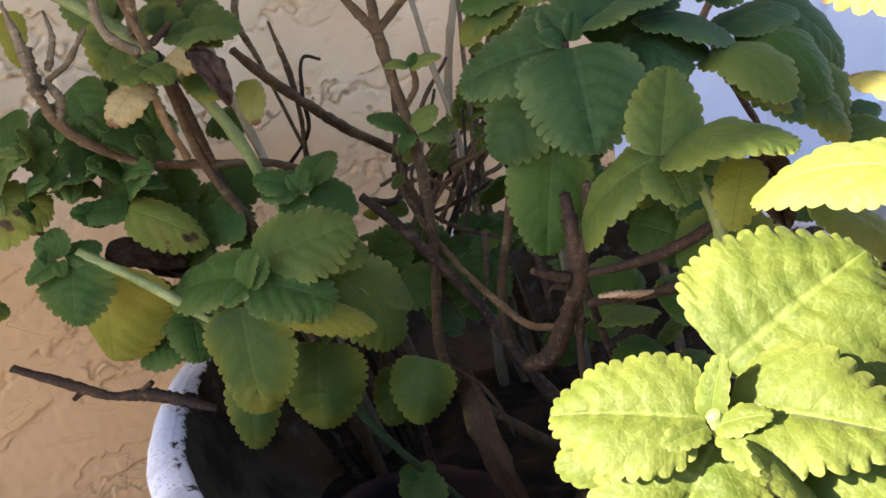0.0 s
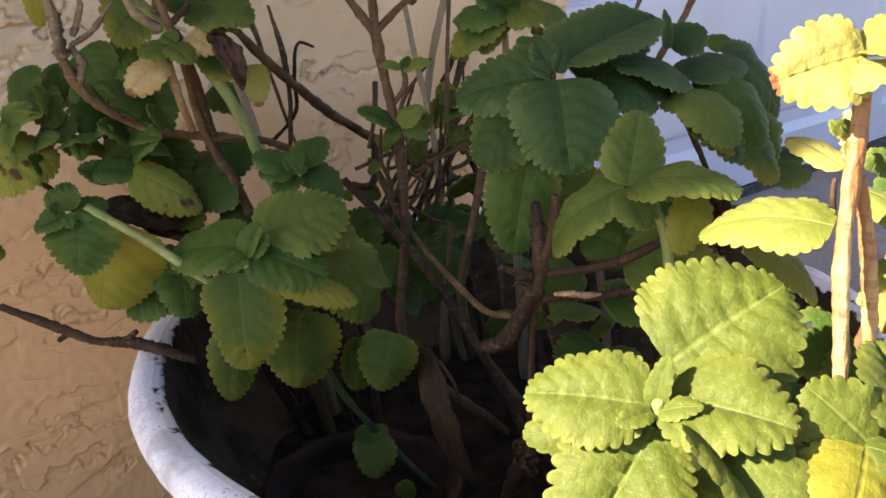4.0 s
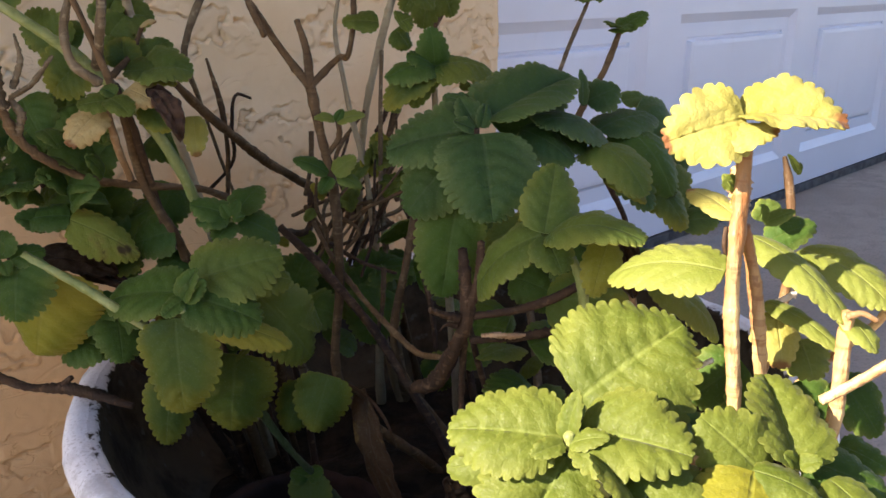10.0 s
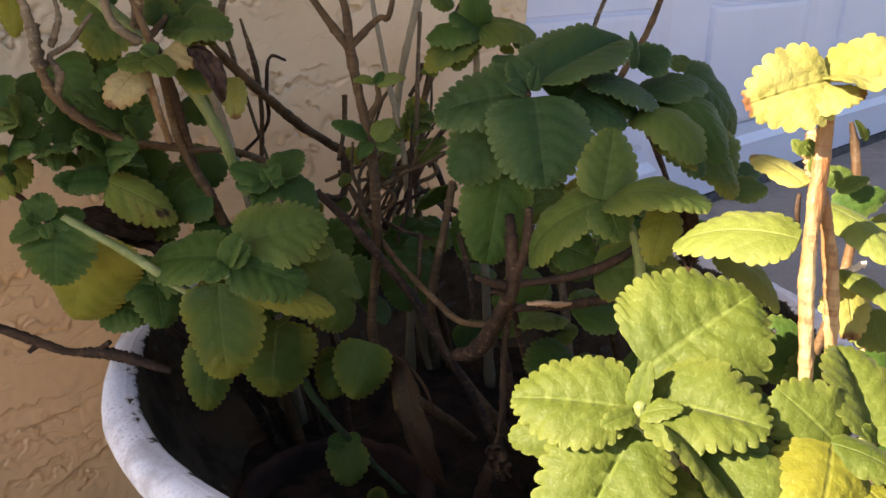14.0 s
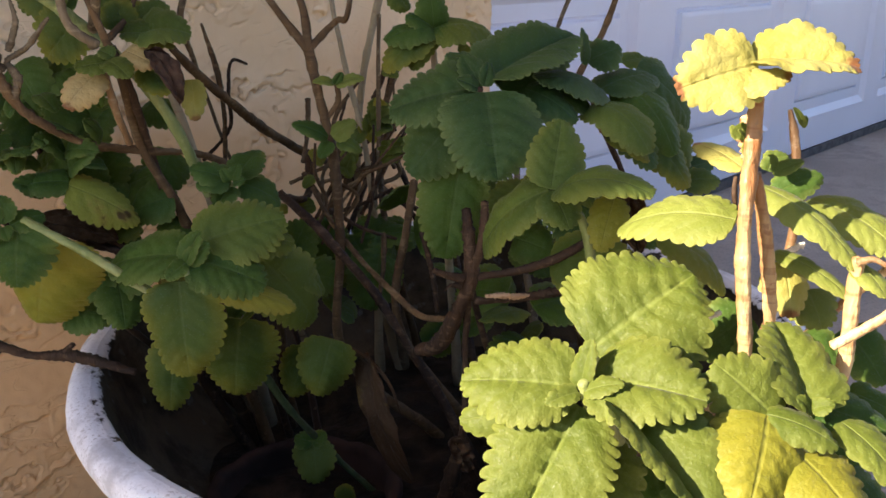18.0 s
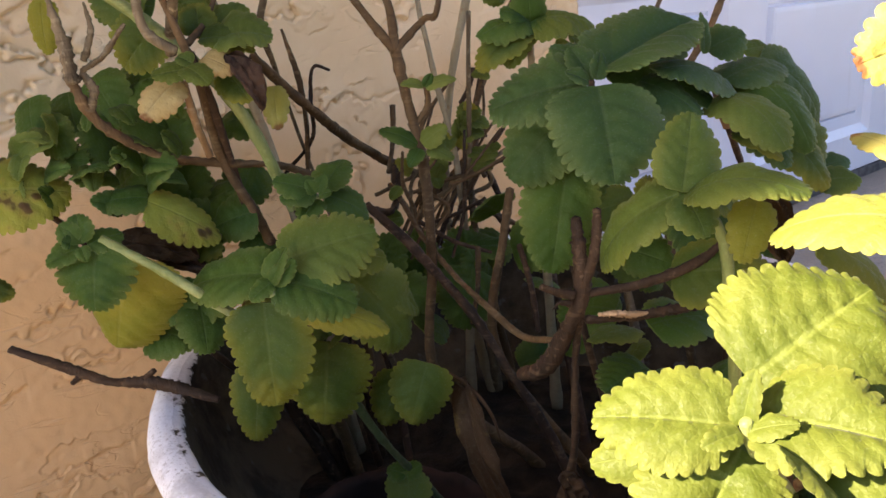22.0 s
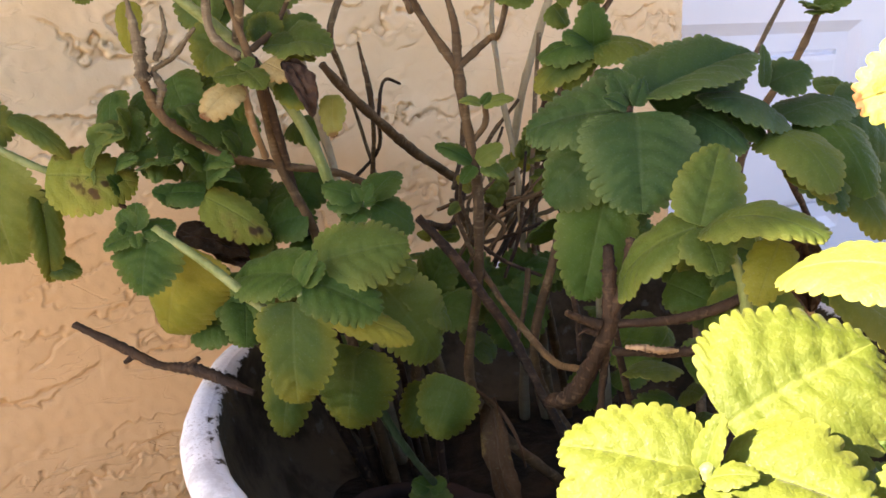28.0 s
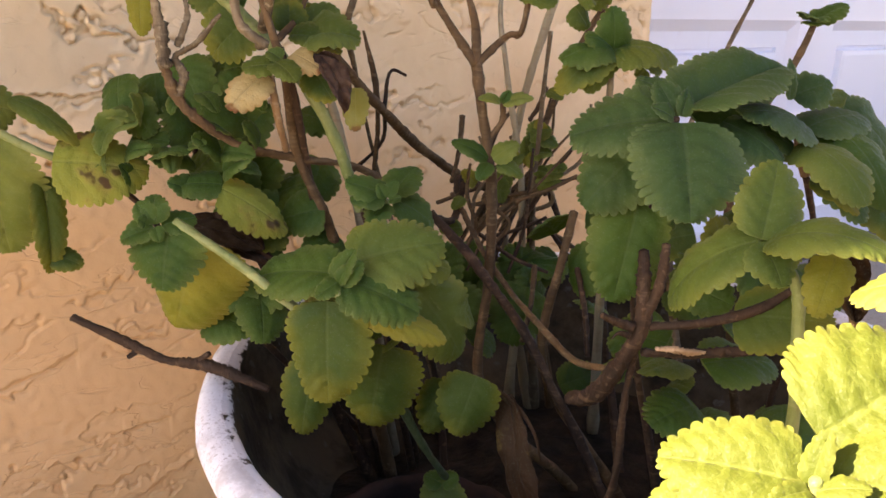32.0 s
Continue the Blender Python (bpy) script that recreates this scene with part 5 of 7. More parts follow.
leaf(sprig_herb, (0.4193, 0.4948, 0.4769), (0.3965, 0.4938, 0.4489), 0.0199, (-0.62, -0.58, 0.52), 0.25, 0.00, LIME)
leaf(sprig_herb, (0.4654, 0.5013, 0.4631), (0.4733, 0.4951, 0.4609), 0.0158, (-0.11, -0.47, 0.87), 0.10, 0.10, LIME)
leaf(sprig_herb, (0.4634, 0.5021, 0.4613), (0.4574, 0.5044, 0.4557), 0.0135, (-0.71, -0.27, 0.65), 0.10, 0.10, LIME)
stem(sprig_herb, GREY, (0.5699, 0.5036, 0.1330, 0.0050), (0.7257, 0.6626, 0.3503, 0.0029), (0.8071, 0.6918, 0.4196, 0.0027), (0.8482, 0.6956, 0.4799, 0.0025), (0.8726, 0.6967, 0.5154, 0.0022), knots=0.2)
stem(sprig_herb, BROWN, (0.5744, 0.4484, 0.1330, 0.0043), (0.5658, 0.4713, 0.4286, 0.0028), (0.5917, 0.4630, 0.4695, 0.0027), (0.6042, 0.4612, 0.4982, 0.0022), knots=0.2)
leaf(sprig_herb, (0.8726, 0.6967, 0.5154), (0.8571, 0.7043, 0.5142), 0.0259, (-0.09, -0.01, 0.99), 0.10, 0.10, GREEN)
leaf(sprig_herb, (0.8726, 0.6967, 0.5154), (0.8850, 0.6854, 0.5148), 0.0259, (0.00, -0.05, 1.00), 0.10, 0.10, GREEN)
leaf(sprig_herb, (0.8726, 0.6967, 0.5154), (0.8707, 0.6983, 0.5242), 0.0131, (-0.41, -0.91, 0.08), 0.10, 0.10, GREEN)
leaf(sprig_herb, (0.6042, 0.4612, 0.4982), (0.6244, 0.4491, 0.5118), 0.0243, (-0.59, -0.08, 0.80), 0.10, 0.10, GREEN)
leaf(sprig_herb, (0.6042, 0.4612, 0.4982), (0.5926, 0.4687, 0.5049), 0.0228, (0.34, -0.28, 0.90), 0.10, 0.10, GREEN)
leaf(sprig_herb, (0.6040, 0.4609, 0.4974), (0.5963, 0.4635, 0.4965), 0.0190, (-0.12, -0.02, 0.99), 0.10, 0.10, GREEN)
leaf(sprig_herb, (0.5994, 0.4583, 0.4984), (0.6065, 0.4520, 0.5023), 0.0226, (-0.31, 0.21, 0.92), 0.10, 0.10, GREEN)

broad_herb = plant("large-leaved dark green fleshy herb shading the planter")
stem(broad_herb, DARK, (0.4300, 0.4063, 0.1330, 0.0043), (0.3677, 0.4121, 0.3683, 0.0017), (0.3532, 0.3895, 0.4226, 0.0018), (0.3459, 0.3790, 0.4527, 0.0020), knots=0.15)
stem(broad_herb, DARK, (0.5600, 0.4263, 0.1330, 0.0034), (0.5127, 0.3815, 0.3610, 0.0021), (0.4418, 0.3559, 0.4161, 0.0021))
stem(broad_herb, REDSTEM, (0.4401, 0.3548, 0.4166, 0.0033), (0.4344, 0.3594, 0.4392, 0.0035), (0.4350, 0.3627, 0.4472, 0.0026), knots=0.15)
leaf(broad_herb, (0.3468, 0.3834, 0.4521), (0.3125, 0.4232, 0.4385), 0.0493, (-0.60, -0.26, 0.75), 0.12, 0.14, DEEP)
leaf(broad_herb, (0.3470, 0.3759, 0.4506), (0.3305, 0.3502, 0.4049), 0.0562, (-0.51, -0.66, 0.56), 0.08, 0.16, DEEP)
leaf(broad_herb, (0.3550, 0.3828, 0.4568), (0.4280, 0.3734, 0.4787), 0.0506, (-0.31, -0.30, 0.90), 0.06, 0.50, DEEP)
leaf(broad_herb, (0.3494, 0.3816, 0.4527), (0.3490, 0.3971, 0.4699), 0.0171, (-0.62, -0.59, 0.51), 0.12, 0.25, DEEP)
leaf(broad_herb, (0.3447, 0.3801, 0.4529), (0.3342, 0.3869, 0.4585), 0.0108, (-0.14, -0.75, 0.64), 0.12, 0.30, DEEP)
leaf(broad_herb, (0.3496, 0.3792, 0.4535), (0.3562, 0.3821, 0.4670), 0.0103, (-0.33, -0.88, 0.36), 0.12, 0.35, DEEP)
leaf(broad_herb, (0.3633, 0.3982, 0.4612), (0.3537, 0.4159, 0.4690), 0.0203, (-0.29, -0.52, 0.81), 0.14, 0.10, DEEP)
leaf(broad_herb, (0.3749, 0.3914, 0.4507), (0.4365, 0.3828, 0.4691), 0.0344, (-0.30, -0.60, 0.75), 0.12, -0.05, DEEP)
leaf(broad_herb, (0.3591, 0.4045, 0.4356), (0.3284, 0.4238, 0.3961), 0.0439, (-0.79, -0.50, 0.37), 0.12, 0.00, DEEP)
leaf(broad_herb, (0.3567, 0.4064, 0.4025), (0.3422, 0.4057, 0.3396), 0.0426, (-0.72, -0.67, 0.17), 0.10, 0.10, GREEN)
leaf(broad_herb, (0.3782, 0.4031, 0.4040), (0.3694, 0.3997, 0.3785), 0.0202, (-0.61, -0.73, 0.31), 0.10, 0.00, DEEP)
leaf(broad_herb, (0.3838, 0.3767, 0.4491), (0.3970, 0.3450, 0.4309), 0.0297, (-0.28, -0.57, 0.77), 0.16, 0.00, DEEP)
leaf(broad_herb, (0.4440, 0.3584, 0.4410), (0.3821, 0.3647, 0.4559), 0.0336, (0.18, -0.40, 0.90), 0.20, -0.10, DEEP)
leaf(broad_herb, (0.4468, 0.3639, 0.4434), (0.5057, 0.3578, 0.4458), 0.0305, (-0.08, -0.40, 0.91), 0.18, -0.05, DEEP)
leaf(broad_herb, (0.4290, 0.3554, 0.4367), (0.4192, 0.3064, 0.4135), 0.0330, (-0.33, -0.35, 0.88), 0.32, -0.10, MOSS)
leaf(broad_herb, (0.4686, 0.3603, 0.4443), (0.4676, 0.3169, 0.4027), 0.0404, (-0.29, -0.66, 0.70), 0.26, -0.12, GREEN)
leaf(broad_herb, (0.5148, 0.3791, 0.4498), (0.5540, 0.3557, 0.4042), 0.0444, (-0.02, -0.89, 0.45), 0.22, -0.05, DEEP)
leaf(broad_herb, (0.4358, 0.3483, 0.4166), (0.4443, 0.3216, 0.4011), 0.0163, (-0.23, -0.54, 0.81), 0.20, 0.10, OLIVE)
leaf(broad_herb, (0.4519, 0.3507, 0.4214), (0.4452, 0.3190, 0.3967), 0.0283, (-0.31, -0.54, 0.78), 0.16, 0.00, DEEP)
leaf(broad_herb, (0.4652, 0.3359, 0.4115), (0.4701, 0.3061, 0.3816), 0.0306, (-0.27, -0.70, 0.66), 0.18, 0.00, OLIVE)
leaf(broad_herb, (0.5009, 0.3474, 0.4110), (0.5093, 0.3290, 0.3829), 0.0321, (-0.32, -0.83, 0.45), 0.14, 0.00, MOSS)
leaf(broad_herb, (0.4418, 0.3742, 0.4583), (0.4458, 0.3804, 0.4815), 0.0101, (0.00, -0.97, 0.26), 0.10, 0.20, DEEP)
leaf(broad_herb, (0.4480, 0.3766, 0.4602), (0.4722, 0.3672, 0.4682), 0.0253, (-0.45, -0.56, 0.69), 0.14, 0.05, DEEP)
leaf(broad_herb, (0.5152, 0.3935, 0.4526), (0.5391, 0.3880, 0.4534), 0.0167, (-0.16, -0.61, 0.78), 0.12, 0.05, MOSS)
leaf(broad_herb, (0.4263, 0.3563, 0.4337), (0.4018, 0.3675, 0.4459), 0.0194, (0.02, -0.71, 0.71), 0.14, 0.10, DEEP)
leaf(broad_herb, (0.4950, 0.3252, 0.3785), (0.5163, 0.3080, 0.3785), 0.0210, (-0.42, -0.52, 0.74), 0.14, 0.00, MOSS)
leaf(broad_herb, (0.5233, 0.3426, 0.3779), (0.5533, 0.3329, 0.3804), 0.0187, (-0.26, -0.59, 0.76), 0.14, 0.00, DEEP)

pale_herb = plant("yellow-green fleshy herb shoot with four broad leaves")
stem(pale_herb, FRESH, (0.3800, 0.3064, 0.1330, 0.0040), (0.3372, 0.2866, 0.3622, 0.0029), (0.3330, 0.2890, 0.3874, 0.0028), (0.3219, 0.2961, 0.4094, 0.0022), knots=0.15)
stem(pale_herb, REDSTEM, (0.3665, 0.2817, 0.3896, 0.0016), (0.3651, 0.2743, 0.3642, 0.0020), (0.4194, 0.2930, 0.1330, 0.0050), knots=0.2)
leaf(pale_herb, (0.3183, 0.3019, 0.4110), (0.3385, 0.3124, 0.4436), 0.0311, (-0.54, -0.65, 0.55), 0.08, 0.10, MOSS)
leaf(pale_herb, (0.3165, 0.3030, 0.4103), (0.3097, 0.3423, 0.3678), 0.0349, (-0.80, 0.37, 0.48), 0.26, 0.12, MOSS)
leaf(pale_herb, (0.3182, 0.2991, 0.4107), (0.3285, 0.2473, 0.4166), 0.0309, (-0.29, 0.05, 0.96), 0.28, 0.10, MOSS)
leaf(pale_herb, (0.3166, 0.3002, 0.4103), (0.3142, 0.2858, 0.3935), 0.0236, (-0.42, -0.65, 0.63), 0.14, 0.12, MOSS)
leaf(pale_herb, (0.3419, 0.2781, 0.4062), (0.3254, 0.2743, 0.3809), 0.0201, (-0.72, -0.44, 0.54), 0.16, 0.10, SUNNY, label="golden yellow-green leaf")
leaf(pale_herb, (0.3643, 0.2860, 0.4061), (0.3617, 0.2727, 0.3712), 0.0169, (-0.82, -0.51, 0.25), 0.20, 0.50, DRY, wave=1.5, crumple=0.35, bite=0.2, label="dry brown leaf")

stump = plant("broken dark woody stump with split side branches", name="woody_stump", category="stump", group="bare branches")
stem(stump, DARK, (0.3427, 0.4331, 0.2637, 0.0045), (0.3425, 0.4199, 0.2693, 0.0054), (0.3421, 0.3957, 0.3017, 0.0052), (0.3429, 0.3830, 0.3342, 0.0047), (0.3431, 0.3852, 0.3571, 0.0040), (0.3440, 0.3884, 0.3767, 0.0033), rough=0.1, knots=0.1)
stem(stump, DARK, (0.3433, 0.3814, 0.3379, 0.0035), (0.3472, 0.3777, 0.3583, 0.0030), (0.3516, 0.3797, 0.3814, 0.0023), rough=0.1)
stem(stump, DARK, (0.3370, 0.3838, 0.3321, 0.0030), (0.3271, 0.3895, 0.3364, 0.0023), (0.3205, 0.3940, 0.3401, 0.0021), rough=0.14)
stem(stump, DARK, (0.3465, 0.3799, 0.3325, 0.0026), (0.3703, 0.3567, 0.3387, 0.0028), (0.3891, 0.3356, 0.3519, 0.0028), (0.3991, 0.3262, 0.3636, 0.0020), rough=0.06)
stem(stump, DARK, (0.3471, 0.3838, 0.3146, 0.0028), (0.3748, 0.3625, 0.3155, 0.0028), (0.3921, 0.3455, 0.3192, 0.0028), (0.4114, 0.3268, 0.3220, 0.0023), rough=0.14)
stem(stump, WOODCORE, (0.3495, 0.3762, 0.3194, 0.0011), (0.3565, 0.3678, 0.3201, 0.0023), (0.3654, 0.3612, 0.3187, 0.0020), (0.3733, 0.3592, 0.3178, 0.0008), rough=0.2, name="split_wood", label="pale torn wood")
stem(stump, DARK, (0.3446, 0.3873, 0.3251, 0.0024), (0.3490, 0.3931, 0.2816, 0.0024), (0.3491, 0.3939, 0.2260, 0.0024), (0.3500, 0.4162, 0.1330, 0.0077), rough=0.12, knots=0.1)
stem(stump, DARK, (0.3374, 0.3857, 0.3324, 0.0024), (0.3293, 0.3883, 0.3350, 0.0015), (0.3247, 0.3927, 0.3387, 0.0006), rough=0.2, name="torn_bark")
stem(stump, DARK, (0.3358, 0.3849, 0.3278, 0.0019), (0.3275, 0.3873, 0.3295, 0.0010), (0.3237, 0.3878, 0.3268, 0.0004), rough=0.2, name="torn_bark")

sunlit_herb = plant("bright lime-green fleshy herb rosette in the sun")
stem(sunlit_herb, FRESH, (0.3538, 0.3003, 0.1330, 0.0060), (0.2572, 0.2106, 0.3207, 0.0043), (0.2396, 0.2144, 0.3493, 0.0037), (0.2339, 0.2165, 0.3613, 0.0024), knots=0.1)
stem(sunlit_herb, FRESH, (0.3871, 0.2933, 0.1330, 0.0060), (0.3383, 0.1592, 0.2943, 0.0034), (0.3247, 0.1611, 0.3319, 0.0026), knots=0.1)
leaf(sunlit_herb, (0.2376, 0.2222, 0.3555), (0.2137, 0.2662, 0.3511), 0.0397, (-0.52, -0.20, 0.83), 0.12, 0.25, LIME)
leaf(sunlit_herb, (0.2339, 0.2434, 0.3377), (0.2147, 0.2681, 0.3299), 0.0200, (-0.72, -0.37, 0.60), 0.12, 0.00, LIME)
leaf(sunlit_herb, (0.2576, 0.2292, 0.3640), (0.3038, 0.2089, 0.3915), 0.0620, (-0.59, -0.37, 0.72), 0.10, 0.14, LIME)
leaf(sunlit_herb, (0.2428, 0.2176, 0.3593), (0.2540, 0.1717, 0.3623), 0.0396, (-0.47, -0.05, 0.88), 0.10, 0.36, LIME)
leaf(sunlit_herb, (0.2368, 0.2193, 0.3479), (0.1911, 0.2185, 0.3022), 0.0495, (-0.65, -0.39, 0.66), 0.10, 0.30, LIME)
leaf(sunlit_herb, (0.2405, 0.2057, 0.3515), (0.2285, 0.1504, 0.3256), 0.0359, (-0.01, -0.42, 0.91), 0.10, 0.85, LIME)
leaf(sunlit_herb, (0.2461, 0.2185, 0.3285), (0.2262, 0.1993, 0.3014), 0.0392, (-0.48, -0.51, 0.71), 0.10, 0.10, LIME)
leaf(sunlit_herb, (0.2351, 0.2182, 0.3573), (0.2418, 0.2185, 0.3772), 0.0102, (-0.95, -0.06, 0.32), 0.10, 0.35, LIME)
leaf(sunlit_herb, (0.2318, 0.2170, 0.3577), (0.2182, 0.2228, 0.3550), 0.0091, (-0.34, -0.39, 0.86), 0.12, 0.30, LIME)
leaf(sunlit_herb, (0.2328, 0.2148, 0.3581), (0.2384, 0.1998, 0.3651), 0.0109, (-0.55, 0.17, 0.81), 0.15, 0.20, LIME)
leaf(sunlit_herb, (0.2800, 0.1544, 0.3505), (0.2691, 0.1779, 0.3713), 0.0303, (-0.55, -0.68, 0.48), 0.14, 0.05, LIME)
leaf(sunlit_herb, (0.2925, 0.1459, 0.3512), (0.3157, 0.1750, 0.3752), 0.0352, (-0.17, -0.55, 0.82), 0.08, 0.40, LIME)
leaf(sunlit_herb, (0.2725, 0.1551, 0.3552), (0.2384, 0.1439, 0.3317), 0.0393, (-0.37, -0.50, 0.78), 0.14, -0.05, SUNNY, label="golden yellow-green leaf")
leaf(sunlit_herb, (0.2733, 0.1411, 0.3431), (0.2629, 0.1130, 0.3312), 0.0303, (-0.27, -0.28, 0.92), 0.14, 0.00, SUNNY, label="golden yellow-green leaf")
leaf(sunlit_herb, (0.2730, 0.1560, 0.3552), (0.2814, 0.1301, 0.3483), 0.0178, (-0.29, -0.33, 0.89), 0.20, -0.05, LIME)
leaf(sunlit_herb, (0.2978, 0.1358, 0.3498), (0.2889, 0.1044, 0.3343), 0.0190, (-0.19, -0.39, 0.90), 0.16, 0.05, LIME)
leaf(sunlit_herb, (0.3075, 0.1518, 0.3477), (0.3268, 0.1202, 0.3353), 0.0245, (-0.23, -0.48, 0.85), 0.14, 0.05, GREEN)
leaf(sunlit_herb, (0.3395, 0.1481, 0.3426), (0.3433, 0.1275, 0.3376), 0.0196, (-0.34, -0.27, 0.90), 0.14, 0.05, GREEN)
leaf(sunlit_herb, (0.2592, 0.1916, 0.3498), (0.2492, 0.1593, 0.3392), 0.0246, (-0.27, -0.22, 0.94), 0.10, 0.10, LIME)
leaf(sunlit_herb, (0.2934, 0.1461, 0.3533), (0.2957, 0.1384, 0.3572), 0.0076, (-0.78, 0.09, 0.63), 0.15, 0.30, LIME)
leaf(sunlit_herb, (0.2926, 0.1469, 0.3534), (0.2882, 0.1507, 0.3587), 0.0067, (-0.26, -0.87, 0.42), 0.15, 0.30, LIME)
leaf(sunlit_herb, (0.2648, 0.1234, 0.3262), (0.2447, 0.1237, 0.3175), 0.0267, (-0.35, -0.48, 0.80), 0.10, 0.10, SUNNY, label="golden yellow-green leaf")
leaf(sunlit_herb, (0.3704, 0.2106, 0.3507), (0.3456, 0.2252, 0.3322), 0.0318, (-0.69, -0.45, 0.58), 0.10, 0.05, GREEN)
leaf(sunlit_herb, (0.3946, 0.1716, 0.3480), (0.3929, 0.1476, 0.3256), 0.0265, (-0.45, -0.59, 0.66), 0.10, 0.05, GREEN)
leaf(sunlit_herb, (0.2791, 0.2110, 0.3085), (0.2715, 0.1893, 0.2792), 0.0383, (-0.50, -0.64, 0.60), 0.10, 0.05, GREEN)
leaf(sunlit_herb, (0.3152, 0.1412, 0.3111), (0.3192, 0.1150, 0.2951), 0.0322, (-0.36, -0.53, 0.77), 0.10, 0.05, GREEN)
leaf(sunlit_herb, (0.3648, 0.1978, 0.3437), (0.3414, 0.1956, 0.3234), 0.0265, (-0.52, -0.53, 0.66), 0.10, 0.05, GREEN)
leaf(sunlit_herb, (0.2549, 0.2513, 0.2989), (0.2348, 0.2441, 0.2750), 0.0345, (-0.55, -0.55, 0.62), 0.10, 0.05, GREEN)
leaf(sunlit_herb, (0.2873, 0.1780, 0.3018), (0.2628, 0.1786, 0.2852), 0.0344, (-0.50, -0.47, 0.72), 0.10, 0.05, GREEN)
leaf(sunlit_herb, (0.3648, 0.2316, 0.3529), (0.3599, 0.2120, 0.3332), 0.0278, (-0.53, -0.53, 0.66), 0.10, 0.10, GREEN)
leaf(sunlit_herb, (0.3787, 0.1857, 0.3459), (0.3761, 0.1658, 0.3301), 0.0265, (-0.41, -0.53, 0.74), 0.10, 0.10, GREEN)
leaf(sunlit_herb, (0.3555, 0.1596, 0.3070), (0.3499, 0.1418, 0.2897), 0.0279, (-0.41, -0.57, 0.71), 0.10, 0.10, GREEN)

tall_sunlit_herb = plant("tall sunlit orange-stemmed herb with yellow scorched leaves")
stem(tall_sunlit_herb, ORANGE, (0.4014, 0.2924, 0.1330, 0.0055), (0.3018, 0.1804, 0.3590, 0.0030), (0.3031, 0.1855, 0.3962, 0.0031), (0.3054, 0.1887, 0.4223, 0.0032), (0.3095, 0.1916, 0.4450, 0.0033), (0.3143, 0.1945, 0.4696, 0.0028), (0.3144, 0.1956, 0.4812, 0.0021), knots=0.14)
stem(tall_sunlit_herb, ORANGE, (0.4088, 0.2924, 0.1330, 0.0050), (0.3267, 0.1809, 0.3669, 0.0028), (0.3230, 0.1843, 0.3965, 0.0031), (0.3200, 0.1880, 0.4193, 0.0029), (0.3139, 0.1903, 0.4393, 0.0026), knots=0.14)
leaf(tall_sunlit_herb, (0.3103, 0.1938, 0.4846), (0.2845, 0.2139, 0.4753), 0.0326, (-0.64, -0.61, 0.46), 0.10, 0.30, YELLOW, label="pale yellow leaf with a scorched tip")
leaf(tall_sunlit_herb, (0.2985, 0.1967, 0.4764), (0.3116, 0.1799, 0.4825), 0.0149, (-0.60, -0.18, 0.78), 0.12, 0.00, YELLOW, label="pale yellow leaf with a scorched tip")
leaf(tall_sunlit_herb, (0.3095, 0.1965, 0.4857), (0.3306, 0.1614, 0.4845), 0.0340, (-0.34, -0.24, 0.91), 0.06, 0.62, YELLOW, label="pale yellow leaf with a scorched tip")
leaf(tall_sunlit_herb, (0.3141, 0.1972, 0.4177), (0.3077, 0.2518, 0.4031), 0.0295, (-0.49, 0.18, 0.85), 0.22, 0.00, PALE)
leaf(tall_sunlit_herb, (0.3308, 0.2448, 0.3975), (0.3699, 0.2244, 0.3602), 0.0228, (0.09, -0.83, 0.54), 0.20, -0.05, PALE)
leaf(tall_sunlit_herb, (0.3630, 0.2186, 0.4278), (0.3774, 0.2544, 0.4334), 0.0164, (-0.29, -0.03, 0.95), 0.12, 0.05, YELLOW, label="pale yellow leaf with a scorched tip")
leaf(tall_sunlit_herb, (0.3425, 0.2010, 0.4268), (0.3387, 0.1504, 0.3997), 0.0217, (-0.15, -0.45, 0.88), 0.18, -0.05, PALE)
leaf(tall_sunlit_herb, (0.3771, 0.1915, 0.4150), (0.3713, 0.1460, 0.4001), 0.0306, (-0.26, -0.27, 0.93), 0.20, 0.00, PALE)
leaf(tall_sunlit_herb, (0.3451, 0.1912, 0.3968), (0.3454, 0.1553, 0.3838), 0.0131, (-0.20, -0.33, 0.92), 0.15, 0.00, PALE)
leaf(tall_sunlit_herb, (0.3472, 0.1871, 0.3923), (0.3385, 0.1770, 0.3697), 0.0211, (-0.59, -0.63, 0.51), 0.12, 0.00, YELLOW, label="pale yellow leaf with a scorched tip")
leaf(tall_sunlit_herb, (0.3664, 0.1820, 0.3744), (0.3572, 0.1694, 0.3605), 0.0239, (-0.47, -0.48, 0.74), 0.12, 0.00, PALE)
leaf(tall_sunlit_herb, (0.3660, 0.2104, 0.4320), (0.3750, 0.2034, 0.4350), 0.0113, (-0.55, -0.39, 0.74), 0.12, 0.20, MOSS)
leaf(tall_sunlit_herb, (0.3756, 0.2079, 0.4154), (0.3949, 0.1937, 0.4239), 0.0182, (-0.60, -0.40, 0.69), 0.16, 0.05, GREEN)
leaf(tall_sunlit_herb, (0.3606, 0.2207, 0.4424), (0.3602, 0.2269, 0.4486), 0.0065, (-0.49, -0.63, 0.61), 0.10, 0.20, PALE)
leaf(tall_sunlit_herb, (0.3456, 0.1556, 0.3997), (0.3365, 0.1382, 0.3914), 0.0142, (-0.14, -0.37, 0.92), 0.15, 0.10, PALE)
leaf(tall_sunlit_herb, (0.3260, 0.2078, 0.4553), (0.3286, 0.2033, 0.4506), 0.0077, (-0.46, -0.75, 0.48), 0.10, 0.10, LIME)
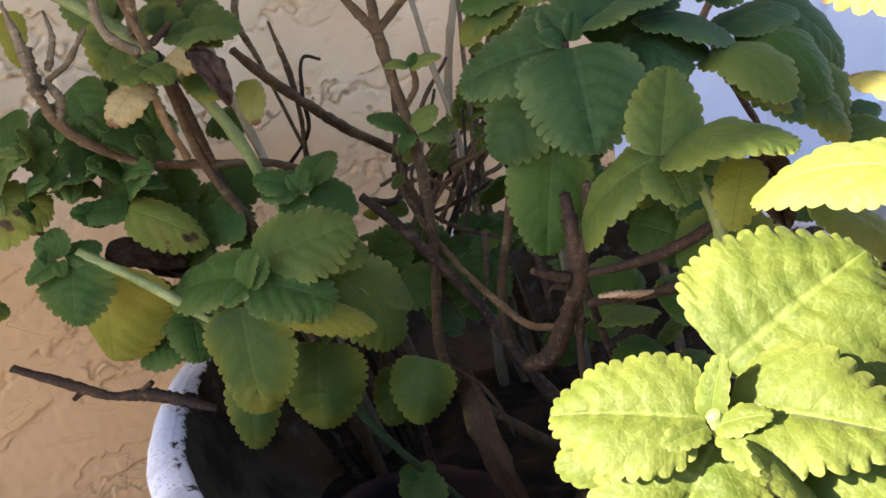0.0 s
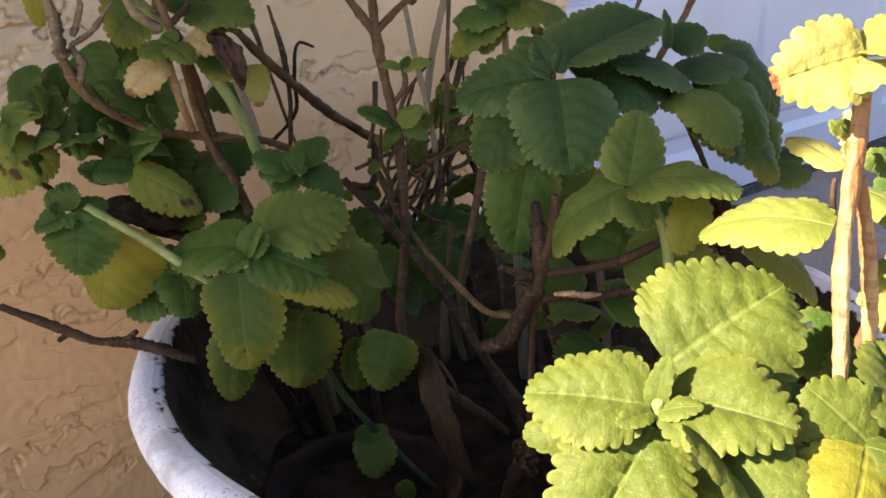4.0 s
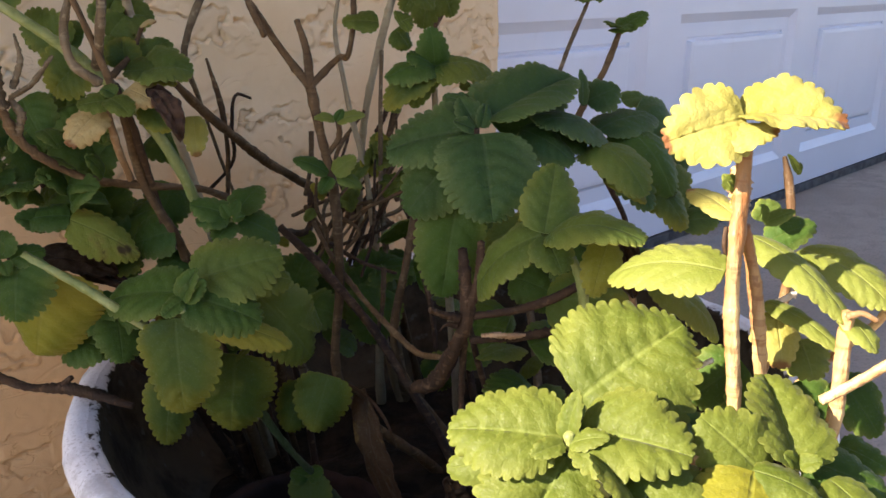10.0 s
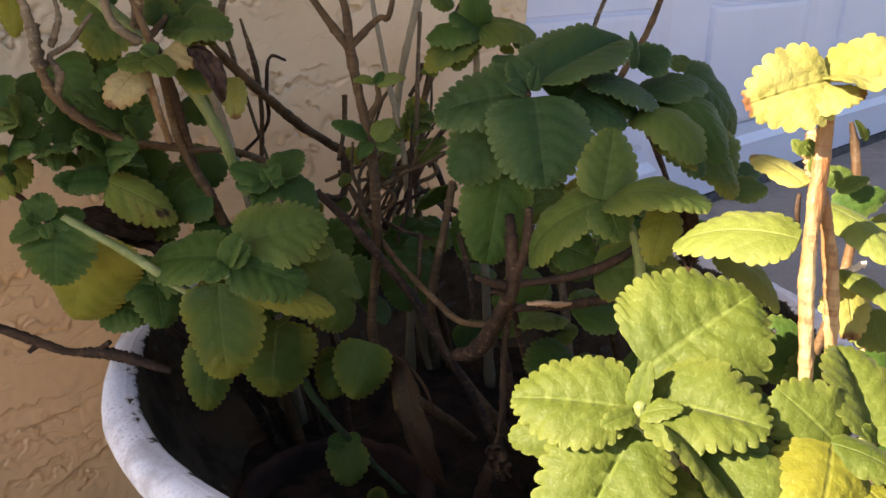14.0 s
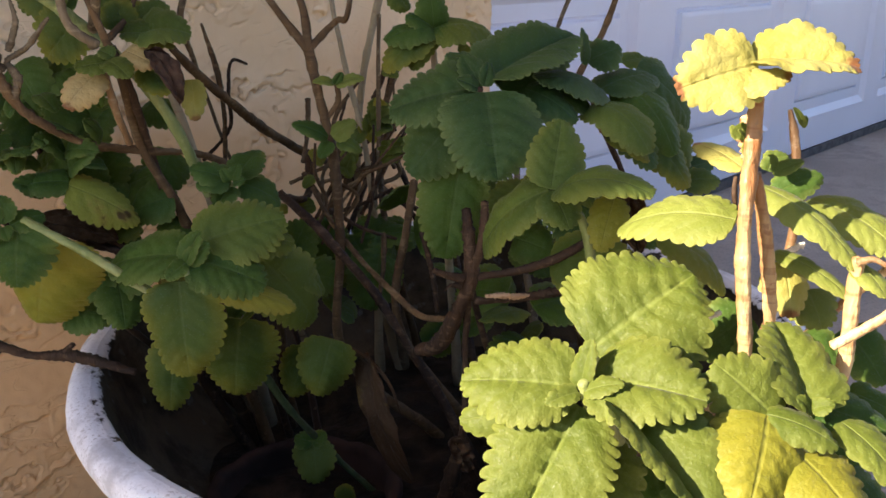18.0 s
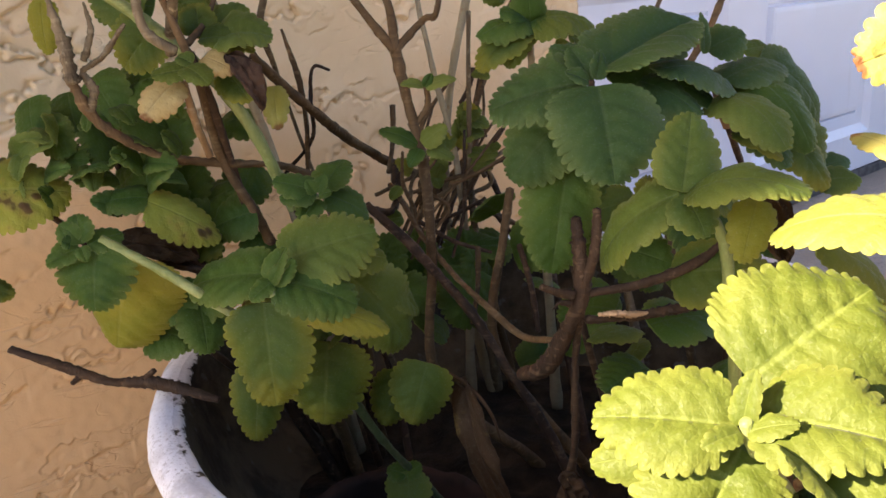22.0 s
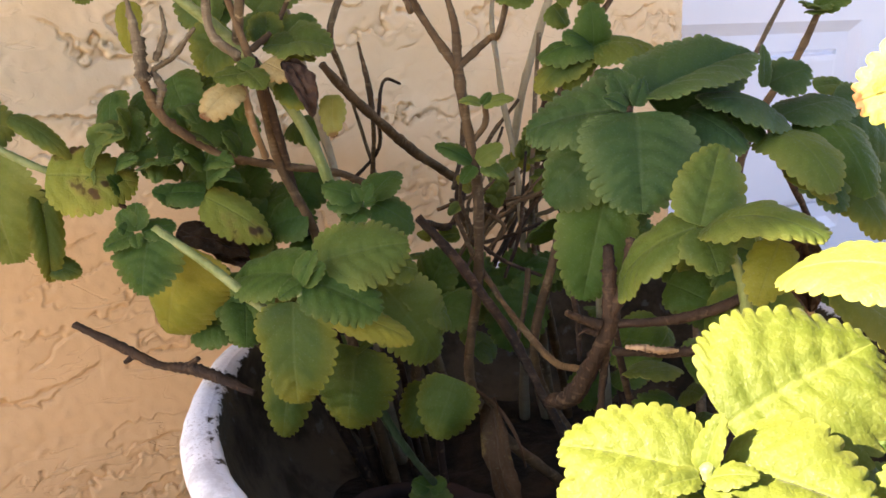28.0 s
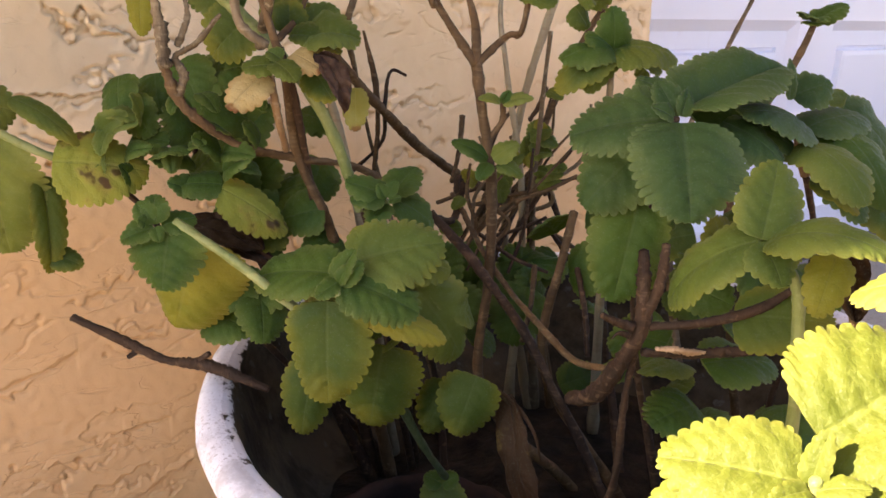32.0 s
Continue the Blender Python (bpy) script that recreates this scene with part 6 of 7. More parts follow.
stem(tall_sunlit_herb, REDSTEM, (0.4168, 0.2928, 0.1330, 0.0040), (0.4160, 0.2139, 0.4108, 0.0023), (0.4196, 0.2203, 0.4382, 0.0021), (0.4196, 0.2240, 0.4492, 0.0012), knots=0.12)
stem(tall_sunlit_herb, ORANGE, (0.4142, 0.2927, 0.1330, 0.0050), (0.3336, 0.1496, 0.3580, 0.0032), (0.3378, 0.1516, 0.3823, 0.0031), (0.3390, 0.1526, 0.4047, 0.0028), knots=0.12)
stem(tall_sunlit_herb, REDSTEM, (0.3335, 0.1512, 0.4045, 0.0020), (0.3365, 0.1461, 0.4064, 0.0014), (0.3381, 0.1407, 0.4044, 0.0012), knots=0.1)
stem(tall_sunlit_herb, ORANGE, (0.3169, 0.1503, 0.3720, 0.0022), (0.3258, 0.1383, 0.3830, 0.0022), (0.3313, 0.1251, 0.3973, 0.0021), (0.5000, 0.1536, 0.3269, 0.0040), rough=0.06)

drooping_herb = plant("drooping pale-stemmed herb shoot with spotted hanging leaves")
stem(drooping_herb, FRESH, (-0.0125, 0.7122, 0.4482, 0.0029), (0.0277, 0.6891, 0.4395, 0.0029), (0.0622, 0.6685, 0.4203, 0.0027), (0.0904, 0.6531, 0.4039, 0.0025), (0.1188, 0.6465, 0.3912, 0.0024), knots=0.1)
stem(drooping_herb, DARK, (0.1181, 0.6468, 0.3912, 0.0019), (0.1414, 0.6462, 0.3692, 0.0019), (0.1653, 0.6471, 0.3322, 0.0020), (0.3229, 0.6109, 0.1330, 0.0034), knots=0.1)
leaf(drooping_herb, (-0.0121, 0.7133, 0.4530), (0.0438, 0.6866, 0.4609), 0.0429, (-0.39, -0.62, 0.68), 0.12, 0.05, PALE)
leaf(drooping_herb, (0.0270, 0.6893, 0.4384), (0.0804, 0.6761, 0.4276), 0.0497, (-0.05, -0.75, 0.66), 0.14, 0.05, PALE)
leaf(drooping_herb, (0.0596, 0.6719, 0.4152), (0.0678, 0.6755, 0.3369), 0.0601, (-0.53, -0.84, -0.10), 0.08, 0.10, PALE)
leaf(drooping_herb, (0.0220, 0.7225, 0.4236), (0.0327, 0.6961, 0.3458), 0.0484, (-0.59, -0.78, 0.18), 0.10, 0.05, MOSS)
leaf(drooping_herb, (-0.0077, 0.7154, 0.4261), (0.0076, 0.6951, 0.4013), 0.0427, (-0.30, -0.82, 0.48), 0.10, 0.05, MOSS)
leaf(drooping_herb, (0.0885, 0.6614, 0.3886), (0.0876, 0.6618, 0.3235), 0.0223, (0.07, -1.00, -0.01), 0.16, 0.40, OLIVE)
leaf(drooping_herb, (0.0879, 0.6650, 0.3360), (0.1059, 0.6535, 0.3281), 0.0178, (-0.19, -0.74, 0.64), 0.16, 0.10, OLIVE)
leaf(drooping_herb, (0.0921, 0.6455, 0.4010), (0.1454, 0.6297, 0.3925), 0.0457, (-0.13, -0.77, 0.62), 0.12, -0.04, SPOTTED, label="yellow-green leaf with brown spots")
leaf(drooping_herb, (0.0781, 0.6740, 0.4367), (0.1080, 0.6454, 0.4094), 0.0155, (-0.03, -0.70, 0.71), 0.25, -0.10, OLIVE)

shaded_herb = plant("dense dark green herb leaves deep in the shade")
stem(shaded_herb, DARK, (0.2936, 0.5906, 0.1330, 0.0052), (0.1946, 0.6329, 0.3721, 0.0023), (0.1735, 0.6493, 0.4165, 0.0020), knots=0.1)
leaf(shaded_herb, (0.1422, 0.6686, 0.4485), (0.1353, 0.6463, 0.4234), 0.0265, (-0.67, -0.46, 0.59), 0.15, 0.05, GREEN)
leaf(shaded_herb, (0.1449, 0.6623, 0.4350), (0.1498, 0.6335, 0.4144), 0.0260, (-0.65, -0.52, 0.56), 0.15, 0.05, GREEN)
leaf(shaded_herb, (0.1235, 0.6812, 0.4089), (0.1398, 0.6557, 0.4231), 0.0295, (-0.71, -0.07, 0.70), 0.15, 0.05, GREEN)
leaf(shaded_herb, (0.1678, 0.6761, 0.4484), (0.1624, 0.6525, 0.4224), 0.0273, (-0.39, -0.64, 0.66), 0.15, 0.05, GREEN)
leaf(shaded_herb, (0.1835, 0.6683, 0.4575), (0.1871, 0.6369, 0.4265), 0.0348, (-0.69, -0.55, 0.47), 0.15, 0.05, GREEN)
leaf(shaded_herb, (0.1896, 0.6705, 0.4386), (0.2157, 0.6393, 0.4560), 0.0458, (-0.68, -0.17, 0.72), 0.15, 0.05, GREEN)
leaf(shaded_herb, (0.2114, 0.6483, 0.4163), (0.2220, 0.6343, 0.4539), 0.0399, (-0.94, -0.32, 0.14), 0.15, 0.05, GREEN)
leaf(shaded_herb, (0.1848, 0.6387, 0.4081), (0.1652, 0.6420, 0.4347), 0.0410, (0.35, -0.86, 0.37), 0.15, 0.05, GREEN)
leaf(shaded_herb, (0.1746, 0.6376, 0.3829), (0.1934, 0.6138, 0.4076), 0.0388, (-0.84, -0.11, 0.53), 0.15, 0.05, GREEN)
leaf(shaded_herb, (0.2070, 0.6231, 0.3682), (0.1938, 0.6241, 0.4013), 0.0313, (-0.26, -0.96, -0.07), 0.15, 0.05, GREEN)
leaf(shaded_herb, (0.1737, 0.6307, 0.3984), (0.1487, 0.6292, 0.3988), 0.0299, (0.03, -0.27, 0.96), 0.15, 0.05, GREEN)
leaf(shaded_herb, (0.2099, 0.6447, 0.3636), (0.2308, 0.6217, 0.3949), 0.0379, (-0.86, -0.43, 0.26), 0.15, 0.05, GREEN)
leaf(shaded_herb, (0.2188, 0.6360, 0.3553), (0.2437, 0.6076, 0.3790), 0.0476, (-0.75, -0.12, 0.65), 0.15, 0.05, GREEN)
leaf(shaded_herb, (0.2119, 0.6430, 0.4013), (0.2274, 0.6230, 0.4306), 0.0341, (-0.91, -0.35, 0.24), 0.15, 0.05, GREEN)
leaf(shaded_herb, (0.2350, 0.6094, 0.3463), (0.2097, 0.6159, 0.3710), 0.0326, (-0.07, -0.98, 0.18), 0.15, 0.05, GREEN)
leaf(shaded_herb, (0.2688, 0.6253, 0.3898), (0.2464, 0.6127, 0.3616), 0.0330, (-0.19, -0.83, 0.52), 0.15, 0.05, GREEN)
leaf(shaded_herb, (0.2372, 0.6372, 0.3597), (0.2571, 0.6025, 0.3528), 0.0358, (-0.52, -0.44, 0.73), 0.15, 0.05, GREEN)
leaf(shaded_herb, (0.2173, 0.6330, 0.4207), (0.1861, 0.6392, 0.4316), 0.0346, (0.04, -0.81, 0.58), 0.15, 0.05, GREEN)
leaf(shaded_herb, (0.1427, 0.6552, 0.4085), (0.1587, 0.6263, 0.4113), 0.0246, (-0.67, -0.30, 0.67), 0.15, 0.05, GREEN)
leaf(shaded_herb, (0.2178, 0.6248, 0.3577), (0.2146, 0.5993, 0.3303), 0.0323, (-0.32, -0.67, 0.67), 0.15, 0.05, GREEN)
leaf(shaded_herb, (0.2555, 0.5828, 0.3467), (0.2299, 0.5761, 0.3298), 0.0270, (-0.23, -0.73, 0.63), 0.15, 0.05, GREEN)
leaf(shaded_herb, (0.2202, 0.6300, 0.3400), (0.1903, 0.6375, 0.3579), 0.0345, (0.02, -0.91, 0.41), 0.15, 0.05, GREEN)
leaf(shaded_herb, (0.2681, 0.6604, 0.4191), (0.2804, 0.6304, 0.4108), 0.0280, (-0.45, -0.41, 0.80), 0.15, 0.05, GREEN)
leaf(shaded_herb, (0.4393, 0.5732, 0.2809), (0.4116, 0.5830, 0.3105), 0.0379, (-0.14, -0.97, 0.19), 0.15, 0.05, GREEN)
leaf(shaded_herb, (0.4028, 0.5797, 0.3009), (0.4017, 0.5519, 0.2709), 0.0402, (-0.51, -0.62, 0.60), 0.15, 0.05, GREEN)
leaf(shaded_herb, (0.4234, 0.5540, 0.2656), (0.4103, 0.5567, 0.3041), 0.0492, (0.30, -0.93, 0.17), 0.15, 0.05, GREEN)
leaf(shaded_herb, (0.3815, 0.5867, 0.2776), (0.3767, 0.5854, 0.3215), 0.0452, (-0.07, -0.99, -0.04), 0.15, 0.05, GREEN)
leaf(shaded_herb, (0.4068, 0.5486, 0.2911), (0.3799, 0.5360, 0.2530), 0.0481, (-0.27, -0.84, 0.47), 0.15, 0.05, GREEN)
leaf(shaded_herb, (0.4580, 0.5667, 0.3005), (0.4230, 0.5685, 0.2899), 0.0337, (-0.24, -0.70, 0.67), 0.15, 0.05, GREEN)
leaf(shaded_herb, (0.3453, 0.5905, 0.2896), (0.3542, 0.5768, 0.3247), 0.0371, (-0.90, -0.43, 0.07), 0.15, 0.05, GREEN)
leaf(shaded_herb, (0.4078, 0.5054, 0.3148), (0.4278, 0.4768, 0.3272), 0.0379, (-0.82, -0.40, 0.41), 0.15, 0.05, GREEN)
leaf(shaded_herb, (0.3391, 0.5689, 0.2875), (0.3553, 0.5375, 0.2832), 0.0387, (-0.48, -0.36, 0.80), 0.15, 0.05, GREEN)
leaf(shaded_herb, (0.4104, 0.4397, 0.3501), (0.3775, 0.4375, 0.3319), 0.0349, (-0.36, -0.58, 0.72), 0.15, 0.05, GREEN)
leaf(shaded_herb, (0.3988, 0.3950, 0.3429), (0.4079, 0.3680, 0.3368), 0.0307, (-0.74, -0.38, 0.56), 0.15, 0.05, GREEN)
leaf(shaded_herb, (0.4343, 0.3960, 0.3438), (0.3990, 0.4030, 0.3484), 0.0398, (0.03, -0.45, 0.89), 0.15, 0.05, GREEN)
leaf(shaded_herb, (0.4103, 0.3858, 0.2612), (0.3735, 0.3903, 0.2554), 0.0417, (-0.19, -0.38, 0.91), 0.15, 0.05, GREEN)

low_thicket = plant("low tangle of dark green herb leaves over the soil")
stem(low_thicket, DARK, (0.4700, 0.4859, 0.1331, 0.0043), (0.5000, 0.5392, 0.2110, 0.0034), (0.5200, 0.5712, 0.2597, 0.0026))
leaf(low_thicket, (0.5168, 0.5731, 0.2995), (0.5479, 0.5884, 0.3113), 0.0276, (-0.46, 0.29, 0.84), 0.15, 0.05, GREEN)
leaf(low_thicket, (0.5379, 0.4984, 0.1933), (0.5211, 0.4669, 0.2062), 0.0267, (-0.47, 0.54, 0.70), 0.15, 0.05, MOSS)
leaf(low_thicket, (0.4020, 0.6473, 0.2935), (0.3892, 0.6098, 0.2798), 0.0310, (-0.12, -0.30, 0.94), 0.15, 0.05, GREEN)
leaf(low_thicket, (0.3827, 0.5948, 0.2732), (0.4146, 0.6028, 0.2704), 0.0280, (0.02, 0.27, 0.96), 0.15, 0.05, MOSS)
leaf(low_thicket, (0.4917, 0.4237, 0.2821), (0.5303, 0.4319, 0.2710), 0.0296, (0.34, -0.51, 0.79), 0.15, 0.05, GREEN)
leaf(low_thicket, (0.4369, 0.5915, 0.2908), (0.4139, 0.5650, 0.2918), 0.0262, (-0.23, 0.24, 0.94), 0.15, 0.05, MOSS)
leaf(low_thicket, (0.5094, 0.5729, 0.2473), (0.4841, 0.5438, 0.2530), 0.0296, (0.33, -0.10, 0.93), 0.15, 0.05, GREEN)
leaf(low_thicket, (0.4334, 0.4301, 0.2820), (0.4281, 0.4786, 0.2701), 0.0394, (-0.60, 0.13, 0.79), 0.15, 0.05, GREEN)
leaf(low_thicket, (0.5304, 0.6091, 0.2450), (0.5648, 0.6157, 0.2532), 0.0308, (-0.14, -0.39, 0.91), 0.15, 0.05, MOSS)
leaf(low_thicket, (0.4560, 0.4500, 0.2843), (0.4141, 0.4636, 0.2682), 0.0372, (-0.45, -0.56, 0.69), 0.15, 0.05, GREEN)
leaf(low_thicket, (0.4005, 0.5951, 0.2687), (0.3638, 0.5851, 0.2617), 0.0299, (-0.16, -0.10, 0.98), 0.15, 0.05, MOSS)
leaf(low_thicket, (0.3533, 0.6352, 0.3030), (0.3841, 0.6518, 0.2984), 0.0249, (0.02, 0.23, 0.97), 0.15, 0.05, GREEN)
leaf(low_thicket, (0.4113, 0.5793, 0.2957), (0.4478, 0.5406, 0.3014), 0.0392, (-0.24, -0.08, 0.96), 0.15, 0.05, GREEN)
leaf(low_thicket, (0.4297, 0.6145, 0.2511), (0.4021, 0.6343, 0.2374), 0.0276, (-0.50, -0.09, 0.86), 0.15, 0.05, GREEN)
leaf(low_thicket, (0.5756, 0.4784, 0.3046), (0.5885, 0.4383, 0.3071), 0.0299, (-0.60, -0.15, 0.79), 0.15, 0.05, MOSS)
leaf(low_thicket, (0.5123, 0.3469, 0.1838), (0.4657, 0.3568, 0.1809), 0.0349, (-0.18, -0.62, 0.76), 0.15, 0.05, GREEN)
leaf(low_thicket, (0.4473, 0.4698, 0.2722), (0.4874, 0.4701, 0.2662), 0.0326, (0.11, -0.69, 0.72), 0.15, 0.05, GREEN)
leaf(low_thicket, (0.5632, 0.4322, 0.1789), (0.5758, 0.4010, 0.1932), 0.0280, (-0.62, 0.10, 0.78), 0.15, 0.05, GREEN)
leaf(low_thicket, (0.4291, 0.2927, 0.2314), (0.3952, 0.3265, 0.2411), 0.0350, (-0.44, -0.62, 0.65), 0.15, 0.05, OLIVE)
leaf(low_thicket, (0.5079, 0.3229, 0.2025), (0.5442, 0.2931, 0.2065), 0.0362, (-0.49, -0.49, 0.72), 0.15, 0.05, GREEN)
leaf(low_thicket, (0.3972, 0.3752, 0.2983), (0.4437, 0.3551, 0.2946), 0.0394, (-0.06, -0.32, 0.94), 0.15, 0.05, GREEN)
leaf(low_thicket, (0.5695, 0.5329, 0.2654), (0.6041, 0.5243, 0.2664), 0.0293, (-0.18, -0.61, 0.77), 0.15, 0.05, GREEN)
leaf(low_thicket, (0.5705, 0.3994, 0.3244), (0.5261, 0.3689, 0.3112), 0.0436, (-0.15, -0.20, 0.97), 0.15, 0.05, GREEN)
leaf(low_thicket, (0.4571, 0.2976, 0.2571), (0.4328, 0.2698, 0.2442), 0.0323, (0.18, -0.54, 0.82), 0.15, 0.05, OLIVE)
leaf(low_thicket, (0.4782, 0.5595, 0.3379), (0.5207, 0.5270, 0.3248), 0.0411, (-0.31, -0.67, 0.67), 0.15, 0.05, GREEN)
leaf(low_thicket, (0.4551, 0.5682, 0.3238), (0.4123, 0.5447, 0.3405), 0.0389, (-0.06, 0.65, 0.75), 0.15, 0.05, GREEN)
leaf(low_thicket, (0.5492, 0.5135, 0.2730), (0.5327, 0.4692, 0.2577), 0.0389, (-0.17, -0.26, 0.95), 0.15, 0.05, GREEN)
leaf(low_thicket, (0.5326, 0.4906, 0.3306), (0.5035, 0.5310, 0.3106), 0.0372, (-0.80, -0.32, 0.51), 0.15, 0.05, OLIVE)
leaf(low_thicket, (0.3829, 0.3509, 0.3415), (0.4046, 0.3032, 0.3493), 0.0377, (-0.78, -0.27, 0.56), 0.15, 0.05, OLIVE)
leaf(low_thicket, (0.5151, 0.3186, 0.1812), (0.4766, 0.3026, 0.1676), 0.0319, (-0.07, -0.53, 0.84), 0.15, 0.05, GREEN)
leaf(low_thicket, (0.4734, 0.3617, 0.2537), (0.4320, 0.3283, 0.2387), 0.0393, (-0.42, 0.12, 0.90), 0.15, 0.05, GREEN)
leaf(low_thicket, (0.4653, 0.5589, 0.1840), (0.5125, 0.5529, 0.1876), 0.0345, (-0.14, -0.71, 0.69), 0.15, 0.05, GREEN)
leaf(low_thicket, (0.4804, 0.5233, 0.2024), (0.5153, 0.5174, 0.2132), 0.0268, (-0.32, -0.22, 0.92), 0.15, 0.05, GREEN)
leaf(low_thicket, (0.4651, 0.4224, 0.2005), (0.4996, 0.4016, 0.1993), 0.0343, (-0.25, -0.47, 0.85), 0.15, 0.05, DEAD)
leaf(low_thicket, (0.4353, 0.3529, 0.1890), (0.4366, 0.3987, 0.1901), 0.0329, (0.07, -0.03, 1.00), 0.15, 0.05, GREEN)
leaf(low_thicket, (0.4174, 0.2905, 0.2057), (0.3848, 0.2964, 0.2040), 0.0236, (-0.11, -0.35, 0.93), 0.15, 0.05, GREEN)
leaf(low_thicket, (0.5090, 0.3682, 0.2013), (0.4672, 0.3563, 0.2161), 0.0326, (0.04, 0.72, 0.69), 0.15, 0.05, GREEN)
leaf(low_thicket, (0.3683, 0.2858, 0.2118), (0.3472, 0.2599, 0.2123), 0.0272, (0.45, -0.35, 0.82), 0.15, 0.05, GREEN)
leaf(low_thicket, (0.4029, 0.3079, 0.2060), (0.4445, 0.3242, 0.1904), 0.0355, (0.48, -0.61, 0.63), 0.15, 0.05, MOSS)
leaf(low_thicket, (0.5152, 0.3584, 0.1960), (0.4871, 0.3353, 0.1997), 0.0290, (0.11, 0.03, 0.99), 0.15, 0.05, GREEN)
leaf(low_thicket, (0.4083, 0.3693, 0.2396), (0.4415, 0.3970, 0.2449), 0.0333, (-0.37, 0.28, 0.89), 0.15, 0.05, GREEN)
leaf(low_thicket, (0.5003, 0.3452, 0.2177), (0.5342, 0.3757, 0.2145), 0.0367, (0.11, -0.02, 0.99), 0.15, 0.05, GREEN)
leaf(low_thicket, (0.4210, 0.4046, 0.2795), (0.3841, 0.4098, 0.2800), 0.0311, (0.03, 0.13, 1.00), 0.15, 0.05, MOSS)
leaf(low_thicket, (0.4417, 0.3383, 0.2082), (0.4950, 0.3378, 0.2154), 0.0400, (-0.12, -0.49, 0.86), 0.15, 0.05, GREEN)
leaf(low_thicket, (0.4565, 0.3019, 0.2101), (0.4902, 0.3118, 0.2112), 0.0258, (0.05, -0.26, 0.96), 0.15, 0.05, GREEN)
leaf(low_thicket, (0.4196, 0.3025, 0.1955), (0.4144, 0.3472, 0.2047), 0.0373, (-0.49, -0.23, 0.84), 0.15, 0.05, MOSS)
leaf(low_thicket, (0.2936, 0.6122, 0.2677), (0.2948, 0.5805, 0.2642), 0.0238, (-0.80, -0.10, 0.59), 0.15, 0.05, GREEN)
leaf(low_thicket, (0.2781, 0.6050, 0.2548), (0.3149, 0.6278, 0.2464), 0.0332, (0.19, 0.06, 0.98), 0.15, 0.05, GREEN)
leaf(low_thicket, (0.3582, 0.5516, 0.2519), (0.3941, 0.5751, 0.2459), 0.0312, (0.43, -0.46, 0.78), 0.15, 0.05, GREEN)
leaf(low_thicket, (0.3820, 0.5972, 0.2848), (0.4117, 0.5761, 0.2955), 0.0300, (-0.56, -0.43, 0.71), 0.15, 0.05, GREEN)

fallen_leaf = plant("large brown curled dead leaf fallen into the planter", name="dead_leaf", category="leaf", group="fallen leaves")
stem(fallen_leaf, BROWN, (0.3069, 0.4936, 0.2636, 0.0011), (0.3150, 0.4772, 0.2586, 0.0013), (0.3203, 0.4634, 0.2512, 0.0012), name="stalk")
leaf(fallen_leaf, (0.3213, 0.4658, 0.2576), (0.3335, 0.4318, 0.1587), 0.0270, (-0.97, -0.25, -0.03), 0.18, 0.35, DRY, wave=1.2, crumple=0.08, shape=0.15, bite=0.1, name="blade")
stem(fallen_leaf, DRY, (0.3037, 0.4807, 0.2670, 0.0011), (0.3130, 0.4725, 0.2613, 0.0013), (0.3210, 0.4588, 0.2523, 0.0014), (0.3253, 0.4452, 0.2382, 0.0011), (0.3311, 0.4414, 0.2156, 0.0007), name="stalk")
leaf(shaded_herb, (0.1918, 0.5961, 0.3300), (0.1805, 0.5773, 0.3062), 0.0283, (-0.59, -0.47, 0.65), 0.15, 0.05, GREEN)
leaf(shaded_herb, (0.1954, 0.5765, 0.3161), (0.1874, 0.5552, 0.2914), 0.0312, (-0.12, -0.73, 0.67), 0.15, 0.05, GREEN)
leaf(shaded_herb, (0.1743, 0.6090, 0.2942), (0.1903, 0.5780, 0.2905), 0.0339, (-0.36, -0.28, 0.89), 0.15, 0.05, GREEN)
leaf(shaded_herb, (0.1952, 0.5885, 0.3138), (0.2132, 0.5594, 0.3203), 0.0343, (-0.54, -0.15, 0.83), 0.15, 0.05, GREEN)
leaf(shaded_herb, (0.1963, 0.6020, 0.3191), (0.1673, 0.6049, 0.3246), 0.0296, (0.05, -0.74, 0.66), 0.15, 0.05, GREEN)
stem(tall_sunlit_herb, ORANGE, (0.3367, 0.2067, 0.4586, 0.0032), (0.3333, 0.2040, 0.4494, 0.0047), (0.3321, 0.2019, 0.4398, 0.0039), rough=0.16, name="bud_knob")
stem(tall_sunlit_herb, DARK, (0.3295, 0.2068, 0.4325, 0.0009), (0.3280, 0.2057, 0.4246, 0.0012), (0.3296, 0.2045, 0.4162, 0.0008), rough=0.05, name="bark_flake")
leaf(tall_sunlit_herb, (0.3268, 0.2007, 0.4506), (0.3203, 0.2033, 0.4554), 0.0044, (0.03, -0.86, 0.52), 0.10, 0.20, LIME)
leaf(tall_sunlit_herb, (0.3268, 0.2007, 0.4506), (0.3221, 0.2030, 0.4584), 0.0039, (-0.36, -0.93, 0.07), 0.10, 0.20, LIME)
leaf(tall_sunlit_herb, (0.3268, 0.2007, 0.4506), (0.3249, 0.1953, 0.4480), 0.0039, (-0.60, -0.19, 0.78), 0.10, 0.20, LIME)
leaf(tall_sunlit_herb, (0.3268, 0.2007, 0.4506), (0.3193, 0.1993, 0.4452), 0.0044, (-0.55, -0.22, 0.81), 0.10, 0.20, LIME)
leaf(tall_sunlit_herb, (0.3511, 0.2020, 0.4319), (0.3540, 0.2014, 0.4394), 0.0078, (-0.76, -0.60, 0.24), 0.15, 0.10, MOSS)
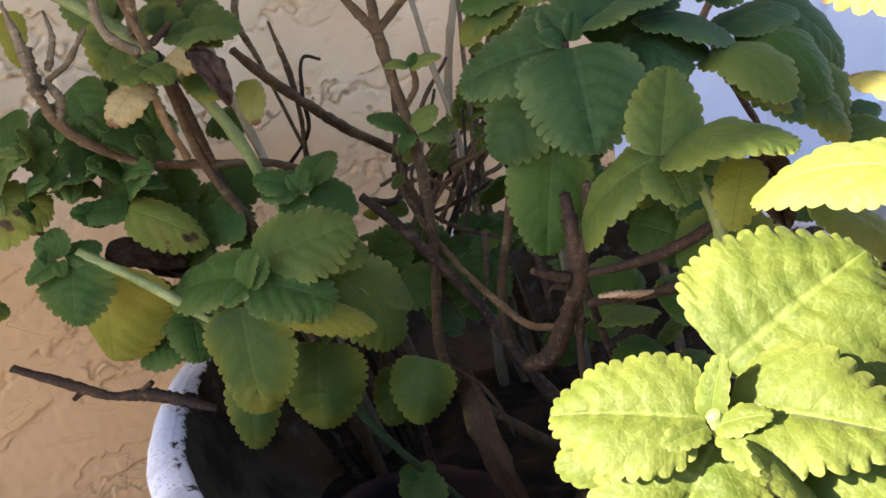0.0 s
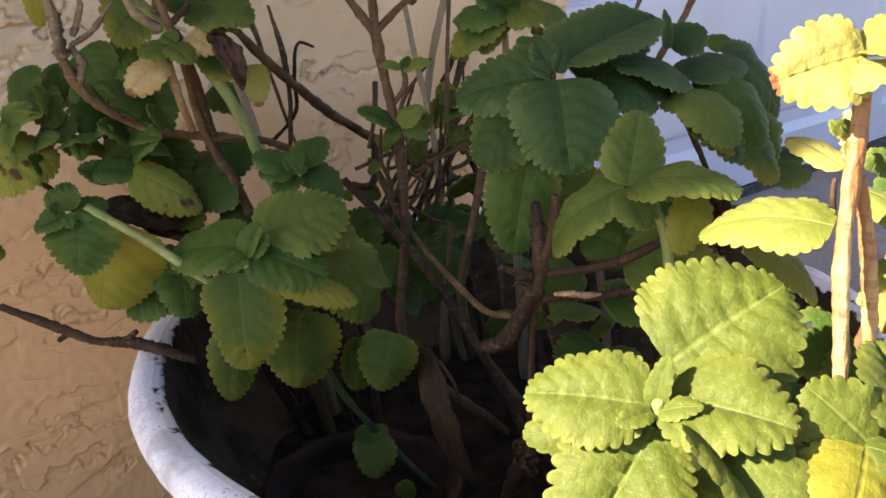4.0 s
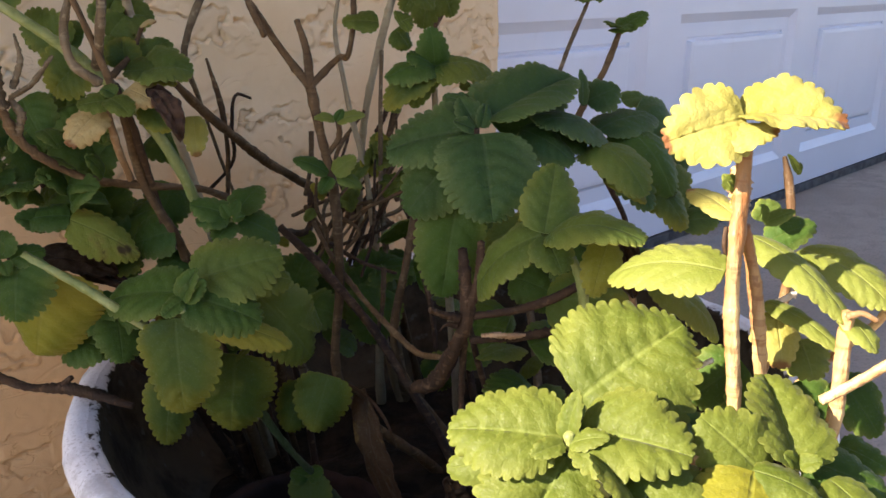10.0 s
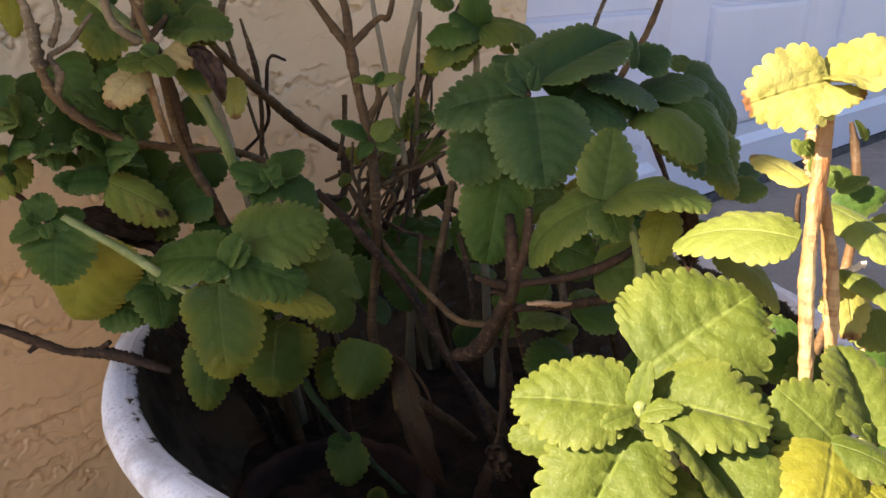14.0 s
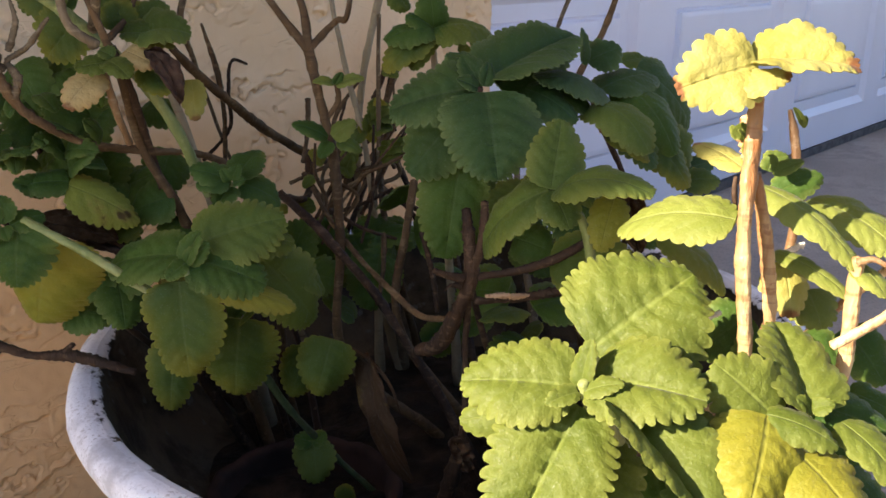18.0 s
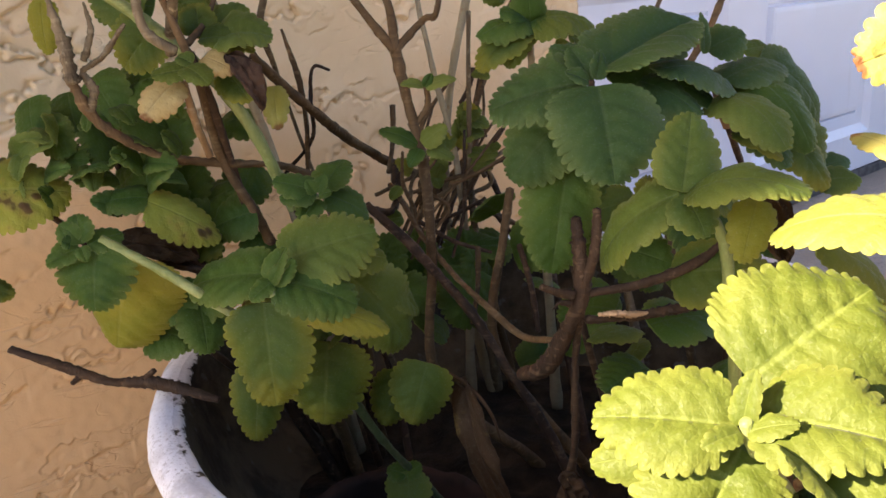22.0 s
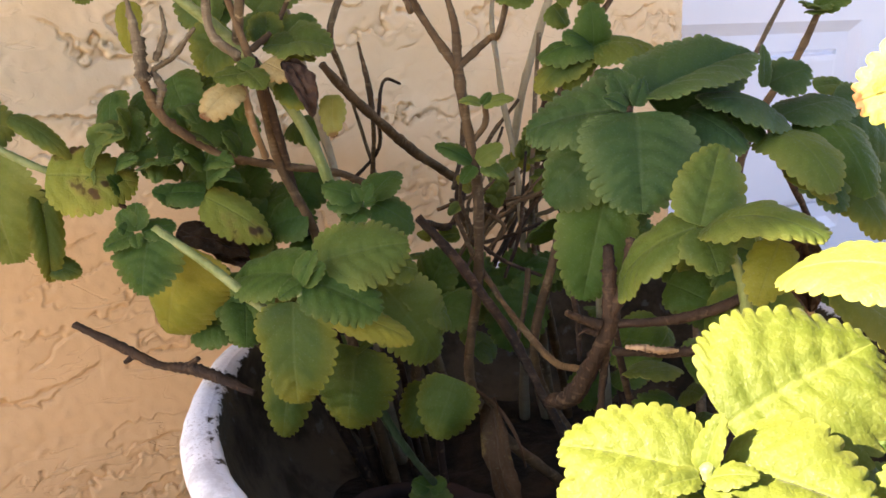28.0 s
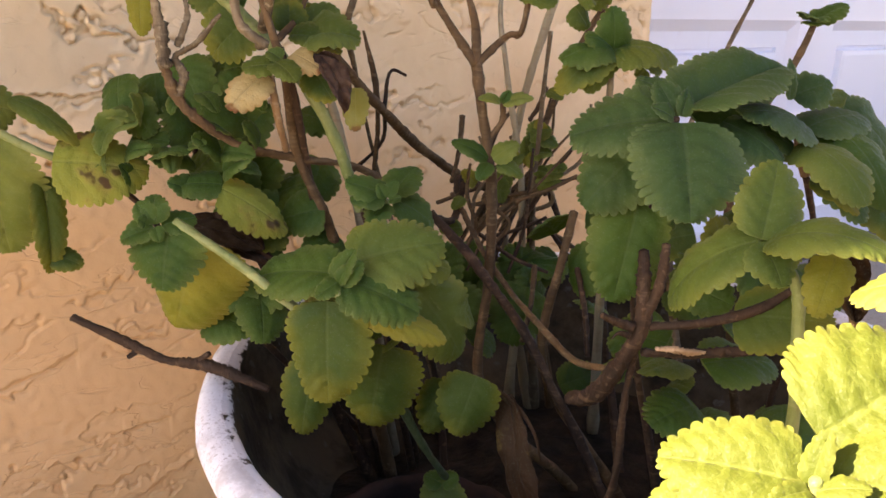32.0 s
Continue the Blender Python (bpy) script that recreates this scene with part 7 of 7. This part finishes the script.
leaf(tall_sunlit_herb, (0.3527, 0.2000, 0.4309), (0.3635, 0.1910, 0.4365), 0.0074, (-0.62, -0.27, 0.74), 0.15, 0.10, MOSS)
stem(tall_sunlit_herb, ORANGE, (0.3749, 0.1540, 0.4550, 0.0014), (0.3670, 0.1477, 0.4265, 0.0018), (0.3801, 0.1502, 0.3973, 0.0020), (0.4031, 0.1711, 0.3649, 0.0022), (0.4163, 0.1987, 0.3276, 0.0021), (0.4200, 0.3464, 0.1330, 0.0050), knots=0.12)

pale_twig = plant("pale broken forked twig caught between the stems", name="dead_twig", category="twig", group="bare branches")
stem(pale_twig, PALETWIG, (0.3507, 0.2167, 0.3564, 0.0013), (0.3435, 0.2216, 0.3523, 0.0012), (0.3408, 0.2282, 0.3457, 0.0005), rough=0.2)
stem(pale_twig, PALETWIG, (0.3435, 0.2216, 0.3523, 0.0010), (0.3410, 0.2251, 0.3546, 0.0005), rough=0.2)
stem(pale_twig, PALETWIG, (0.3700, 0.1880, 0.3950, 0.0012), (0.3636, 0.1924, 0.3917, 0.0014), (0.3635, 0.1982, 0.3882, 0.0007), rough=0.2)
leaf(rosette_herb, (0.2994, 0.4713, 0.1387), (0.3012, 0.4704, 0.1543), 0.0142, (-0.75, -0.66, 0.05), 0.10, 0.10, OLIVE)

leaf_litter = plant("brown crumpled dry leaf litter on the soil", name="dead_leaf", category="leaf", group="fallen leaves")
stem(leaf_litter, WOODCORE, (0.3199, 0.3766, 0.2254, 0.0012), (0.3198, 0.3721, 0.2161, 0.0014), (0.3204, 0.3670, 0.2068, 0.0012), rough=0.2, name="stalk")
leaf(leaf_litter, (0.3202, 0.3771, 0.2270), (0.3222, 0.3648, 0.2053), 0.0141, (-0.34, -0.83, 0.44), 0.20, 0.50, DRY, crumple=0.5, name="blade")
leaf(woody_herb, (0.1669, 0.6220, 0.3571), (0.2037, 0.5863, 0.3445), 0.0227, (-0.34, -0.60, 0.72), 0.15, 0.20, DRY, crumple=0.25, bite=0.3, label="dry brown leaf")
leaf(woody_herb, (0.1861, 0.6181, 0.3469), (0.2124, 0.5884, 0.3306), 0.0176, (-0.29, -0.65, 0.71), 0.15, 0.30, DEAD, crumple=0.25, bite=0.3, label="brown dead leaf")
stem(dead_twig, WOODCORE, (0.1139, 0.6555, 0.2803, 0.0008), (0.1166, 0.6490, 0.2800, 0.0017), (0.1202, 0.6449, 0.2777, 0.0008), rough=0.2, name="bark_scar", label="pale bark scar")

stem_tangle = plant("tangle of thin bare brown stems with small lime sprouts", name="stem_tangle")
stem(stem_tangle, BROWN, (0.3818, 0.5646, 0.3234, 0.0015), (0.3952, 0.5609, 0.3403, 0.0015), (0.3782, 0.5726, 0.3597, 0.0014), (0.3890, 0.5649, 0.3782, 0.0010), rough=0.08, knots=0.15)
stem(stem_tangle, DARK, (0.4315, 0.6158, 0.2897, 0.0016), (0.4430, 0.6200, 0.3269, 0.0016), (0.4315, 0.6343, 0.3662, 0.0015), (0.4430, 0.6328, 0.4050, 0.0011), rough=0.08, knots=0.15)
stem(stem_tangle, GREY, (0.4101, 0.6225, 0.3130, 0.0022), (0.4200, 0.6202, 0.3269, 0.0022), (0.4386, 0.6059, 0.3416, 0.0020), (0.4421, 0.6023, 0.3573, 0.0015), rough=0.08, knots=0.15)
stem(stem_tangle, BROWN, (0.3908, 0.6123, 0.3126, 0.0013), (0.4030, 0.6109, 0.3340, 0.0013), (0.4163, 0.6027, 0.3566, 0.0011), (0.4378, 0.5890, 0.3791, 0.0009), rough=0.08, knots=0.15)
stem(stem_tangle, BROWN, (0.4264, 0.6394, 0.2765, 0.0014), (0.4308, 0.6444, 0.3014, 0.0014), (0.4382, 0.6415, 0.3274, 0.0012), (0.4429, 0.6405, 0.3539, 0.0009), rough=0.08, knots=0.15)
stem(stem_tangle, DARK, (0.3968, 0.6290, 0.3019, 0.0014), (0.4263, 0.6222, 0.3435, 0.0014), (0.4584, 0.6075, 0.3859, 0.0012), (0.4728, 0.6055, 0.4297, 0.0009), rough=0.08, knots=0.15)
stem(stem_tangle, GREY, (0.3719, 0.5769, 0.3357, 0.0014), (0.3760, 0.5814, 0.3582, 0.0014), (0.3867, 0.5753, 0.3812, 0.0012), (0.3784, 0.5825, 0.4056, 0.0010), rough=0.08, knots=0.15)
stem(stem_tangle, BROWN, (0.4174, 0.6126, 0.3024, 0.0014), (0.4412, 0.6098, 0.3445, 0.0014), (0.4676, 0.5992, 0.3873, 0.0012), (0.4741, 0.6028, 0.4315, 0.0009), rough=0.08, knots=0.15)
stem(stem_tangle, BROWN, (0.3770, 0.5994, 0.3088, 0.0020), (0.4081, 0.5908, 0.3486, 0.0020), (0.4038, 0.6013, 0.3909, 0.0018), (0.4288, 0.5913, 0.4324, 0.0014), rough=0.08, knots=0.15)
stem(stem_tangle, DARK, (0.3928, 0.5553, 0.3022, 0.0014), (0.4058, 0.5563, 0.3329, 0.0014), (0.4097, 0.5577, 0.3649, 0.0013), (0.4135, 0.5593, 0.3976, 0.0009), rough=0.08, knots=0.15)
stem(stem_tangle, GREY, (0.4390, 0.6017, 0.3129, 0.0019), (0.4458, 0.6020, 0.3284, 0.0019), (0.4662, 0.5870, 0.3445, 0.0017), (0.4601, 0.5906, 0.3621, 0.0013), rough=0.08, knots=0.15)
stem(stem_tangle, BROWN, (0.4184, 0.5976, 0.3209, 0.0014), (0.4394, 0.5928, 0.3505, 0.0014), (0.4554, 0.5855, 0.3813, 0.0012), (0.4784, 0.5734, 0.4122, 0.0009), rough=0.08, knots=0.15)
stem(stem_tangle, BROWN, (0.3630, 0.5774, 0.3150, 0.0017), (0.3746, 0.5767, 0.3371, 0.0017), (0.3692, 0.5820, 0.3613, 0.0015), (0.3710, 0.5822, 0.3854, 0.0012), rough=0.08, knots=0.15)
stem(stem_tangle, DARK, (0.4102, 0.5748, 0.3193, 0.0020), (0.4280, 0.5718, 0.3479, 0.0020), (0.4441, 0.5641, 0.3777, 0.0017), (0.4637, 0.5541, 0.4077, 0.0014), rough=0.08, knots=0.15)
stem(stem_tangle, GREY, (0.4598, 0.6168, 0.2933, 0.0018), (0.4704, 0.6230, 0.3347, 0.0018), (0.5129, 0.6008, 0.3758, 0.0016), (0.5194, 0.6040, 0.4191, 0.0012), rough=0.08, knots=0.15)
stem(stem_tangle, BROWN, (0.3643, 0.5713, 0.3047, 0.0012), (0.3831, 0.5683, 0.3350, 0.0012), (0.4093, 0.5540, 0.3661, 0.0010), (0.4336, 0.5412, 0.3976, 0.0008), rough=0.08, knots=0.15)
stem(stem_tangle, DARK, (0.3879, 0.5795, 0.3250, 0.0018), (0.4112, 0.5660, 0.3329, 0.0016), (0.4298, 0.5560, 0.3417, 0.0013), rough=0.1, knots=0.1)
stem(stem_tangle, BROWN, (0.3792, 0.6337, 0.3417, 0.0019), (0.4042, 0.6201, 0.3528, 0.0017), (0.4348, 0.6023, 0.3628, 0.0014), rough=0.1, knots=0.1)
stem(stem_tangle, DARK, (0.4369, 0.6194, 0.3458, 0.0020), (0.4616, 0.6045, 0.3523, 0.0018), (0.4943, 0.5851, 0.3617, 0.0014), rough=0.1, knots=0.1)
stem(stem_tangle, BROWN, (0.3934, 0.5547, 0.3593, 0.0017), (0.4162, 0.5422, 0.3693, 0.0015), (0.4352, 0.5327, 0.3798, 0.0013), rough=0.1, knots=0.1)
stem(stem_tangle, DARK, (0.4249, 0.6214, 0.3678, 0.0019), (0.4500, 0.6075, 0.3779, 0.0017), (0.4694, 0.5951, 0.3811, 0.0014), rough=0.1, knots=0.1)
stem(stem_tangle, BROWN, (0.3849, 0.5936, 0.3489, 0.0018), (0.4082, 0.5799, 0.3564, 0.0016), (0.4414, 0.5593, 0.3633, 0.0013), rough=0.1, knots=0.1)
stem(stem_tangle, DARK, (0.3642, 0.5586, 0.3368, 0.0017), (0.3822, 0.5413, 0.3214, 0.0015), (0.4035, 0.5232, 0.3109, 0.0012), rough=0.1, knots=0.1)
stem(stem_tangle, BROWN, (0.4204, 0.6304, 0.3359, 0.0020), (0.4459, 0.6160, 0.3459, 0.0018), (0.4746, 0.6002, 0.3578, 0.0014), rough=0.1, knots=0.1)
leaf(stem_tangle, (0.4286, 0.5795, 0.3938), (0.4256, 0.5792, 0.4058), 0.0099, (0.03, -1.00, -0.02), 0.20, 0.20, LIME)
leaf(stem_tangle, (0.4351, 0.5773, 0.4006), (0.4431, 0.5640, 0.3960), 0.0151, (-0.27, -0.46, 0.85), 0.20, 0.20, MOSS)
leaf(stem_tangle, (0.4253, 0.5793, 0.3861), (0.4231, 0.5798, 0.4027), 0.0139, (-0.03, -1.00, 0.03), 0.20, 0.20, LIME)
leaf(stem_tangle, (0.4383, 0.5755, 0.4023), (0.4321, 0.5779, 0.4158), 0.0109, (-0.60, -0.79, -0.14), 0.20, 0.20, SUNNY, label="golden yellow-green leaf")
leaf(stem_tangle, (0.4449, 0.5821, 0.4366), (0.4508, 0.5701, 0.4316), 0.0120, (-0.33, -0.50, 0.80), 0.20, 0.20, LIME)
leaf(stem_tangle, (0.4204, 0.5839, 0.3901), (0.4073, 0.5824, 0.3768), 0.0174, (-0.69, -0.19, 0.70), 0.20, 0.20, MOSS)
leaf(stem_tangle, (0.4329, 0.5699, 0.3735), (0.4444, 0.5564, 0.3756), 0.0159, (-0.57, -0.37, 0.74), 0.20, 0.20, LIME)
leaf(stem_tangle, (0.4259, 0.5799, 0.3895), (0.4242, 0.5715, 0.3791), 0.0096, (-0.71, -0.48, 0.51), 0.20, 0.20, SUNNY, label="golden yellow-green leaf")
leaf(stem_tangle, (0.4423, 0.5633, 0.3731), (0.4270, 0.5642, 0.3629), 0.02, (-0.51, -0.48, 0.71), 0.20, 0.20, LIME)
leaf(stem_tangle, (0.4318, 0.5796, 0.4009), (0.4272, 0.5728, 0.3894), 0.0097, (-0.43, -0.69, 0.59), 0.20, 0.20, MOSS)
leaf(stem_tangle, (0.4292, 0.5734, 0.3763), (0.4349, 0.5629, 0.3754), 0.0100, (-0.52, -0.35, 0.77), 0.20, 0.20, LIME)
leaf(stem_tangle, (0.4254, 0.5785, 0.3838), (0.4154, 0.5819, 0.3927), 0.0099, (-0.09, -0.96, 0.27), 0.20, 0.20, SUNNY, label="golden yellow-green leaf")
leaf(stem_tangle, (0.4275, 0.5783, 0.3878), (0.4389, 0.5653, 0.3909), 0.0202, (-0.42, -0.15, 0.90), 0.20, 0.20, LIME)
leaf(stem_tangle, (0.4415, 0.5654, 0.3776), (0.4476, 0.5558, 0.3806), 0.0100, (-0.70, -0.24, 0.67), 0.20, 0.20, MOSS)
leaf(stem_tangle, (0.4403, 0.5773, 0.4120), (0.4259, 0.5767, 0.3990), 0.02, (-0.55, -0.54, 0.63), 0.20, 0.20, LIME)
leaf(stem_tangle, (0.3894, 0.5968, 0.3638), (0.3784, 0.6017, 0.3751), 0.0132, (0.00, -0.91, 0.40), 0.20, 0.20, SUNNY, label="golden yellow-green leaf")
leaf(stem_tangle, (0.4026, 0.5883, 0.3658), (0.4019, 0.5780, 0.3518), 0.0133, (-0.27, -0.77, 0.58), 0.20, 0.20, LIME)
leaf(stem_tangle, (0.4062, 0.5845, 0.3618), (0.4074, 0.5835, 0.3807), 0.0138, (-0.57, -0.82, -0.01), 0.20, 0.20, MOSS)
leaf(stem_tangle, (0.3765, 0.5949, 0.3309), (0.3584, 0.6007, 0.3297), 0.0152, (-0.26, -0.68, 0.68), 0.20, 0.20, LIME)
leaf(stem_tangle, (0.3575, 0.6068, 0.3272), (0.3462, 0.6096, 0.3313), 0.0096, (0.02, -0.80, 0.60), 0.20, 0.20, SUNNY, label="golden yellow-green leaf")
leaf(stem_tangle, (0.3996, 0.5861, 0.3526), (0.4066, 0.5807, 0.3703), 0.0146, (-0.60, -0.80, -0.01), 0.20, 0.20, LIME)
leaf(stem_tangle, (0.3806, 0.5996, 0.3539), (0.3692, 0.5985, 0.3458), 0.0119, (-0.53, -0.31, 0.79), 0.20, 0.20, MOSS)
leaf(shaded_herb, (0.1856, 0.6060, 0.4059), (0.1963, 0.5803, 0.4074), 0.0157, (-0.70, -0.25, 0.66), 0.20, 0.30, GREEN)
leaf(shaded_herb, (0.1842, 0.6029, 0.3929), (0.1949, 0.5811, 0.4068), 0.0167, (-0.89, -0.16, 0.43), 0.20, 0.30, GREEN)
leaf(shaded_herb, (0.1583, 0.6255, 0.4077), (0.1524, 0.6066, 0.3952), 0.0132, (-0.01, -0.56, 0.83), 0.20, 0.30, MOSS)
leaf(shaded_herb, (0.1660, 0.6193, 0.4048), (0.1723, 0.5988, 0.4135), 0.0123, (-0.68, 0.09, 0.73), 0.20, 0.30, GREEN)
leaf(shaded_herb, (0.1794, 0.6220, 0.4418), (0.1806, 0.5994, 0.4327), 0.0127, (-0.21, -0.37, 0.91), 0.20, 0.30, GREEN)
leaf(shaded_herb, (0.1448, 0.6396, 0.4227), (0.1379, 0.6315, 0.4413), 0.0181, (0.86, -0.51, 0.10), 0.20, 0.30, MOSS)
leaf(shaded_herb, (0.2037, 0.5903, 0.3954), (0.1865, 0.5844, 0.3992), 0.0107, (0.37, -0.70, 0.62), 0.20, 0.30, GREEN)
leaf(shaded_herb, (0.1511, 0.6281, 0.4008), (0.1624, 0.6038, 0.4077), 0.0223, (-0.28, 0.14, 0.95), 0.20, 0.30, GREEN)
leaf(shaded_herb, (0.1228, 0.6523, 0.4153), (0.1344, 0.6304, 0.4307), 0.0152, (-0.86, -0.50, -0.07), 0.20, 0.30, MOSS)
leaf(shaded_herb, (0.1689, 0.6094, 0.3803), (0.1494, 0.6069, 0.3897), 0.0156, (0.30, -0.86, 0.41), 0.20, 0.30, GREEN)
leaf(shaded_herb, (0.1273, 0.6397, 0.3860), (0.1141, 0.6337, 0.3975), 0.0126, (0.58, -0.77, 0.26), 0.20, 0.30, GREEN)
leaf(shaded_herb, (0.1283, 0.6524, 0.4273), (0.1376, 0.6266, 0.4258), 0.0163, (-0.31, -0.17, 0.94), 0.20, 0.30, MOSS)
leaf(shaded_herb, (0.2064, 0.6044, 0.4449), (0.2039, 0.5838, 0.4343), 0.0113, (-0.31, -0.41, 0.86), 0.20, 0.30, GREEN)
leaf(shaded_herb, (0.1844, 0.6061, 0.4033), (0.1658, 0.6046, 0.4174), 0.0212, (0.50, -0.62, 0.61), 0.20, 0.30, GREEN)
leaf(shaded_herb, (0.1286, 0.6492, 0.4180), (0.1392, 0.6252, 0.4245), 0.0146, (-0.70, -0.12, 0.71), 0.20, 0.30, MOSS)
leaf(shaded_herb, (0.1358, 0.6333, 0.3844), (0.1262, 0.6258, 0.3990), 0.0130, (0.73, -0.67, 0.14), 0.20, 0.30, GREEN)
leaf(shaded_herb, (0.1346, 0.6400, 0.4022), (0.1446, 0.6168, 0.4102), 0.0132, (-0.83, -0.18, 0.53), 0.20, 0.30, GREEN)
leaf(shaded_herb, (0.1315, 0.6479, 0.4203), (0.1177, 0.6335, 0.4045), 0.0172, (-0.64, -0.21, 0.74), 0.20, 0.30, MOSS)
leaf(shaded_herb, (0.1689, 0.6293, 0.4420), (0.1569, 0.6150, 0.4306), 0.0120, (-0.56, -0.18, 0.81), 0.20, 0.30, GREEN)
leaf(shaded_herb, (0.2052, 0.5943, 0.4111), (0.1930, 0.5889, 0.4267), 0.0153, (0.63, -0.73, 0.24), 0.20, 0.30, GREEN)
leaf(shaded_herb, (0.1211, 0.6497, 0.4038), (0.1181, 0.6298, 0.3942), 0.0102, (-0.67, -0.24, 0.70), 0.20, 0.30, MOSS)
leaf(shaded_herb, (0.1902, 0.6059, 0.4152), (0.1708, 0.6038, 0.4258), 0.0217, (0.48, -0.13, 0.87), 0.20, 0.30, GREEN)
leaf(shaded_herb, (0.4066, 0.3792, 0.3580), (0.3955, 0.3816, 0.3904), 0.0344, (-0.02, -1.00, 0.06), 0.20, 0.10, OLIVE)
leaf(shaded_herb, (0.4259, 0.3606, 0.3515), (0.3958, 0.3726, 0.3699), 0.0406, (0.16, -0.69, 0.71), 0.20, 0.10, GREEN)
leaf(shaded_herb, (0.4381, 0.3552, 0.3627), (0.4062, 0.3535, 0.3448), 0.0334, (-0.43, -0.42, 0.80), 0.20, 0.10, GREEN)
leaf(shaded_herb, (0.4266, 0.3993, 0.3800), (0.4337, 0.3717, 0.3769), 0.0340, (-0.35, -0.19, 0.92), 0.20, 0.10, GREEN)
leaf(shaded_herb, (0.4598, 0.3685, 0.3718), (0.4246, 0.3762, 0.3700), 0.0362, (-0.13, -0.40, 0.91), 0.20, 0.10, OLIVE)
leaf(shaded_herb, (0.4107, 0.3380, 0.3329), (0.4163, 0.3218, 0.3541), 0.0281, (-0.98, -0.14, 0.16), 0.20, 0.10, OLIVE)
stem(pale_herb, FRESH, (0.3404, 0.2899, 0.3723, 0.0016), (0.3445, 0.2877, 0.3914, 0.0014), (0.3398, 0.2888, 0.4073, 0.0011), knots=0.1)
leaf(tall_sunlit_herb, (0.4238, 0.2179, 0.4412), (0.4204, 0.2228, 0.4505), 0.0036, (-0.66, -0.73, 0.15), 0.30, 0.40, LIME)
leaf(tall_sunlit_herb, (0.4235, 0.2177, 0.4400), (0.4262, 0.2181, 0.4461), 0.0031, (-0.40, -0.88, 0.24), 0.20, 0.40, LIME)
